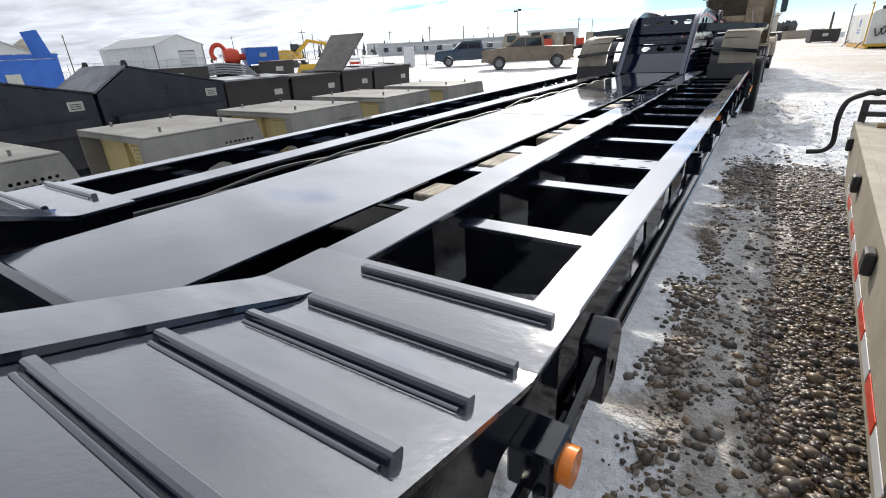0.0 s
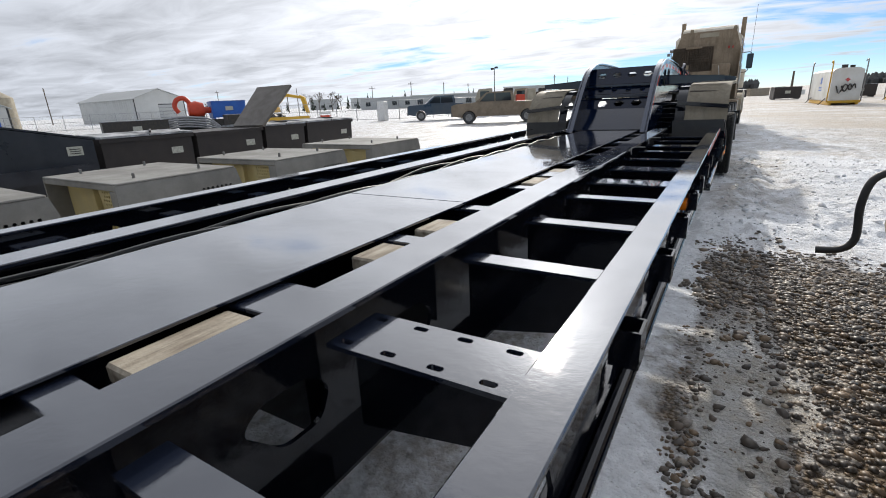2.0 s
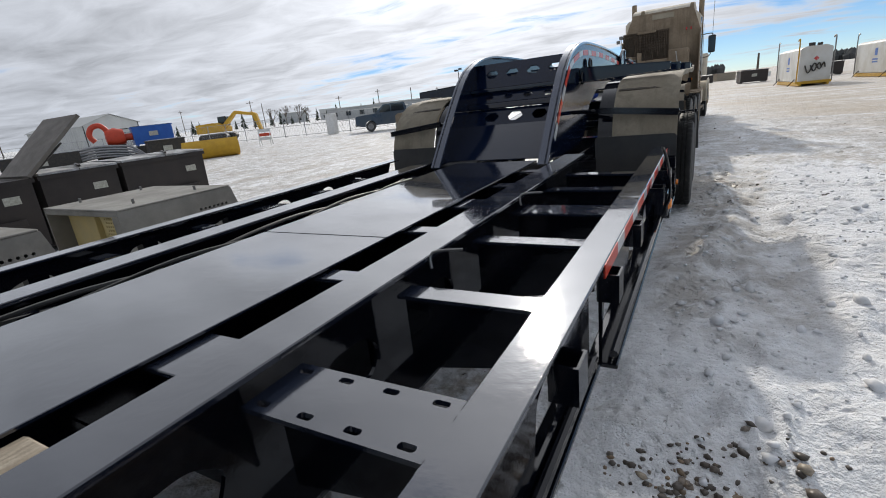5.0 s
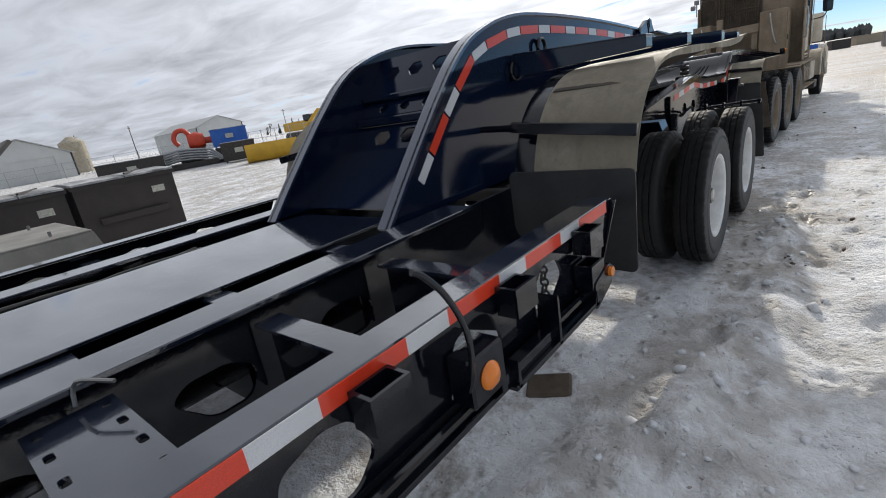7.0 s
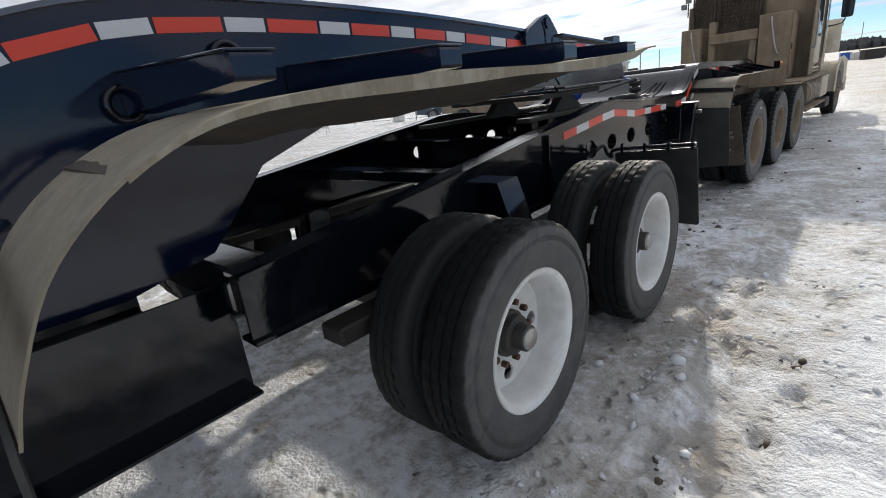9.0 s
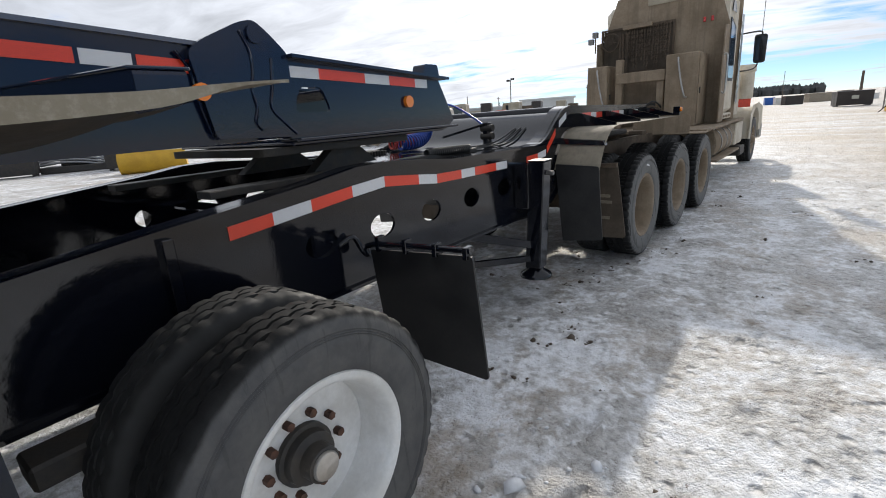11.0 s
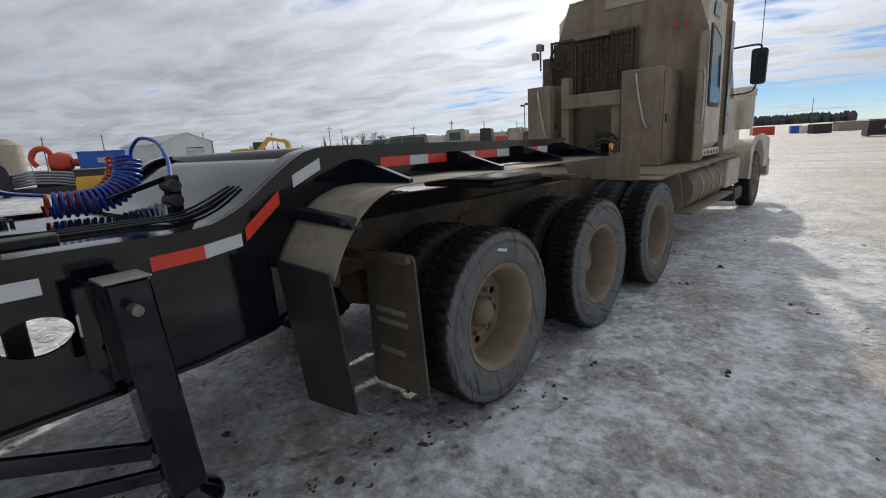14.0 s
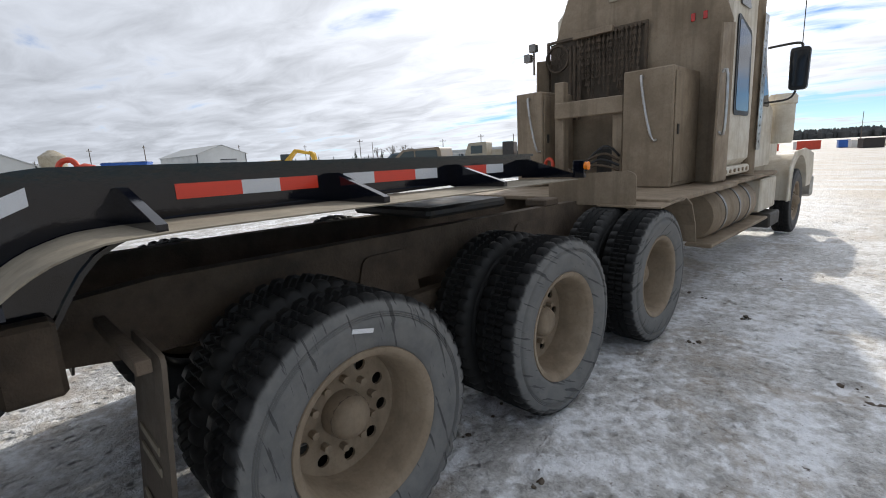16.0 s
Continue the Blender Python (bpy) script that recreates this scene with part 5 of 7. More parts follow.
    part("hose_coil", lathe([(.07 + .02 * math.cos(a), .02 * math.sin(a)) for a in (j * math.pi / 3 for j in range(6))], 16), ORANGE, tk, "faded red hose coil", 60).matrix_basis = pose(-.56, 4.0, 1.36, 0, 0, 70)
    for x in (-1.16, -1.08):
        part("work_lamp", box(x - .05, x + .05, 4.42, 4.50, 2.66 + (x + 1.16) * 1.4, 2.76 + (x + 1.16) * 1.4, .01), STEEL, tk)
    part("lamp_stalk", rod((-1.08, 4.47, 2.5), (-1.08, 4.47, 2.78), .012, 6), MUD, tk)
    for x in (-.98, -.86, -.72, .70, .82):
        part("clearance_light", box(x - .02, x + .02, 4.825, 4.84, 2.80, 2.88, .004), REDLENS, hw)
    part("plate_sign", box(-.25, .35, 4.825, 4.837, 3.22, 3.36, .003), BEIGE, hw)
    # sleeper and cab shell
    sl = part("sleeper", box(-1.04, 1.04, 4.88, 6.05, 1.22, 3.30, .10), DUSTW, tk, "pale sleeper box streaked with dust")
    part("roof_cap", plate(rounded([(4.9, 3.2), (6.25, 3.2), (6.2, 3.50), (5.5, 3.62), (5.1, 3.5)], .12), [], 1.7, side(.85)), DUSTW, sl, "", 40)
    part("sleeper_skirt", box(-1.05, 1.05, 4.90, 6.03, 1.14, 1.24, .02), DUSTW, sl)
    for k in range(6):
        part("rivet_light", rod((1.05, 5.02 + .17 * k, 1.19), (1.065, 5.02 + .17 * k, 1.19), .022, 10), DUST, sl)
    part("side_window", plate(rounded([(5.22, 1.86), (5.74, 1.86), (5.66, 2.70), (5.20, 2.82)], .06), [], .012, side(1.048, -1)), GLASS, sl, "tall dusty side window")
    part("window_seal", plate(rounded([(5.17, 1.81), (5.79, 1.81), (5.71, 2.74), (5.15, 2.87)], .07), [rounded([(5.22, 1.86), (5.74, 1.86), (5.66, 2.70), (5.20, 2.82)], .06)], .010, side(1.046, -1)), FLAP, sl)
    part("vent_window", plate(rounded([(5.2, 2.96), (5.6, 2.96), (5.5, 3.12), (5.26, 3.14)], .05), [], .012, side(1.048, -1)), GLASS, sl)
    part("grab_rail", pipe([(1.09, 4.54, 1.62), (1.14, 4.54, 1.64), (1.14, 4.54, 2.18), (1.09, 4.54, 2.20)], .016, 8), CHROME, hw, "", 60)
    part("cab", plate(rounded([(6.08, 1.15), (7.75, 1.15), (7.75, 1.95), (7.45, 2.05), (7.05, 2.75), (6.08, 2.80)], .08), [], 1.84, side(.92)), DUSTW, tk, "pale cab", 40)
    part("door_window", plate(rounded([(6.45, 1.98), (7.40, 1.98), (7.02, 2.58), (6.45, 2.60)], .06), [], .012, side(.922, -1)), GLASS, tk)
    part("hood", plate(rounded([(7.65, 1.10), (10.05, 1.05), (10.10, 1.60), (9.9, 1.72), (7.7, 1.98)], .10), [], 1.16, side(.58)), DUSTW, tk, "long pale hood", 40)
    for s in (1, -1):
        arch = curve2([(7.98, .58), (8.0, .95), (8.18, 1.18), (8.55, 1.27), (8.92, 1.20), (9.18, .98), (9.24, .70)], 5)
        part("front_fender", strip(arch, *sorted((s * .55, s * 1.19)), .02), DUSTW, tk, "", 50)
        part("fender_skirt", plate([*arch, (9.7, .70), (9.95, .9), (9.85, 1.25), (9.0, 1.36), (8.2, 1.32), (7.85, 1.1), (7.82, .58)], [], .02, side(s * 1.18, s)), DUSTW, tk)
        part("exhaust_pipe", rod((s * .99, 6.20, 1.1), (s * .99, 6.20, 3.9), .075, 18), DUST, tk, "", 40)
        part("heat_shield", plate([(6.12, 1.4), (6.29, 1.4), (6.29, 3.0), (6.12, 3.0)], [circle(6.205, 1.5 + .1 * k, .02, seg=8) for k in range(15)], .008, side(s * 1.09, s)), CHROME, tk, "perforated exhaust shield")
        part("air_cleaner", lathe([(0, -.36), (.15, -.36), (.17, -.32), (.17, .20), (.19, .22), (.19, .32), (.16, .36), (0, .36)], 28, closed=False), DUSTW, tk, "round air cleaner canister", 40).matrix_basis = pose(s * .99, 7.95, 1.82, 0, -90, 0)
        mir = part("mirror", plate(rounded([(s * 1.19, 2.16), (s * 1.39, 2.16), (s * 1.40, 2.70), (s * 1.18, 2.70)], .05), [], .09, lambda u, v, q: (u, 7.12 + q, v)), FLAP, tk, "tall black side mirror", 40)
        part("mirror_glass", plate(rounded([(s * 1.21, 2.20), (s * 1.37, 2.20), (s * 1.38, 2.66), (s * 1.20, 2.66)], .04), [], .004, lambda u, v, q: (u, 7.112 + q, v)), GLASS, mir)
        part("mirror_arm", pipe([(s * .94, 7.05, 2.74), (s * 1.22, 7.12, 2.76), (s * 1.30, 7.16, 2.74), (s * 1.30, 7.16, 2.68)], .016, 8), IRON, mir, "", 60)
        part("mirror_arm", pipe([(s * .94, 7.05, 2.02), (s * 1.20, 7.12, 2.05), (s * 1.27, 7.16, 2.15)], .014, 8), IRON, mir, "", 60)
        tank = part("fuel_tank", lathe([(0, -.86), (.26, -.86), (.285, -.82), (.285, .82), (.26, .86), (0, .86)], 32, closed=False), DUST, tk, "round fuel tank under dust", 40)
        tank.matrix_basis = pose(s * .82, 5.45, .74, 0, 0, 90)
        for d in (-.5, .05, .5):
            part("tank_strap", lathe([(.287, d - .03), (.294, d - .03), (.294, d + .03), (.287, d + .03)], 32), STEEL, tank, "", 40)
        part("side_step", box(*sorted((s * .90, s * 1.16)), 4.3, 6.7, .46, .50, .01), DUST, tk), part("upper_step", box(*sorted((s * .74, s * 1.10)), 4.3, 7.4, 1.03, 1.08, .01), DUST, tk)
        part("entry_step", box(*sorted((s * .88, s * 1.15)), 6.9, 7.5, .30, .50, .02), IRON, tk), part("battery_box", box(*sorted((s * .6, s * 1.08)), 6.6, 7.5, .55, 1.0, .02), DUSTW, tk)
    part("aerial", rod((1.30, 7.16, 2.74), (1.31, 7.12, 4.4), .006, 6), IRON, tk)
    part("bumper", box(-1.18, 1.18, 10.02, 10.15, .45, .85, .04), CHROME, tk)
    return tk


tk = tractor()
first = [w for w in tk.children if w.name.startswith("wheel")][0]
part("chalk_mark", move(box(0, .004, -.045, .045, -.008, .008, 0), pose(.1405, .07, .40, -25)), TWHITE, first, "short white chalk mark")


# ==== air lines between the trailer and the tractor ====
def coil(path, turns, r, wire):
    """A springy hose wound round a curved line."""
    P = [Vector(p) for p in path]
    line = []
    for i in range(len(P) - 1):
        p0, p1, p2, p3 = P[max(i - 1, 0)], P[i], P[i + 1], P[min(i + 2, len(P) - 1)]
        for k in range(10):
            t = k / 10
            line.append(0.5 * (2 * p1 + (p2 - p0) * t + (2 * p0 - 5 * p1 + 4 * p2 - p3) * t * t + (3 * p1 - p0 - 3 * p2 + p3) * t ** 3))
    line.append(P[-1])
    pts, n = [], turns * 10
    for k in range(n + 1):
        f = k / n * (len(line) - 1)
        i = min(int(f), len(line) - 2)
        c, d = line[i].lerp(line[i + 1], f - i), (line[i + 1] - line[i]).normalized()
        x = Vector((1, 0, 0)) - d * d.x
        x.normalize()
        w = 2 * math.pi * turns * k / n
        pts.append(c + r * (math.cos(w) * x + math.sin(w) * d.cross(x)))
    return pipe(pts, wire, 6, smooth=1)


def air_lines():
    way = [(-.33, 5.78, 1.315), (-.30, 5.93, 1.315), (-.29, 6.06, 1.345), (-.31, 6.15, 1.43), (-.33, 6.18, 1.54)]
    thing("blue_air_line", "coiled blue plastic air line sagging onto the dolly deck", "air hose", bm=coil(way, 19, .068, .0095), mat=HOSEBLUE, smooth=60)
    thing("red_air_line", "coiled red plastic air line beside the blue one", "air hose", bm=coil([(x - .10, y - .02, z) for x, y, z in way], 16, .058, .009), mat=HOSERED, smooth=60)
    thing("blue_air_line_tail", "plain blue air line arching to the gladhand", "air hose", bm=pipe([(-.27, 6.18, 1.545), (-.255, 6.19, 1.60), (-.19, 6.22, 1.65), (-.02, 6.24, 1.62), (.2, 6.2, 1.52), (.40, 6.12, 1.42)], .010, 8), mat=HOSEBLUE, smooth=60)
    for k, m in enumerate((HOSEBLUE, HOSERED)):
        thing("air_line_lead", "plain air line running to the trailer's nose", "air hose", bm=pipe([(-.36 - .1 * k, 5.76, 1.37), (-.32 - .1 * k, 5.62, 1.40), (-.2 - .05 * k, 5.45, 1.47), (-.15, 5.3, 1.52)], .009, 8), mat=m, smooth=60)
    t = thing("black_cable_coil", "coiled black electrical cable lying on the dolly deck", "cable", bm=coil([(.60, 5.00, 1.278), (.64, 5.20, 1.280), (.68, 5.42, 1.278)], 24, .027, .0065), mat=FLAP, smooth=60)
    for k in range(3):
        thing("loose_cable", "loose black cable lying on the dolly deck", "cable", bm=pipe([(.1 + .15 * k, 5.3, 1.245), (.3 + .1 * k, 5.6, 1.247), (.35 + .1 * k, 5.9, 1.25), (.5 + .08 * k, 6.1, 1.27), (.62 + .05 * k, 6.3, 1.38)], .0065, 6), mat=FLAP, smooth=60)
    gb = thing("gladhand_bracket", "black gladhand bracket with couplings on the dolly throat", "bracket", bm=box(.40, .46, 6.08, 6.14, 1.24, 1.45, .006), mat=PAINT)
    part("support_arm", bar((.05, 5.95, 1.34), (.44, 6.1, 1.44), .04, .02), PAINT, gb)
    for z in (1.33, 1.40):
        part("coupling", rod((.38, 6.1, z), (.50, 6.1, z), .03, 12), IRON, gb)


HOSEBLUE = surface("blue_nylon", (0.01, 0.05, 0.32), (0.02, 0.08, 0.42), 9, (0.3, 0.5))
HOSERED = surface("red_nylon", (0.45, 0.03, 0.02), (0.5, 0.05, 0.03), 9, (0.3, 0.5))
air_lines()


# ==== things in the yard ====
def dumpster(w, hgt, m, mat, label, slant=0.0, lid="shut", group="row of dumpsters"):
    """Front-load bin; its long side runs along y, its front faces +x."""
    d = thing("dumpster", label, "dumpster", m, group)
    prof = [(0, .12), (.05, hgt - slant), (-1.35, hgt), (-1.45, .5), (-1.2, .12)]
    part("body", plate(prof, [], w - .06, lambda u, v, q: (u, .03 + q, v)), mat, d)
    part("rim", plate([(.08, hgt - slant - .03), (.08, hgt - slant + .03), (-1.38, hgt + .03), (-1.38, hgt - .03)], [], w, lambda u, v, q: (u, q, v)), mat, d)
    for y in (.12, w - .22):
        part("skid", box(-1.15, -.05, y, y + .10, 0, .12, .01), mat, d)
    part("front_rib", box(.045, .09, .25, w - .25, hgt * .42, hgt * .52, .01), mat, d)
    part("sticker", box(.052, .056, w - .42, w - .22, hgt - slant - .30, hgt - slant - .18, 0), STICKER, d, "pale warning sticker").rotation_euler = (0, radians(-1), 0)
    if lid == "shut":
        for y0, y1 in ((.02, w / 2 - .01), (w / 2 + .01, w - .02)):
            part("lid", plate([(.10, hgt - slant + .035), (.10, hgt - slant + .065), (-.65, hgt - slant * .5 + .10), (-1.38, hgt + .065), (-1.38, hgt + .035)], [], y1 - y0, lambda u, v, q: (u, y0 + q, v)), LID if not slant else mat, d, "black plastic lid dusted with snow" if not slant else "")
        part("lid_arm", bar((.12, w * .5, hgt - slant + .10), (-.9, w * .85, hgt + .10), .03, .03), mat, d)
    return d


STICKER = surface("faded_sticker", (0.55, 0.55, 0.48), (0.35, 0.34, 0.28), 30, (0.5, 0.7))
LID = surface("snow_dusted_lid", (0.08, 0.08, 0.08), (0.58, 0.59, 0.61), 3.0, (0.5, 0.8))
OPENBIN = None
RUSTLID = surface("dull_grey_lid_steel", (0.19, 0.17, 0.15), (0.13, 0.115, 0.10), 3.0, (0.6, 0.8), bump=0.2)
for y0, y1, hgt in ((-.37, 1.18, 1.10), (-1.53, -.41, 1.09), (-3.05, -1.57, 1.08), (-4.62, -3.09, 1.09)):
    d = dumpster(y1 - y0, hgt, pose(-6.73, y0, 0), BROWN, "dark brown steel dumpster with its steel lid up" if y0 == -3.05 else "dark brown steel dumpster with scuffed sides", 0.0, "open" if y0 == -3.05 else "shut")
    OPENBIN = d if y0 == -3.05 else OPENBIN
DARKBIN = surface("blue_black_bin_paint", (0.014, 0.016, 0.022), (0.03, 0.032, 0.04), 2.5, (0.25, 0.45), bump=0.15)


def gabled_bin(m):
    """Bin with a low ridge across it: a long slope towards +y and a steep grey lid towards -y; its front faces +x."""
    d = thing("dumpster", "tall dark dumpster with a ridged top and a grey lid", "dumpster", m, "row of dumpsters")
    prof = [(0, .12), (2.06, .12), (2.06, 1.13), (.52, 1.47), (0, 1.13)]
    part("body", plate(prof, [], 1.5, lambda u, v, q: (-q, u, v)), DARKBIN, d)
    part("lid", plate([(-.03, 1.135), (.50, 1.485), (.50, 1.515), (-.05, 1.155)], [], 1.52, lambda u, v, q: (.01 - q, u, v)), LIDGREY, d, "sloping grey steel lid")
    part("lid", plate([(.53, 1.475), (2.09, 1.135), (2.09, 1.16), (.53, 1.50)], [], 1.52, lambda u, v, q: (.01 - q, u, v)), DARKBIN, d)
    part("fork_pocket", plate([(.15, .60), (1.9, .60), (1.9, .80), (.15, .80)], [], .10, lambda u, v, q: (.10 - q, u, v)), DARKBIN, d)
    for x in (-.05, -1.40):
        part("hinge_lug", plate(rounded([(.47, 1.49), (.57, 1.49), (.55, 1.58), (.49, 1.58)], .02), [], .03, lambda u, v, q: (x - q, u, v)), IRON, d)
    for y in (.12, 1.85):
        part("skid", box(-1.4, -.05, y, y + .10, 0, .12, .01), DARKBIN, d)
    st = part("sticker", box(.002, .006, 1.70, 1.90, .93, 1.06, 0), STICKER, d, "pale yellow warning sticker")
    for k in range(3):
        part("print_bar", box(.006, .0075, 1.73, 1.87, .955 + .03 * k, .967 + .03 * k, 0), IRON, st)
    return d


LIDGREY = surface("grey_lid_steel", (0.20, 0.20, 0.21), (0.12, 0.12, 0.13), 2.5, (0.45, 0.65), bump=0.2)
gabled = gabled_bin(pose(-6.50, -6.82, 0))
for y in (-8.94, -11.06):
    copy_thing(gabled, pose(-6.50, y, 0))
lid = part("raised_lid", plate([(0, 0), (.95, 0), (1.08, 1.15), (0, 1.15)], [], .05, lambda u, v, q: (-.73 + u - .10 * v, 1.40 + .74 * v - .70 * q, 1.12 + .68 * v + .70 * q)), RUSTLID, OPENBIN, "dull grey steel lid standing open")
part("lid_stay", rod((.05, 1.44, 1.10), (.10, 1.95, 1.55), .015, 6), IRON, lid)


def machine_cover(m):
    """Steel cover like a low box: open towards -y with a yellow lining and a perforated cheek, a sloped far end."""
    c = thing("machine_cover", "weathered cream steel machine cover with a yellow lining", "steel cover", m, "machine covers beside the trailer")
    L, W, Hh, T = 1.52, 1.6, .85, 1.28
    part("top", box(-W, 0, 0, T, Hh - .02, Hh, .006), BOXGREY, c)
    dots = [circle(T - .42 + .055 * i + .027 * (j % 2), .46 + .048 * j, .017, seg=6) for i in range(7) for j in range(5)]
    part("side", plate([(0, 0), (L, 0), (T + .01, Hh - .022), (0, Hh - .022)], dots, .02, side(0)), BOXGREY, c)
    part("side", plate([(0, 0), (L, 0), (T + .01, Hh - .022), (0, Hh - .022)], [], .02, side(-W, -1)), BOXGREY, c)
    part("slope", strip([(T, Hh - .01), (L, .02)], -W + .02, -.02, .015), BOXGREY, c)
    part("lip", box(-W + .02, -.02, .004, .05, Hh - .075, Hh - .022, .004), BOXGREY, c)
    part("lip", box(-.14, -.022, .004, .02, .0, Hh - .08, .004), BOXGREY, c)
    part("lining", box(-W + .025, -.025, .20, .22, .02, Hh - .03, .004), BOXIN, c, "faded yellow inner panel")
    part("lining_rib", box(-W * .55, -W * .55 + .06, .14, .20, .02, Hh - .10, .006), BOXIN, c)
    cheek = [circle(-.46 + .045 * i + .022 * (j % 2), .06 + .042 * j, .015, seg=6) for i in range(8) for j in range(17) if -.46 + .045 * i > -.54 + .42 * (Hh - .1 - .042 * j) * .55]
    part("cheek", plate([(-.15, .02), (-.30, .02), (-.56, Hh - .09), (-.15, Hh - .09)], [h for h in cheek if h[0][0] < -.18 and h[0][0] > -.30 - .34 * (h[0][1] / Hh)], .012, lambda u, v, q: (u, .08 + q, v)), BOXIN, c, "perforated yellow cheek")
    part("floor_panel", box(-W + .02, -.02, .0, L - .05, .01, .03, .003), BOXIN, c)
    for x in (-W + .2, -.25):
        part("lifting_stud", rod((x, .3, Hh), (x, .3, Hh + .05), .015, 8), STEEL, c)
        part("lifting_stud", rod((x, 1.0, Hh), (x, 1.0, Hh + .05), .015, 8), STEEL, c)
    return c


cover = machine_cover(pose(-3.20, -6.05, 0))
for y, x in ((-9.80, -3.25), (-7.86, -3.22), (-4.22, -3.17), (-2.30, -3.20)):
    copy_thing(cover, pose(x, y, 0, 0, 0, 1.5 * math.sin(y)))


def flat_trailer():
    """The beige trailer parked alongside."""
    t = thing("flatbed_trailer", "dusty beige flatbed trailer with black pipe rails", "trailer", pose(2.52, -4.60, 0, 0, 0, -4.0))
    part("deck", box(.03, 2.4, -7.5, 0, .70, .75, .006), BEIGE, t)
    part("side_beam", plate([(-7.5, .40), (-.9, .40), (0, .66), (0, .755), (-7.5, .755)], [], .05, side(.03)), BEIGE, t, "scuffed beige side beam")
    part("corner_post", box(.0, .05, -.06, 0, .75, .92, .008), IRON, t), part("front_rail", box(.0, 2.4, -.06, -.01, .80, .84, .006), IRON, t), part("front_rail", box(.0, 2.4, -.055, -.015, .90, .935, .006), IRON, t)
    part("post", box(.32, .42, .02, .10, .62, 1.08, .008), IRON, t), part("post", box(1.2, 1.3, .02, .10, .62, 1.05, .008), IRON, t)
    part("support_leg", box(.20, .30, -.95, -.85, .0, .66, .008), MUD, t)
    for k in range(4):
        part("stake_pocket", box(-.06, -.022, -.62 - 1.3 * k, -.52 - 1.3 * k, .60, .70, .008), IRON, t)
    for k in range(14):
        part("reflective_tape", box(-.0245, -.0215, -1.5 - .28 * k, -1.24 - .28 * k, .44, .49, 0), TRED if k % 2 else TWHITE, t)
    part("hose", pipe([(-.30, .10, .44), (-.18, .10, .46), (-.12, .10, .54), (-.13, .10, .74), (-.10, .10, .90), (.0, .10, .965), (.10, .09, .985), (.6, .06, .985), (2.2, .06, .985)], .022, 10), FLAP, t, "bent black pipe", 60)
    for x in (.09, .26, .52):
        part("pipe_collar", rod((x - .02, .085, .985), (x + .02, .085, .985), .032, 12), IRON, t, "", 40)
    part("strap", pipe([(.12, -.3, .765), (.4, -.35, .79), (.7, -.2, .84), (1.0, -.45, .80), (.6, -.6, .775), (.25, -.5, .77)], .022, 6), STRAP, t, "crumpled tan ratchet strap", 60)
    part("wire_frame", pipe([(.55, -.2, .76), (.55, -.2, .93), (.95, -.2, .93), (.95, -.2, .76)], .012, 6), STEEL, t)
    for y in (-4.6, -5.7):
        wheel(t, .02, y, .52, -1, STEEL, False, .10, False, "stub", 10)
    return t


STRAP = surface("tan_webbing", (0.36, 0.26, 0.12), (0.26, 0.18, 0.09), 30, (0.8, 0.95))
flat_trailer()

thing("wooden_board", "wet square wooden board trodden into the snow", "board", pose(1.93, -.62, .012, 2, -2, 25), bm=box(-.13, .13, -.10, .10, 0, .025, .006), mat=WOOD)


# ==== vehicles at a distance ====
MUDCAR = surface("mud_brown_car_paint", (0.17, 0.125, 0.08), (0.27, 0.21, 0.145), 2.5, (0.3, 0.55))


def pickup(m, paint, label):
    v = thing("pickup_truck", label, "pickup", m)
    arch = lambda x: [(x + .44 * math.cos(a), .38 + .44 * math.sin(a)) for a in (math.pi - k * math.pi / 8 for k in range(9))]
    body = [(-2.9, .55), *arch(-1.95), (-1.4, .45), (1.2, .45), *arch(1.75), (2.78, .50), (2.88, .75), (2.86, 1.12), (2.70, 1.22), (1.25, 1.31), (-2.9, 1.28)]
    part("body", plate(body, [], 1.9, lambda u, w, q: (u, .95 - q, w)), paint, v)
    part("cabin", plate(rounded([(-1.15, 1.27), (1.35, 1.29), (.62, 1.90), (-1.02, 1.94)], .10), [], 1.64, lambda u, w, q: (u, .82 - q, w)), paint, v, "", 40)
    for s in (1, -1):
        part("window", plate(rounded([(-.95, 1.35), (.05, 1.35), (.05, 1.83), (-.88, 1.83)], .05), [], .01, lambda u, w, q: (u, s * (.822 + q), w)), GLASS, v)
        part("window", plate(rounded([(.12, 1.35), (1.05, 1.35), (.56, 1.81), (.12, 1.83)], .05), [], .01, lambda u, w, q: (u, s * (.822 + q), w)), GLASS, v)
        for x in (-1.95, 1.75):
            w = part("wheel", lathe([(.20, -.11), (.36, -.12), (.385, -.09), (.385, .09), (.36, .12), (.20, .11)], 28), RUBBER, v, "", 40)
            w.matrix_basis = pose(x, s * .84, .385, 0, 0, 90)
            part("rim", lathe([(0, .06 * s), (.10, .09 * s), (.20, .10 * s), (.23, .112 * s), (0, .112 * s)], 20, closed=False), STEEL, w, "", 40)
        part("headlight", box(2.68, 2.80, *sorted((s * .6, s * .92)), .88, 1.08, .02), WHITE, v)
    part("bumper", box(2.74, 2.92, -.92, .92, .45, .68, .03), STEEL, v), part("bumper", box(-3.0, -2.88, -.92, .92, .50, .68, .03), STEEL, v)
    part("windscreen", plate(rounded([(-.72, 0), (.72, 0), (.66, .92), (-.66, .92)], .05), [], .01, lambda u, w, q: (1.32 - .80 * w * .98 + q * .6, u, 1.32 + .58 * w + q)), GLASS, v)
    return v


def heading(x, y, fx, fy):
    return pose(x, y, 0, 0, 0, math.degrees(math.atan2(fy - y, fx - x)))


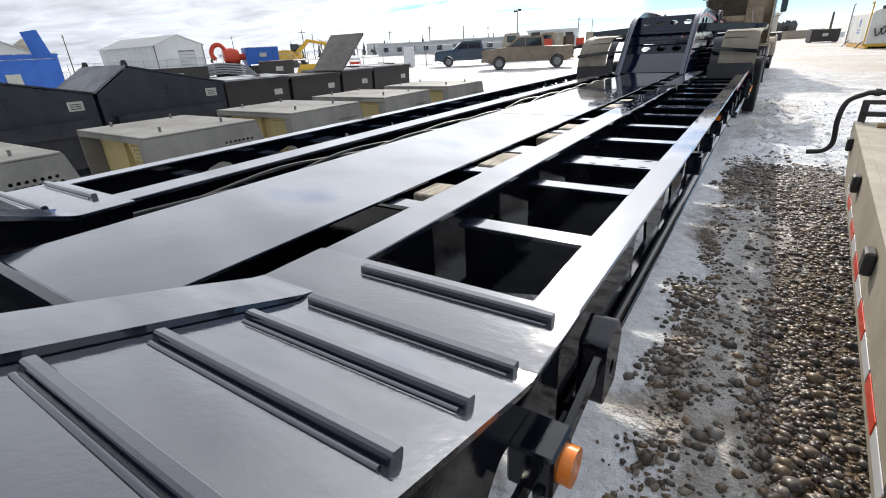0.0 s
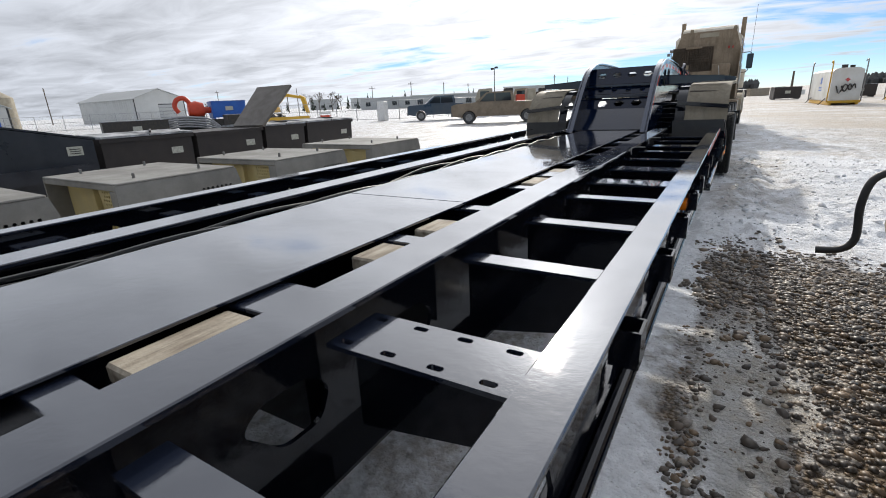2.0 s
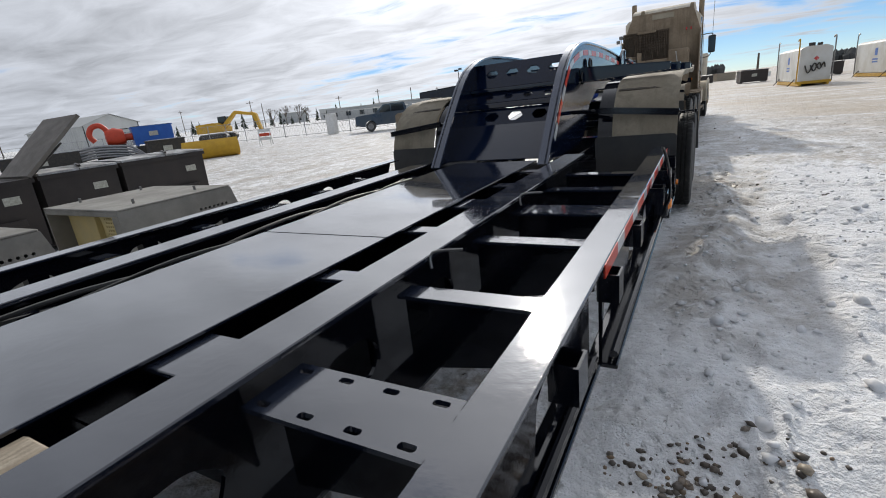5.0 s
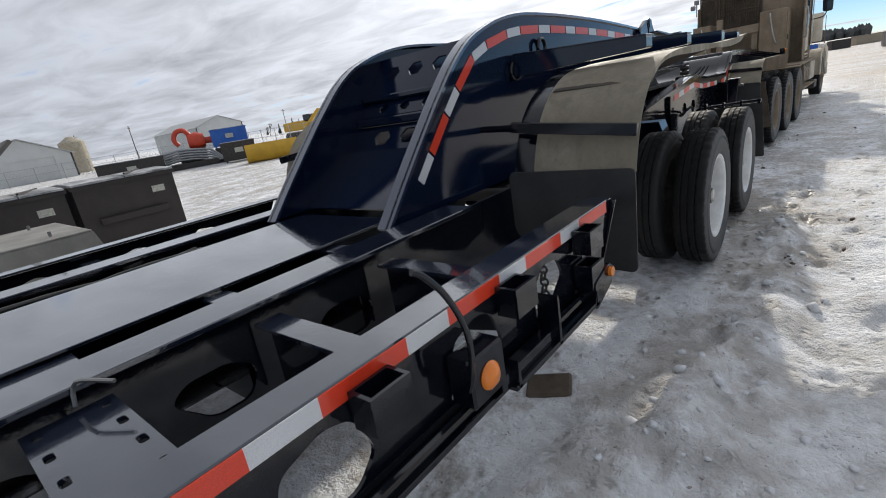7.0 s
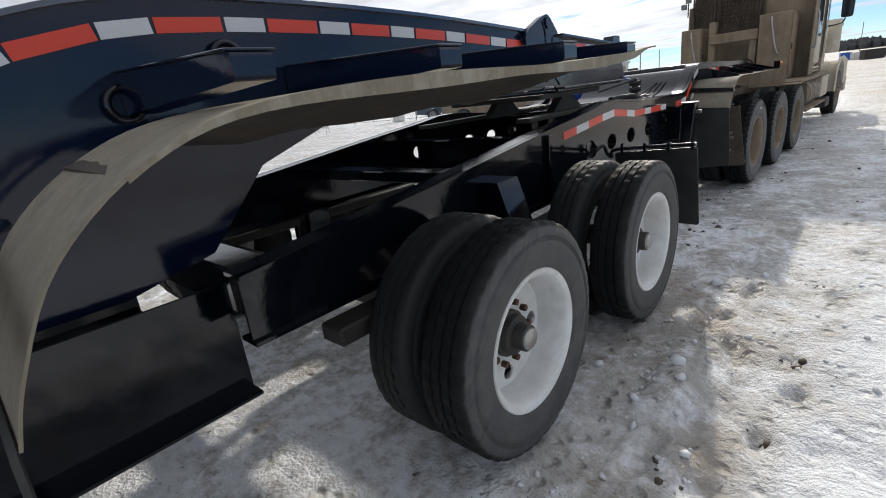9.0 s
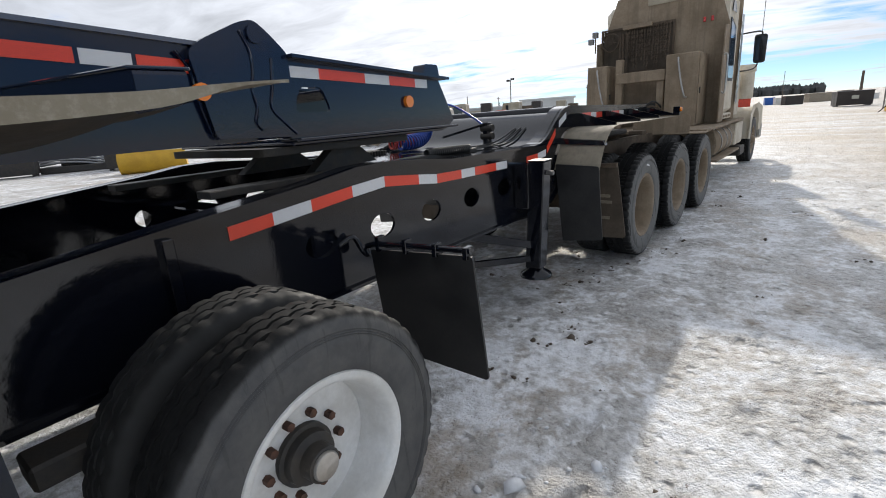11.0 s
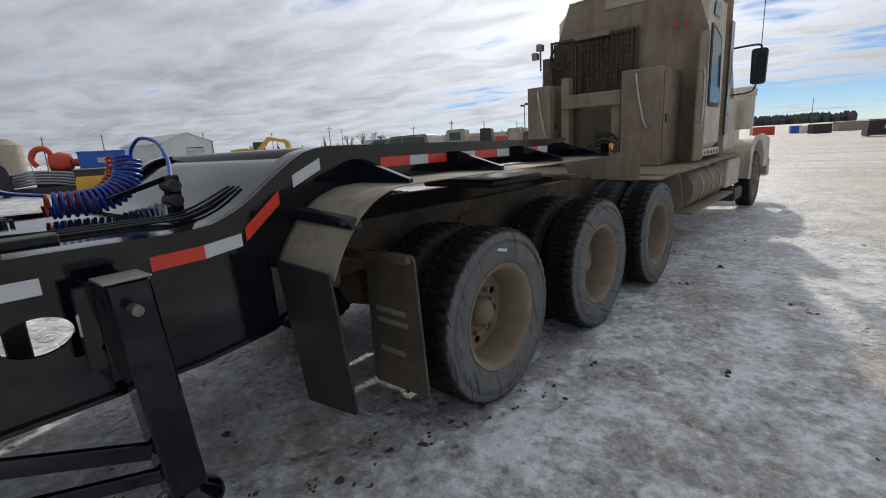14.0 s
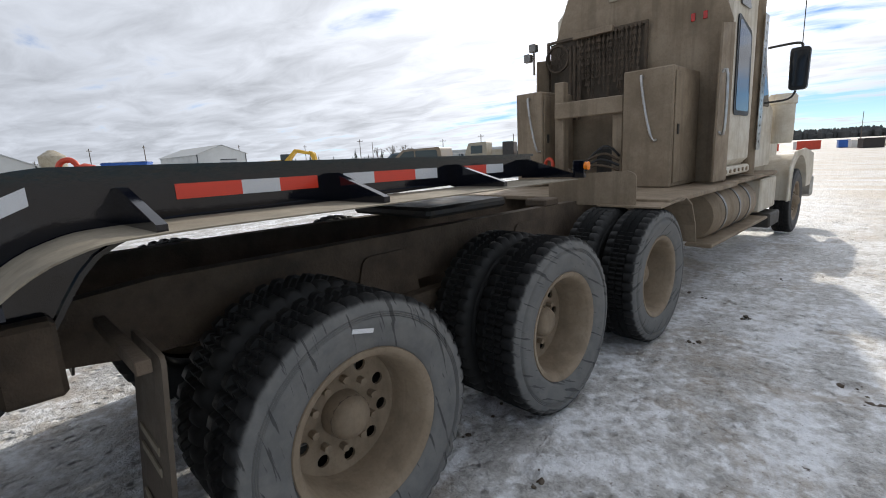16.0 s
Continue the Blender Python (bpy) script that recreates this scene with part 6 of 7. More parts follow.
pickup(heading(-19.8, 27.1, -22.5, 25.2), BLUECAR, "dark blue pickup parked by the fence")
pickup(heading(-11.8, 20.9, -14.6, 19.6), MUDCAR, "tan crew-cab pickup on the snowy yard")
pickup(heading(-22.0, 48.0, -26.0, 46.0), BLUECAR, "dark pickup parked far across the yard")


def cargo_truck(m, label, paint):
    v = thing("flat_truck", label, "truck", m)
    part("frame", box(-3.5, 3.2, -.5, .5, .75, .95, .02), IRON, v)
    part("cab", plate(rounded([(1.6, .9), (3.2, .9), (3.2, 1.6), (2.9, 2.4), (1.6, 2.45)], .10), [], 2.2, lambda u, w, q: (u, 1.1 - q, w)), paint, v, "", 40)
    part("window", box(1.9, 2.75, -1.11, -1.10, 1.65, 2.2, 0), GLASS, v), part("window", box(1.9, 2.75, 1.10, 1.11, 1.65, 2.2, 0), GLASS, v)
    part("bed", box(-3.6, 1.4, -1.15, 1.15, .95, 1.08, .02), IRON, v)
    for k, (x, h, mt) in enumerate(((-3.0, .9, MUD), (-2.0, 1.2, BEIGE), (-1.0, .7, ORANGE), (.1, 1.3, IRON), (.9, .8, BEIGE))):
        part("cargo_box", box(x - .4, x + .4, -.9, .9, 1.08, 1.08 + h, .04), mt, v)
    for x in (-2.9, -1.8, 2.4):
        for s in (1, -1):
            part("wheel", lathe([(.25, -.14), (.48, -.14), (.5, -.1), (.5, .1), (.48, .14), (.25, .14)], 24), RUBBER, v, "", 40).matrix_basis = pose(x, s * .95, .5, 0, 0, 90)
    return v


cargo_truck(heading(-17.0, 35.0, -20, 33.5), "flat-deck truck loaded with crates", BEIGE)
cargo_truck(heading(-16.3, 42.5, -19, 41.6), "flat-deck truck loaded with gear", TANPAINT)


# ==== bins, pump and loader bucket across the yard ====
def bin_box(m, w, d, hgt, mat, label):
    b = thing("waste_bin", label, "waste bin", m)
    part("body", plate([(-d / 2, .10), (d / 2, .10), (d / 2 + .12, hgt), (-d / 2 - .05, hgt)], [], w, lambda u, v, q: (u, -w / 2 + q, v)), mat, b)
    part("rim", box(-d / 2 - .08, d / 2 + .15, -w / 2 - .04, w / 2 + .04, hgt, hgt + .07, .01), mat, b)
    for y in (-w / 4, w / 4):
        part("lid", box(-d / 2 - .05, d / 2 + .15, y - w / 4 + .02, y + w / 4 - .02, hgt + .07, hgt + .10, .01), LID, b)
    part("sticker", box(d / 2 + .05, d / 2 + .13, -.25, .25, hgt * .5, hgt * .75, 0), STICKER, b)
    for y in (-w / 2 + .1, w / 2 - .2):
        part("skid", box(-d / 2, d / 2, y, y + .1, 0, .10, .01), mat, b)
    return b


bin_box(pose(-30.6, 14.4, .95, 0, 0, -25), 2.3, 1.6, 1.15, BLUE, "blue dumpster lifted on a stand")
thing("bin_stand", "dark steel stand under a blue dumpster", "stand", pose(-30.6, 14.4, 0, 0, 0, -25), bm=box(-.8, .8, -1.1, 1.1, 0, .95, .03), mat=IRON)
bin_box(pose(-27.5, 13.2, 0, 0, 0, -25), 2.0, 1.5, 1.15, IRON, "black waste bin on the snow")
bin_box(pose(-31.5, 8.2, 0, 0, 0, -20), 3.6, 1.6, 1.05, IRON, "long black bin on the snow")
for x, y, r in ((-25, -2.6, -5), (-29.5, -1.0, 8)):
    d = bin_box(pose(x, y, 0, 0, 0, r), 3.2, 2.0, 2.1 if x < -26 else 1.8, BLUE, "bright blue roll-off bin")
    if x > -26:
        part("raised_lid", plate([(1.3, 1.9), (2.0, 1.9), (1.7, 3.1), (1.1, 3.0)], [], .06, lambda u, v, q: (-.6 - q, u, v)), BLUE, d, "blue steel lid standing open")



def pump():
    p = thing("vacuum_pump", "orange-red pump skid with a stack of pale hoses", "pump")
    p.matrix_basis = pose(-31.5, 11.9, 0, 0, 0, -25)
    part("skid", box(-1.0, 1.0, -1.6, 1.6, .0, .35, .03), IRON, p)
    part("housing", lathe([(0, -.55), (.45, -.5), (.6, 0), (.45, .5), (0, .55)], 28, closed=False), ORANGE, p, "", 50).matrix_basis = pose(0, .55, 1.65, 0, 0, 90)
    part("swan_neck", pipe([(0, -.55, 1.5), (0, -.75, 1.9), (0, -.55, 2.35), (0, -.1, 2.45), (0, .2, 2.1), (0, .2, 1.7)], .16, 14), ORANGE, p, "", 60)
    part("outlet", rod((0, .9, 1.6), (0, 1.5, 1.6), .22, 18), ORANGE, p, "", 40), part("flange", rod((0, 1.0, 1.6), (0, 1.08, 1.6), .36, 18), ORANGE, p, "", 40)
    part("pedestal", box(-.4, .4, -.7, 1.0, .35, 1.2, .03), IRON, p)
    for k in range(9):
        z = .45 + .16 * (k % 5)
        part("hose", pipe([(.55 + .08 * (k // 5), -1.6 - .3 * (k % 2), z), (.6, -.6, z + .12), (.65, .4, z + .05), (.6, 1.3, z - .15), (.7, 2.0, .25)], .07, 8), GALV, p, "pale ribbed hose", 60)
    return p


pump()
bk = thing("loader_bucket", "yellow loader bucket lying on the snow", "loader bucket", pose(-22.2, 12.4, 0, 0, 0, -28))
part("shell", strip(curve2([(-.5, .95), (-.75, .6), (-.6, .15), (-.2, .02), (.7, .0)], 6), -1.4, 1.4, .04), YELLOW, bk, "", 40)
bk.children[0].rotation_euler = (0, 0, radians(90))
for x in (-1.4, 1.36):
    q = part("side_plate", plate([(-.5, .95), (-.75, .6), (-.6, .15), (-.2, .02), (.7, .0), (.5, .5)], [], .04, lambda u, v, w: (x + w, u, v)), YELLOW, bk)
    q.rotation_euler = (0, 0, radians(90))
for x in (-.9, -.3, .3, .9):
    q = part("rib", plate([(-.52, .97), (-.80, .6), (-.66, .12), (-.70, .6)], [], .05, lambda u, v, w: (x + w, u, v)), YELLOW, bk)
    q.rotation_euler = (0, 0, radians(90))


def excavator():
    e = thing("excavator", "yellow excavator with its boom lowered", "excavator", pose(-53, 36, 0, 0, 0, 20))
    part("tracks", plate(rounded([(-1.8, 0), (1.8, 0), (2.1, .45), (1.7, .9), (-1.7, .9), (-2.1, .45)], .3), [], .6, lambda u, v, q: (u, 1.3 - q, v)), IRON, e), part("tracks", plate(rounded([(-1.8, 0), (1.8, 0), (2.1, .45), (1.7, .9), (-1.7, .9), (-2.1, .45)], .3), [], .6, lambda u, v, q: (u, -.7 - q, v)), IRON, e)
    part("house", plate(rounded([(-2.2, 1.0), (1.4, 1.0), (1.4, 1.7), (.3, 2.2), (-2.2, 2.1)], .15), [], 2.2, lambda u, v, q: (u, 1.1 - q, v)), YELLOW, e)
    part("cab", box(.2, 1.4, .1, 1.1, 1.7, 2.9, .1), GLASS, e)
    part("boom", plate(rounded([(1.0, 1.7), (3.2, 3.4), (5.6, 2.9), (5.6, 2.6), (3.2, 3.0), (1.2, 1.2)], .1), [], .5, lambda u, v, q: (u, -.1 - q, v)), YELLOW, e)
    part("stick", plate(rounded([(5.3, 3.1), (6.0, 2.8), (6.4, .8), (6.1, .7)], .08), [], .4, lambda u, v, q: (u, -.15 - q, v)), YELLOW, e)
    return e


excavator()


# ==== buildings ====
def shed(name, label, x0, x1, y0, y1, eave, apex, door, mat=None):
    """Gabled metal building with its ridge along x; the gable with the door faces +x."""
    b = thing(name, label, "building", pose(x1, (y0 + y1) / 2, 0))
    w, L, wall = (y1 - y0) / 2, x1 - x0, mat or WALLW
    gable = [(-w, 0), (w, 0), (w, eave), (0, apex), (-w, eave)]
    d0, d1, dh = door
    part("gable_wall", plate(gable, [[(d0, .05), (d1, .05), (d1, dh), (d0, dh)]], .2, side(0)), wall, b), part("gable_wall", plate(gable, [], .2, side(-L + .2)), wall, b)
    part("side_wall", box(-L, -.2, -w, -w + .2, 0, eave, .01), wall, b), part("side_wall", box(-L, -.2, w - .2, w, 0, eave, .01), wall, b)
    for s in (1, -1):
        part("roof", plate([(0, apex + .02), (s * (w + .4), eave - .4 * (apex - eave) / w + .02), (s * (w + .4), eave - .4 * (apex - eave) / w + .14), (0, apex + .14)], [], L + .6, lambda u, v, q: (.3 - q, u, v)), ROOF, b)
    dr = part("door", box(-.16, -.08, d0, d1, .05, dh, .01), DARK if dh > 3.0 else WALLW, b, "roll-up door")
    for k in range(5):
        part("door_slat", box(-.08, -.06, d0 + .05, d1 - .05, .15 + (dh - .3) * k / 5, .10 + (dh - .3) * (k + 1) / 5, .01), ROOF if dh > 3 else WALLW, dr)
    for y in (-w, w):
        part("corner_trim", box(.002, .05, y - .1, y + .1, 0, eave, .01), DARK, b)
    n = int(L / .9)
    for k in range(0, n):
        part("wall_rib", box(-.9 * k - .95, -.9 * k - .88, -w - .04, -w - .001, 0, eave - .05, 0), wall, b)
    return b


shed("storage_shed", "white gabled metal storage shed with a grey door", -128, -104, 44.7, 55.2, 4.7, 6.6, (-.5, 3.2, 3.6))
shed("garage", "white gabled garage with pale roll-up doors", -92, -74, 5.2, 15.0, 3.0, 5.3, (-1.6, 3.0, 2.8))
for k, (az, d, w, h, mt) in enumerate(((-36, 150, 26, 3.2, ROOF), (-28, 120, 30, 3.0, ROOF), (-21.5, 95, 9, 3.4, WALLW), (-45, 260, 14, 5, ROOF), (-41, 230, 8, 4.5, WALLW))):
    x, y = 1.7 + d * math.sin(radians(az)), -7 + d * math.cos(radians(az))
    b = thing("low_building", "low flat-roofed building across the road", "building", pose(x, y, 0, 0, 0, -az))
    part("wall", box(-w / 2, w / 2, 0, 8, 0, h, .02), mt, b), part("roof", box(-w / 2 - .3, w / 2 + .3, -.3, 8.3, h, h + .25, .02), WALLW, b)
    for j in range(int(w / 4)):
        part("window", box(-w / 2 + 1.5 + 4 * j, -w / 2 + 2.9 + 4 * j, -.05, .02, 1.0, 2.2, 0), GLASS, b)
silo = thing("storage_tank", "cream upright storage tank", "tank", pose(-88, 18.6, 0))
part("shell", lathe([(0, 0), (1.7, .0), (1.7, 4.6), (.4, 5.5), (0, 5.5)], 28, closed=False), BEIGE, silo, "", 40).matrix_basis = pose(0, 0, 0, 0, -90, 0)


def skid_tank(m, label):
    t = thing("skid_tank", label, "tank", m, "white skid tanks")
    part("shell", plate(rounded([(0, .25), (1.75, .25), (1.75, 2.35), (1.4, 2.5), (.3, 2.5), (0, 2.35)], .12), [], 7.5, lambda u, v, q: (u, q, v)), TANKW, t, "", 40)
    for x in (.05, 1.55):
        part("skid_runner", box(x, x + .15, -.15, 7.7, 0, .25, .02), YELLOW, t)
    part("skid_end", box(-.05, 1.8, -.15, .05, .12, .3, .02), YELLOW, t)
    for x in (-.08, 1.83):
        part("hand_rail", pipe([(x, .0, .2), (x, -.02, 2.6), (x, .15, 3.0), (x, .5, 2.9)], .04, 8), YELLOW if x < 0 else STEEL, t, "", 60)
    part("hand_rail", pipe([(-.08, 7.2, .2), (-.08, 7.3, 2.9), (-.08, 6.9, 3.1)], .04, 8), STEEL, t, "", 60)
    part("hatch", rod((.7, .6, 2.5), (.7, .6, 2.72), .18, 14), IRON, t, "", 40), part("hatch", rod((1.2, .9, 2.5), (1.2, .9, 2.68), .15, 14), IRON, t, "", 40)
    for k in range(3):
        part("hose", pipe([(.3 + .3 * k, -.06, 1.3), (.5 + .3 * k, -.1, .8 + .1 * k), (.8 + .25 * k, -.1, 1.4), (1.0 + .2 * k, -.06, 1.1)], .04, 6), IRON, t, "black hanging hose", 60)
    part("placard", plate([(.9, 1.55), (1.05, 1.7), (.9, 1.85), (.75, 1.7)], [], .01, lambda u, v, q: (u, -.005 - q, v)), REDLENS, t)
    part("emblem", box(-.008, -.002, 3.2, 3.7, 1.45, 1.95, 0), BLUE, t)
    for k in range(2):
        part("lettering_bar", box(-.008, -.002, 3.0, 4.0, 1.15 - .18 * k, 1.25 - .18 * k, 0), BLUE, t)
    part("side_step", bar((-.35, 1.2, .0), (0, 1.0, .45), .1, .04), IRON, t), part("side_step", bar((-.35, 6.6, .0), (0, 6.4, .45), .1, .04), IRON, t)
    return t


tk1 = skid_tank(pose(7.2, 36.4, 0, 0, 0, 3), "white skid tank with yellow runners and hoses")
for x, y, r in ((12.6, 38.5, 4), (15.2, 36.8, 2)):
    copy_thing(tk1, pose(x, y, 0, 0, 0, r))
bin_box(pose(6.2, 61, 0, 0, 0, -80), 2.6, 1.8, 1.25, BROWN, "dark bin standing on the snow")
bin_box(pose(12.5, 60, 0, 0, 0, -85), 2.6, 1.8, 1.2, BROWN, "dark bin standing on the snow")
for k, (x, y, w, h, mt) in enumerate(((-6.5, 92, 1.2, 1.0, WHITE), (-5.0, 88, 2.6, 1.1, ORANGE), (-1.6, 92, 1.2, 1.0, BLUE), (-.2, 90, 1.3, .9, TANKW), (1.4, 84, 2.2, 1.1, BROWN), (4.4, 95, 3.5, 1.2, WOOD), (7.5, 98, 1.6, 1.3, BROWN), (-8.6, 84, 1.2, .9, ORANGE), (9.6, 92, 3.2, .7, WHITE), (14, 96, 3.0, .9, TANKW), (-11, 96, 3.0, 1.6, TANKW), (11.8, 80, 2.0, .8, WOOD))):
    c = thing("crate", "crate or bin stored far across the yard", "crate", pose(x, y, 0, 0, 0, 7 * k))
    part("body", box(-w / 2, w / 2, -.6, .6, 0, h, .03), mt, c), part("lid", box(-w / 2 - .04, w / 2 + .04, -.64, .64, h, h + .06, .01), mt, c)


# ==== fence, poles, lamp ====
def fence(a, b, n):
    f = thing("chain_fence", "galvanised wire fence along the yard", "fence")
    a, b = Vector((*a, 0)), Vector((*b, 0))
    for k in range(n + 1):
        p = a.lerp(b, k / n)
        part("post", rod(p, p + Vector((0, 0, 1.8)), .035, 8), GALV, f)
    for z in (.15, 1.0, 1.75):
        part("rail", rod(a + Vector((0, 0, z)), b + Vector((0, 0, z)), .02, 6), GALV, f)
    d, L = (b - a).normalized(), (b - a).length
    w = bmesh.new()
    for k in range(int(L / .30)):
        for s in (1, -1):
            p = a + d * (.30 * k)
            q = p + d * (.9 * s)
            vs = [w.verts.new(p + Vector((0, 0, .1))), w.verts.new(p + d * .014 + Vector((0, 0, .1))), w.verts.new(q + d * .014 + Vector((0, 0, 1.75))), w.verts.new(q + Vector((0, 0, 1.75)))]
            w.faces.new(vs)
    tagged(part("mesh_wire", w, GALV, f), kind="stuff")


fence((-62, 24), (-24.5, 27.5), 16)
fence((-24.5, 27.5), (-20.0, 46), 9)
fence((-62, 24), (-68, 2), 9)


def pole(az, d, h, arms=True):
    x, y = 1.7 + d * math.sin(radians(az)), -7 + d * math.cos(radians(az))
    p = thing("utility_pole", "grey wooden utility pole", "pole", pose(x, y, 0, 0, 0, az * 3), "utility poles")
    part("shaft", rod((0, 0, -.2), (0, 0, h), .16, 8, r2=.11), POLE, p)
    if arms:
        part("cross_arm", box(-1.1, 1.1, -.06, .06, h - .75, h - .6, .01), POLE, p)
        for s in (-1, -.4, .4, 1):
            part("insulator", rod((s, 0, h - .6), (s, 0, h - .4), .05, 6), TANKW, p)


for az, d, h, arms in ((-49.0, 175, 9.0, True), (-47.9, 190, 8.5, False), (-56, 230, 10, True), (-39.5, 170, 7.5, True), (-35, 160, 8, True), (-70.5, 170, 9.5, True), (-31.2, 150, 7, False), (-75, 170, 9, True), (-62.2, 190, 9.5, True), (-28.3, 200, 8, True), (-18.5, 160, 8, True), (-1.5, 300, 12, False), (-83, 150, 9, True), (-17, 210, 9, False), (4.2, 75, 3.2, False)):
    pole(az, d, h, arms)
lp = thing("lamp_post", "tall steel lamp post with two floodlights", "street lamp", pose(-41.0, 83.0, 0))
part("shaft", rod((0, 0, 0), (0, 0, 7.4), .10, 10, r2=.07), IRON, lp)
part("floodlight", box(-.75, -.15, -.2, .2, 7.1, 7.45, .05), IRON, lp), part("floodlight", box(.1, .75, -.2, .2, 7.3, 7.65, .05), IRON, lp)
sg = thing("barricade", "orange and white folding barricade", "barricade", pose(-25.8, 19.5, 0, 0, 0, 30))
for k in range(3):
    part("board", box(-.45, .45, -.02, .02, .35 + .28 * k, .55 + .28 * k, .004), ORANGE if k % 2 else WHITE, sg)
for x in (-.4, .4):
    part("leg", bar((x, -.25, 0), (x, 0, 1.1), .05, .03), WHITE, sg), part("leg", bar((x, .25, 0), (x, 0, 1.1), .05, .03), WHITE, sg)
cb = thing("utility_cabinet", "white utility cabinet by the fence", "cabinet", pose(-26.0, 27.0, 0), bm=box(-.4, .4, -.3, .3, 0, 1.7, .03), mat=WHITE)


# ==== trees ====
def bare_tree(x, y, h, seed):
    rng = random.Random(seed)
    t = thing("bare_tree", "leafless winter tree with fine grey twigs", "tree", pose(x, y, 0), "bare trees")
    limbs, twigs = bmesh.new(), bmesh.new()

    def grow(p, d, L, r, n):
        q = p + d * L
        b = limbs if n < 3 else twigs
        rod(p, q, r, 6 if n < 3 else 3, b, r * .65)
        if n >= 5:
            return
        for _ in range(3 if n < 4 else 4):
            e = (d + Vector((rng.uniform(-1, 1), rng.uniform(-1, 1), rng.uniform(-.15, .7))) * .62).normalized()
            grow(p.lerp(q, rng.uniform(.55, 1.0)), e, L * rng.uniform(.58, .78), max(r * .58, .018), n + 1)
    grow(Vector((0, 0, -.1)), Vector((0, 0, 1)), h * .30, h * .022, 0)
    part("trunk", limbs, BARK, t), part("crown", twigs, BARK, t, "haze of fine bare twigs")


for k, (az, d, h) in enumerate(((-47.0, 175, 8.5), (-45.6, 180, 9.0), (-44.2, 178, 9.2), (-43.2, 185, 8.0), (-57.5, 170, 5.5), (-78, 105, 6.5), (-76.6, 110, 6.0))):
    bare_tree(1.7 + d * math.sin(radians(az)), -7 + d * math.cos(radians(az)), h, k)


def spruce(x, y, h, seed):
    rng = random.Random(seed)
    t = thing("spruce_tree", "dark green spruce tree", "tree", pose(x, y, 0), "spruce trees")
    part("trunk", rod((0, 0, -.1), (0, 0, h * .97), h * .02, 6, r2=.01), BARK, t)
    b = bmesh.new()
    for k in range(140):
        z = h * (.08 + .9 * (k / 140))
        r = (h - z) * .24 * rng.uniform(.6, 1.2) + .05
        a = rng.uniform(0, 6.283)
        p, q = Vector((0, 0, z)), Vector((r * math.cos(a), r * math.sin(a), z - r * .35))
        w = Vector((-math.sin(a), math.cos(a), 0)) * r * .30
        up = Vector((0, 0, .10 * r + .04))
        vs = [b.verts.new(v) for v in (p + up, q + w * .3, q - w * .3, p.lerp(q, .6) + w, p.lerp(q, .6) - w, p.lerp(q, .6) + up * 2)]
        for f in ((0, 3, 5), (0, 5, 4), (3, 1, 5), (1, 2, 5), (2, 4, 5)):
            b.faces.new([vs[i] for i in f])
    part("crown", b, SPRUCE, t)


rng = random.Random(8)
for k in range(30):
    az, d = -58 + 34 * k / 29 + rng.uniform(-.5, .5), rng.uniform(190, 260)
    spruce(1.7 + d * math.sin(radians(az)), -7 + d * math.cos(radians(az)), rng.uniform(3.0, 7.0), k)


# ==== far woods and rises ====
def woods():
    r2 = random.Random(3)
    b = bmesh.new()
    for k in range(900):
        az = radians(r2.choice((r2.uniform(-9, 1.5), r2.uniform(8, 16), r2.uniform(-9, -1))))
        d = r2.uniform(620, 700)
        x, y, h, w = d * math.sin(az), d * math.cos(az), r2.uniform(6, 11), r2.uniform(2, 4)
        rod((x, y, -1), (x, y, h * .6), w * .7, 6, b, w), rod((x, y, h * .6), (x, y, h), w, 6, b, .2)
    tagged(new("far_woods", mesh("far_woods", b, FARWOOD)), "dark line of woods on the horizon", "woods", kind="stuff")


FARWOOD = surface("far_woods", (0.07, 0.075, 0.075), (0.10, 0.10, 0.10), 0.1, (0.9, 1.0))
woods()


# ==== gravel ====
def scatter(name, label, x, y, size, mat, seed, sink=.22, flat=(.45, .8), rough=.28):
    """Uneven lumps lying on the ground, one mesh."""
    r2 = np.random.RandomState(seed)
    ico = bmesh.new()
    bmesh.ops.create_icosphere(ico, subdivisions=1, radius=1)
    base, tri = np.array([v.co[:] for v in ico.verts]), np.array([[v.index for v in f.verts] for f in ico.faces])
    ico.free()
    n = len(x)
    j = 1 + rough * r2.normal(0, 1, (n, len(base), 1)).clip(-1.5, 1.5)
    sc = size[:, None, None] * np.stack([r2.uniform(.7, 1.3, n), r2.uniform(.7, 1.3, n), r2.uniform(*flat, n)], -1)[:, None, :]
    a = r2.uniform(0, 6.28, n)
    P = base[None] * j * sc
    X = P[..., 0] * np.cos(a)[:, None] - P[..., 1] * np.sin(a)[:, None] + x[:, None]
    Y = P[..., 0] * np.sin(a)[:, None] + P[..., 1] * np.cos(a)[:, None] + y[:, None]
    Z = P[..., 2] + (height(x, y) + size * sink)[:, None]
    co = np.stack([X, Y, Z], -1).reshape(-1, 3)
    f = (tri[None] + (np.arange(n) * len(base))[:, None, None]).reshape(-1, 3)
    me = bpy.data.meshes.new(name)
    me.from_pydata(co.tolist(), [], f.tolist())
    me.materials.append(mat)
    me.shade_smooth()
    tagged(new(name, me), label, name.replace("_", " "), kind="stuff")


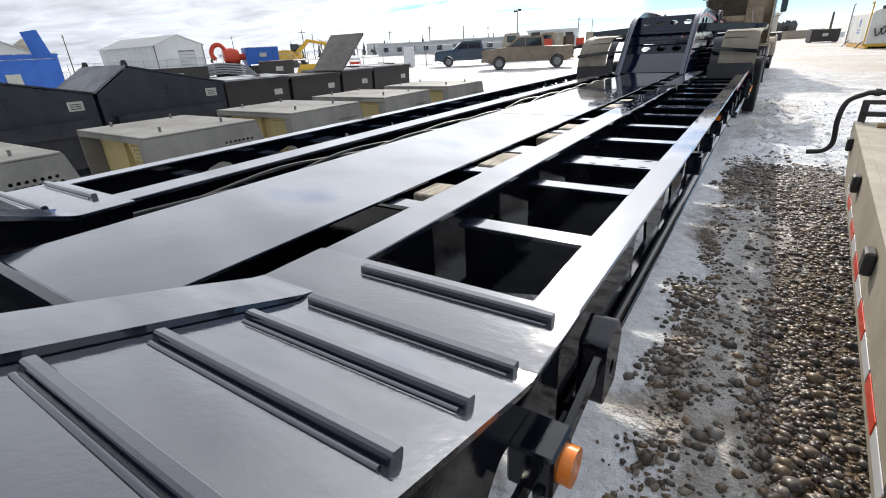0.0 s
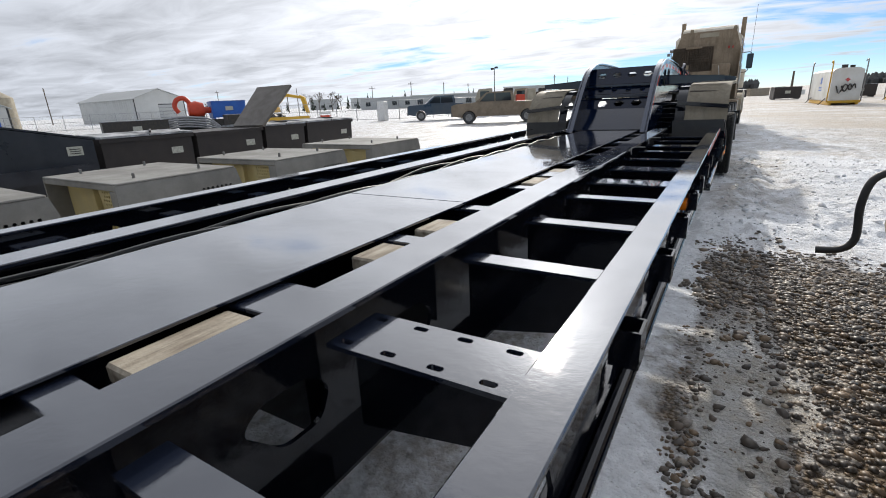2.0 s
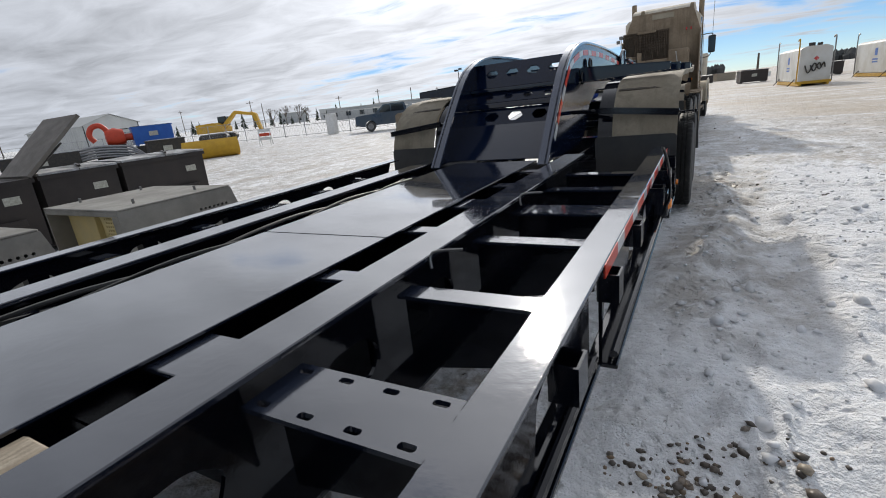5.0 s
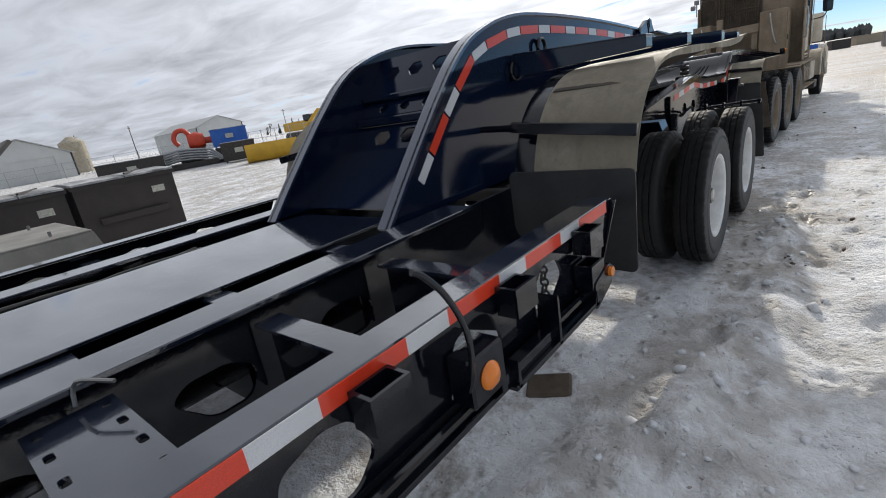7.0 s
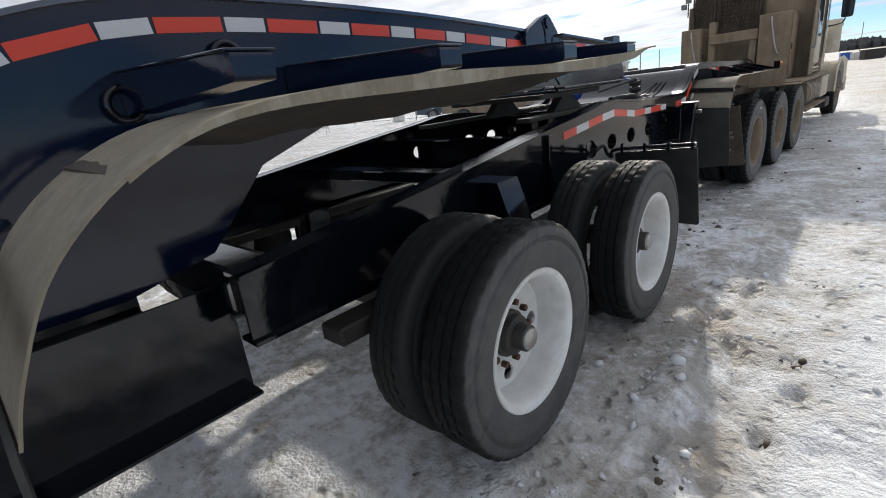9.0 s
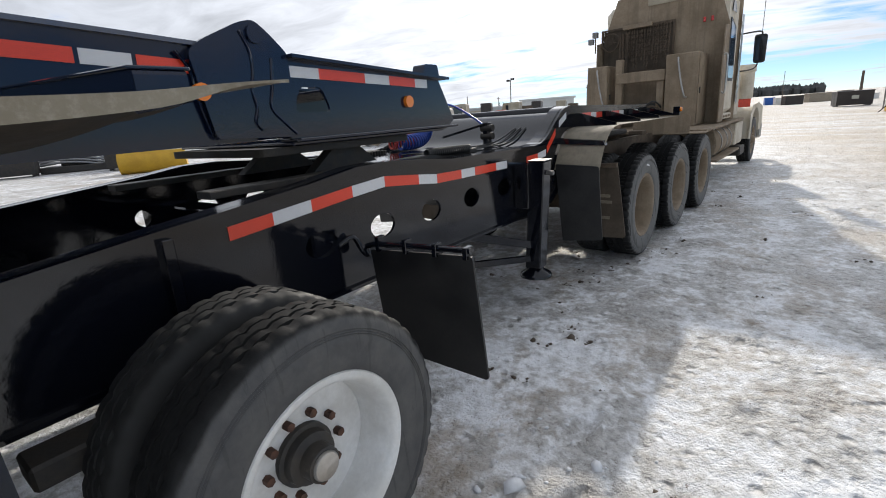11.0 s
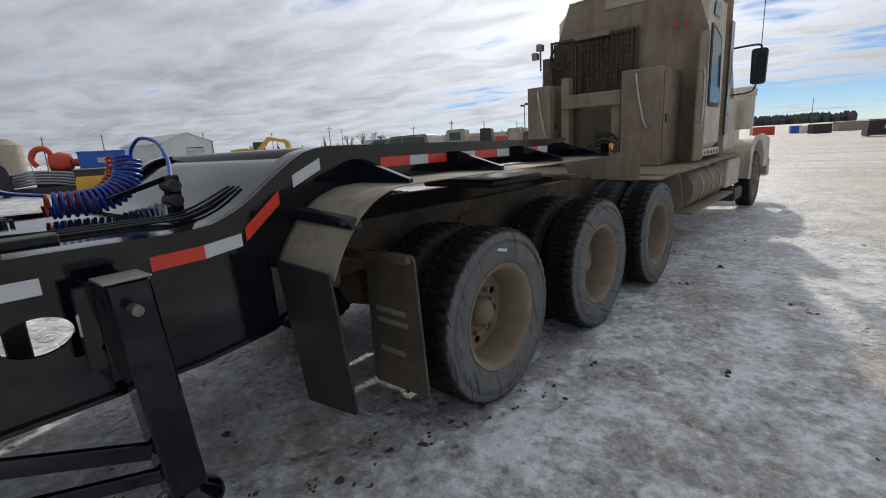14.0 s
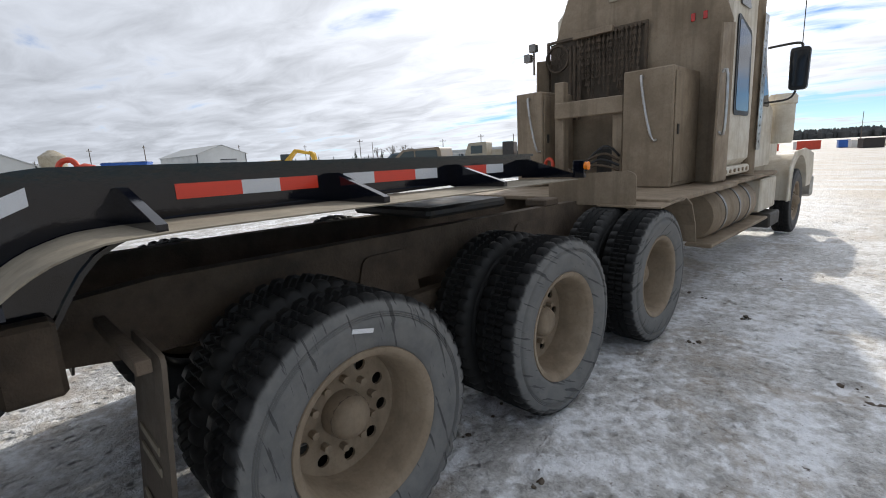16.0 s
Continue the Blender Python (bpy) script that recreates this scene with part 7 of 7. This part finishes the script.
def pebbles():
    r2 = np.random.RandomState(4)
    n = 84000
    x, y = r2.uniform(1.3, 4.0, n), r2.uniform(-10.6, -2.5, n)
    e = .55 * (fractal(x, y, .9, 71) - .5)
    keep = (1 - step(y + 2 * e + 1.2 * (fractal(x, y, 3.0, 83) - .5), -3.9, -2.8)) * step(x + e + .35 * (fractal(x, y, 4.0, 87) - .5), 1.46, 1.74) * (1 - .88 * np.exp(-((x + .25 * e - 1.86) / .17) ** 4) * (1 - step(y, -5.6, -4.2))) * (.3 + .75 * step(fractal(x * 1.6, y * .4, 1.0, 77), .33, .50))
    ok = r2.uniform(0, 1, n) < keep
    x, y = x[ok], y[ok]
    size = np.exp(r2.normal(math.log(.0105), .5, len(x))).clip(.004, .034)
    s = Mat("wet_gravel")
    rnd = s.rand(True)
    rp = s.n("ShaderNodeValToRGB")
    s.link(rnd, rp.inputs[0])
    el = rp.color_ramp.elements
    el[0].color, el[1].color = (.045, .034, .026, 1), (.46, .38, .28, 1)
    for p, c in ((.28, (.085, .068, .052, 1)), (.48, (.14, .12, .105, 1)), (.64, (.17, .12, .078, 1)), (.80, (.29, .20, .12, 1)), (.92, (.25, .23, .21, 1))):
        k = el.new(p)
        k.color = c
    s.set(Base_Color=s.mix(s.ramp(s.noise(90, 3), .3, .7, 0, .4), rp.outputs[0], (.05, .04, .03)), Roughness=.42)
    s.bump(s.noise(160, 3), .3, .002)
    scatter("gravel", "loose wet brown gravel stones", x, y, size, s.m, 5, .15, (.4, .75), .20)
    # crumbs of broken snow along the ridge and on the bank
    n = 2600
    x, y = r2.uniform(1.6, 4.6, n), r2.uniform(-3.2, 4.5, n)
    ok = r2.uniform(0, 1, n) < .10 + .5 * np.exp(-((x - 2.0) / .25) ** 2) + .3 * bank(x, y)
    x, y = x[ok], y[ok]
    scatter("snow_crumbs", "crumbs of broken crusted snow", x, y, np.exp(r2.normal(math.log(.011), .55, len(x))).clip(.004, .05),
            surface("crusted_snow", (.80, .81, .84), (.62, .62, .62), 9, (.6, .8), bump=.5, dist=.004), 6, .3)
    # dark clods of earth lying in the thawed pits
    xs, ys = [], []
    for mx, my, a, L, W, d in MARKS[86:]:
        if r2.uniform() < (.7 if mx < 1.7 else .28):
            for k in range(r2.randint(2, 7)):
                xs.append(mx + r2.normal(0, L * .7)), ys.append(my + r2.normal(0, L * .7))
    x, y = np.array(xs), np.array(ys)
    scatter("earth_clods", "dark clods of frozen earth on the ice", x, y, np.exp(r2.normal(math.log(.012), .4, len(x))).clip(.005, .028), CRUST, 7, .0)


pebbles()


def timber_block():
    b = thing("timber_block", "short brown timber block half sunk in snow", "timber", pose(1.27, -.34, -.085, 3, -4, 24), bm=box(-.115, .115, -.09, .09, 0, .10, .012), mat=CRUST)
    return b


timber_block()
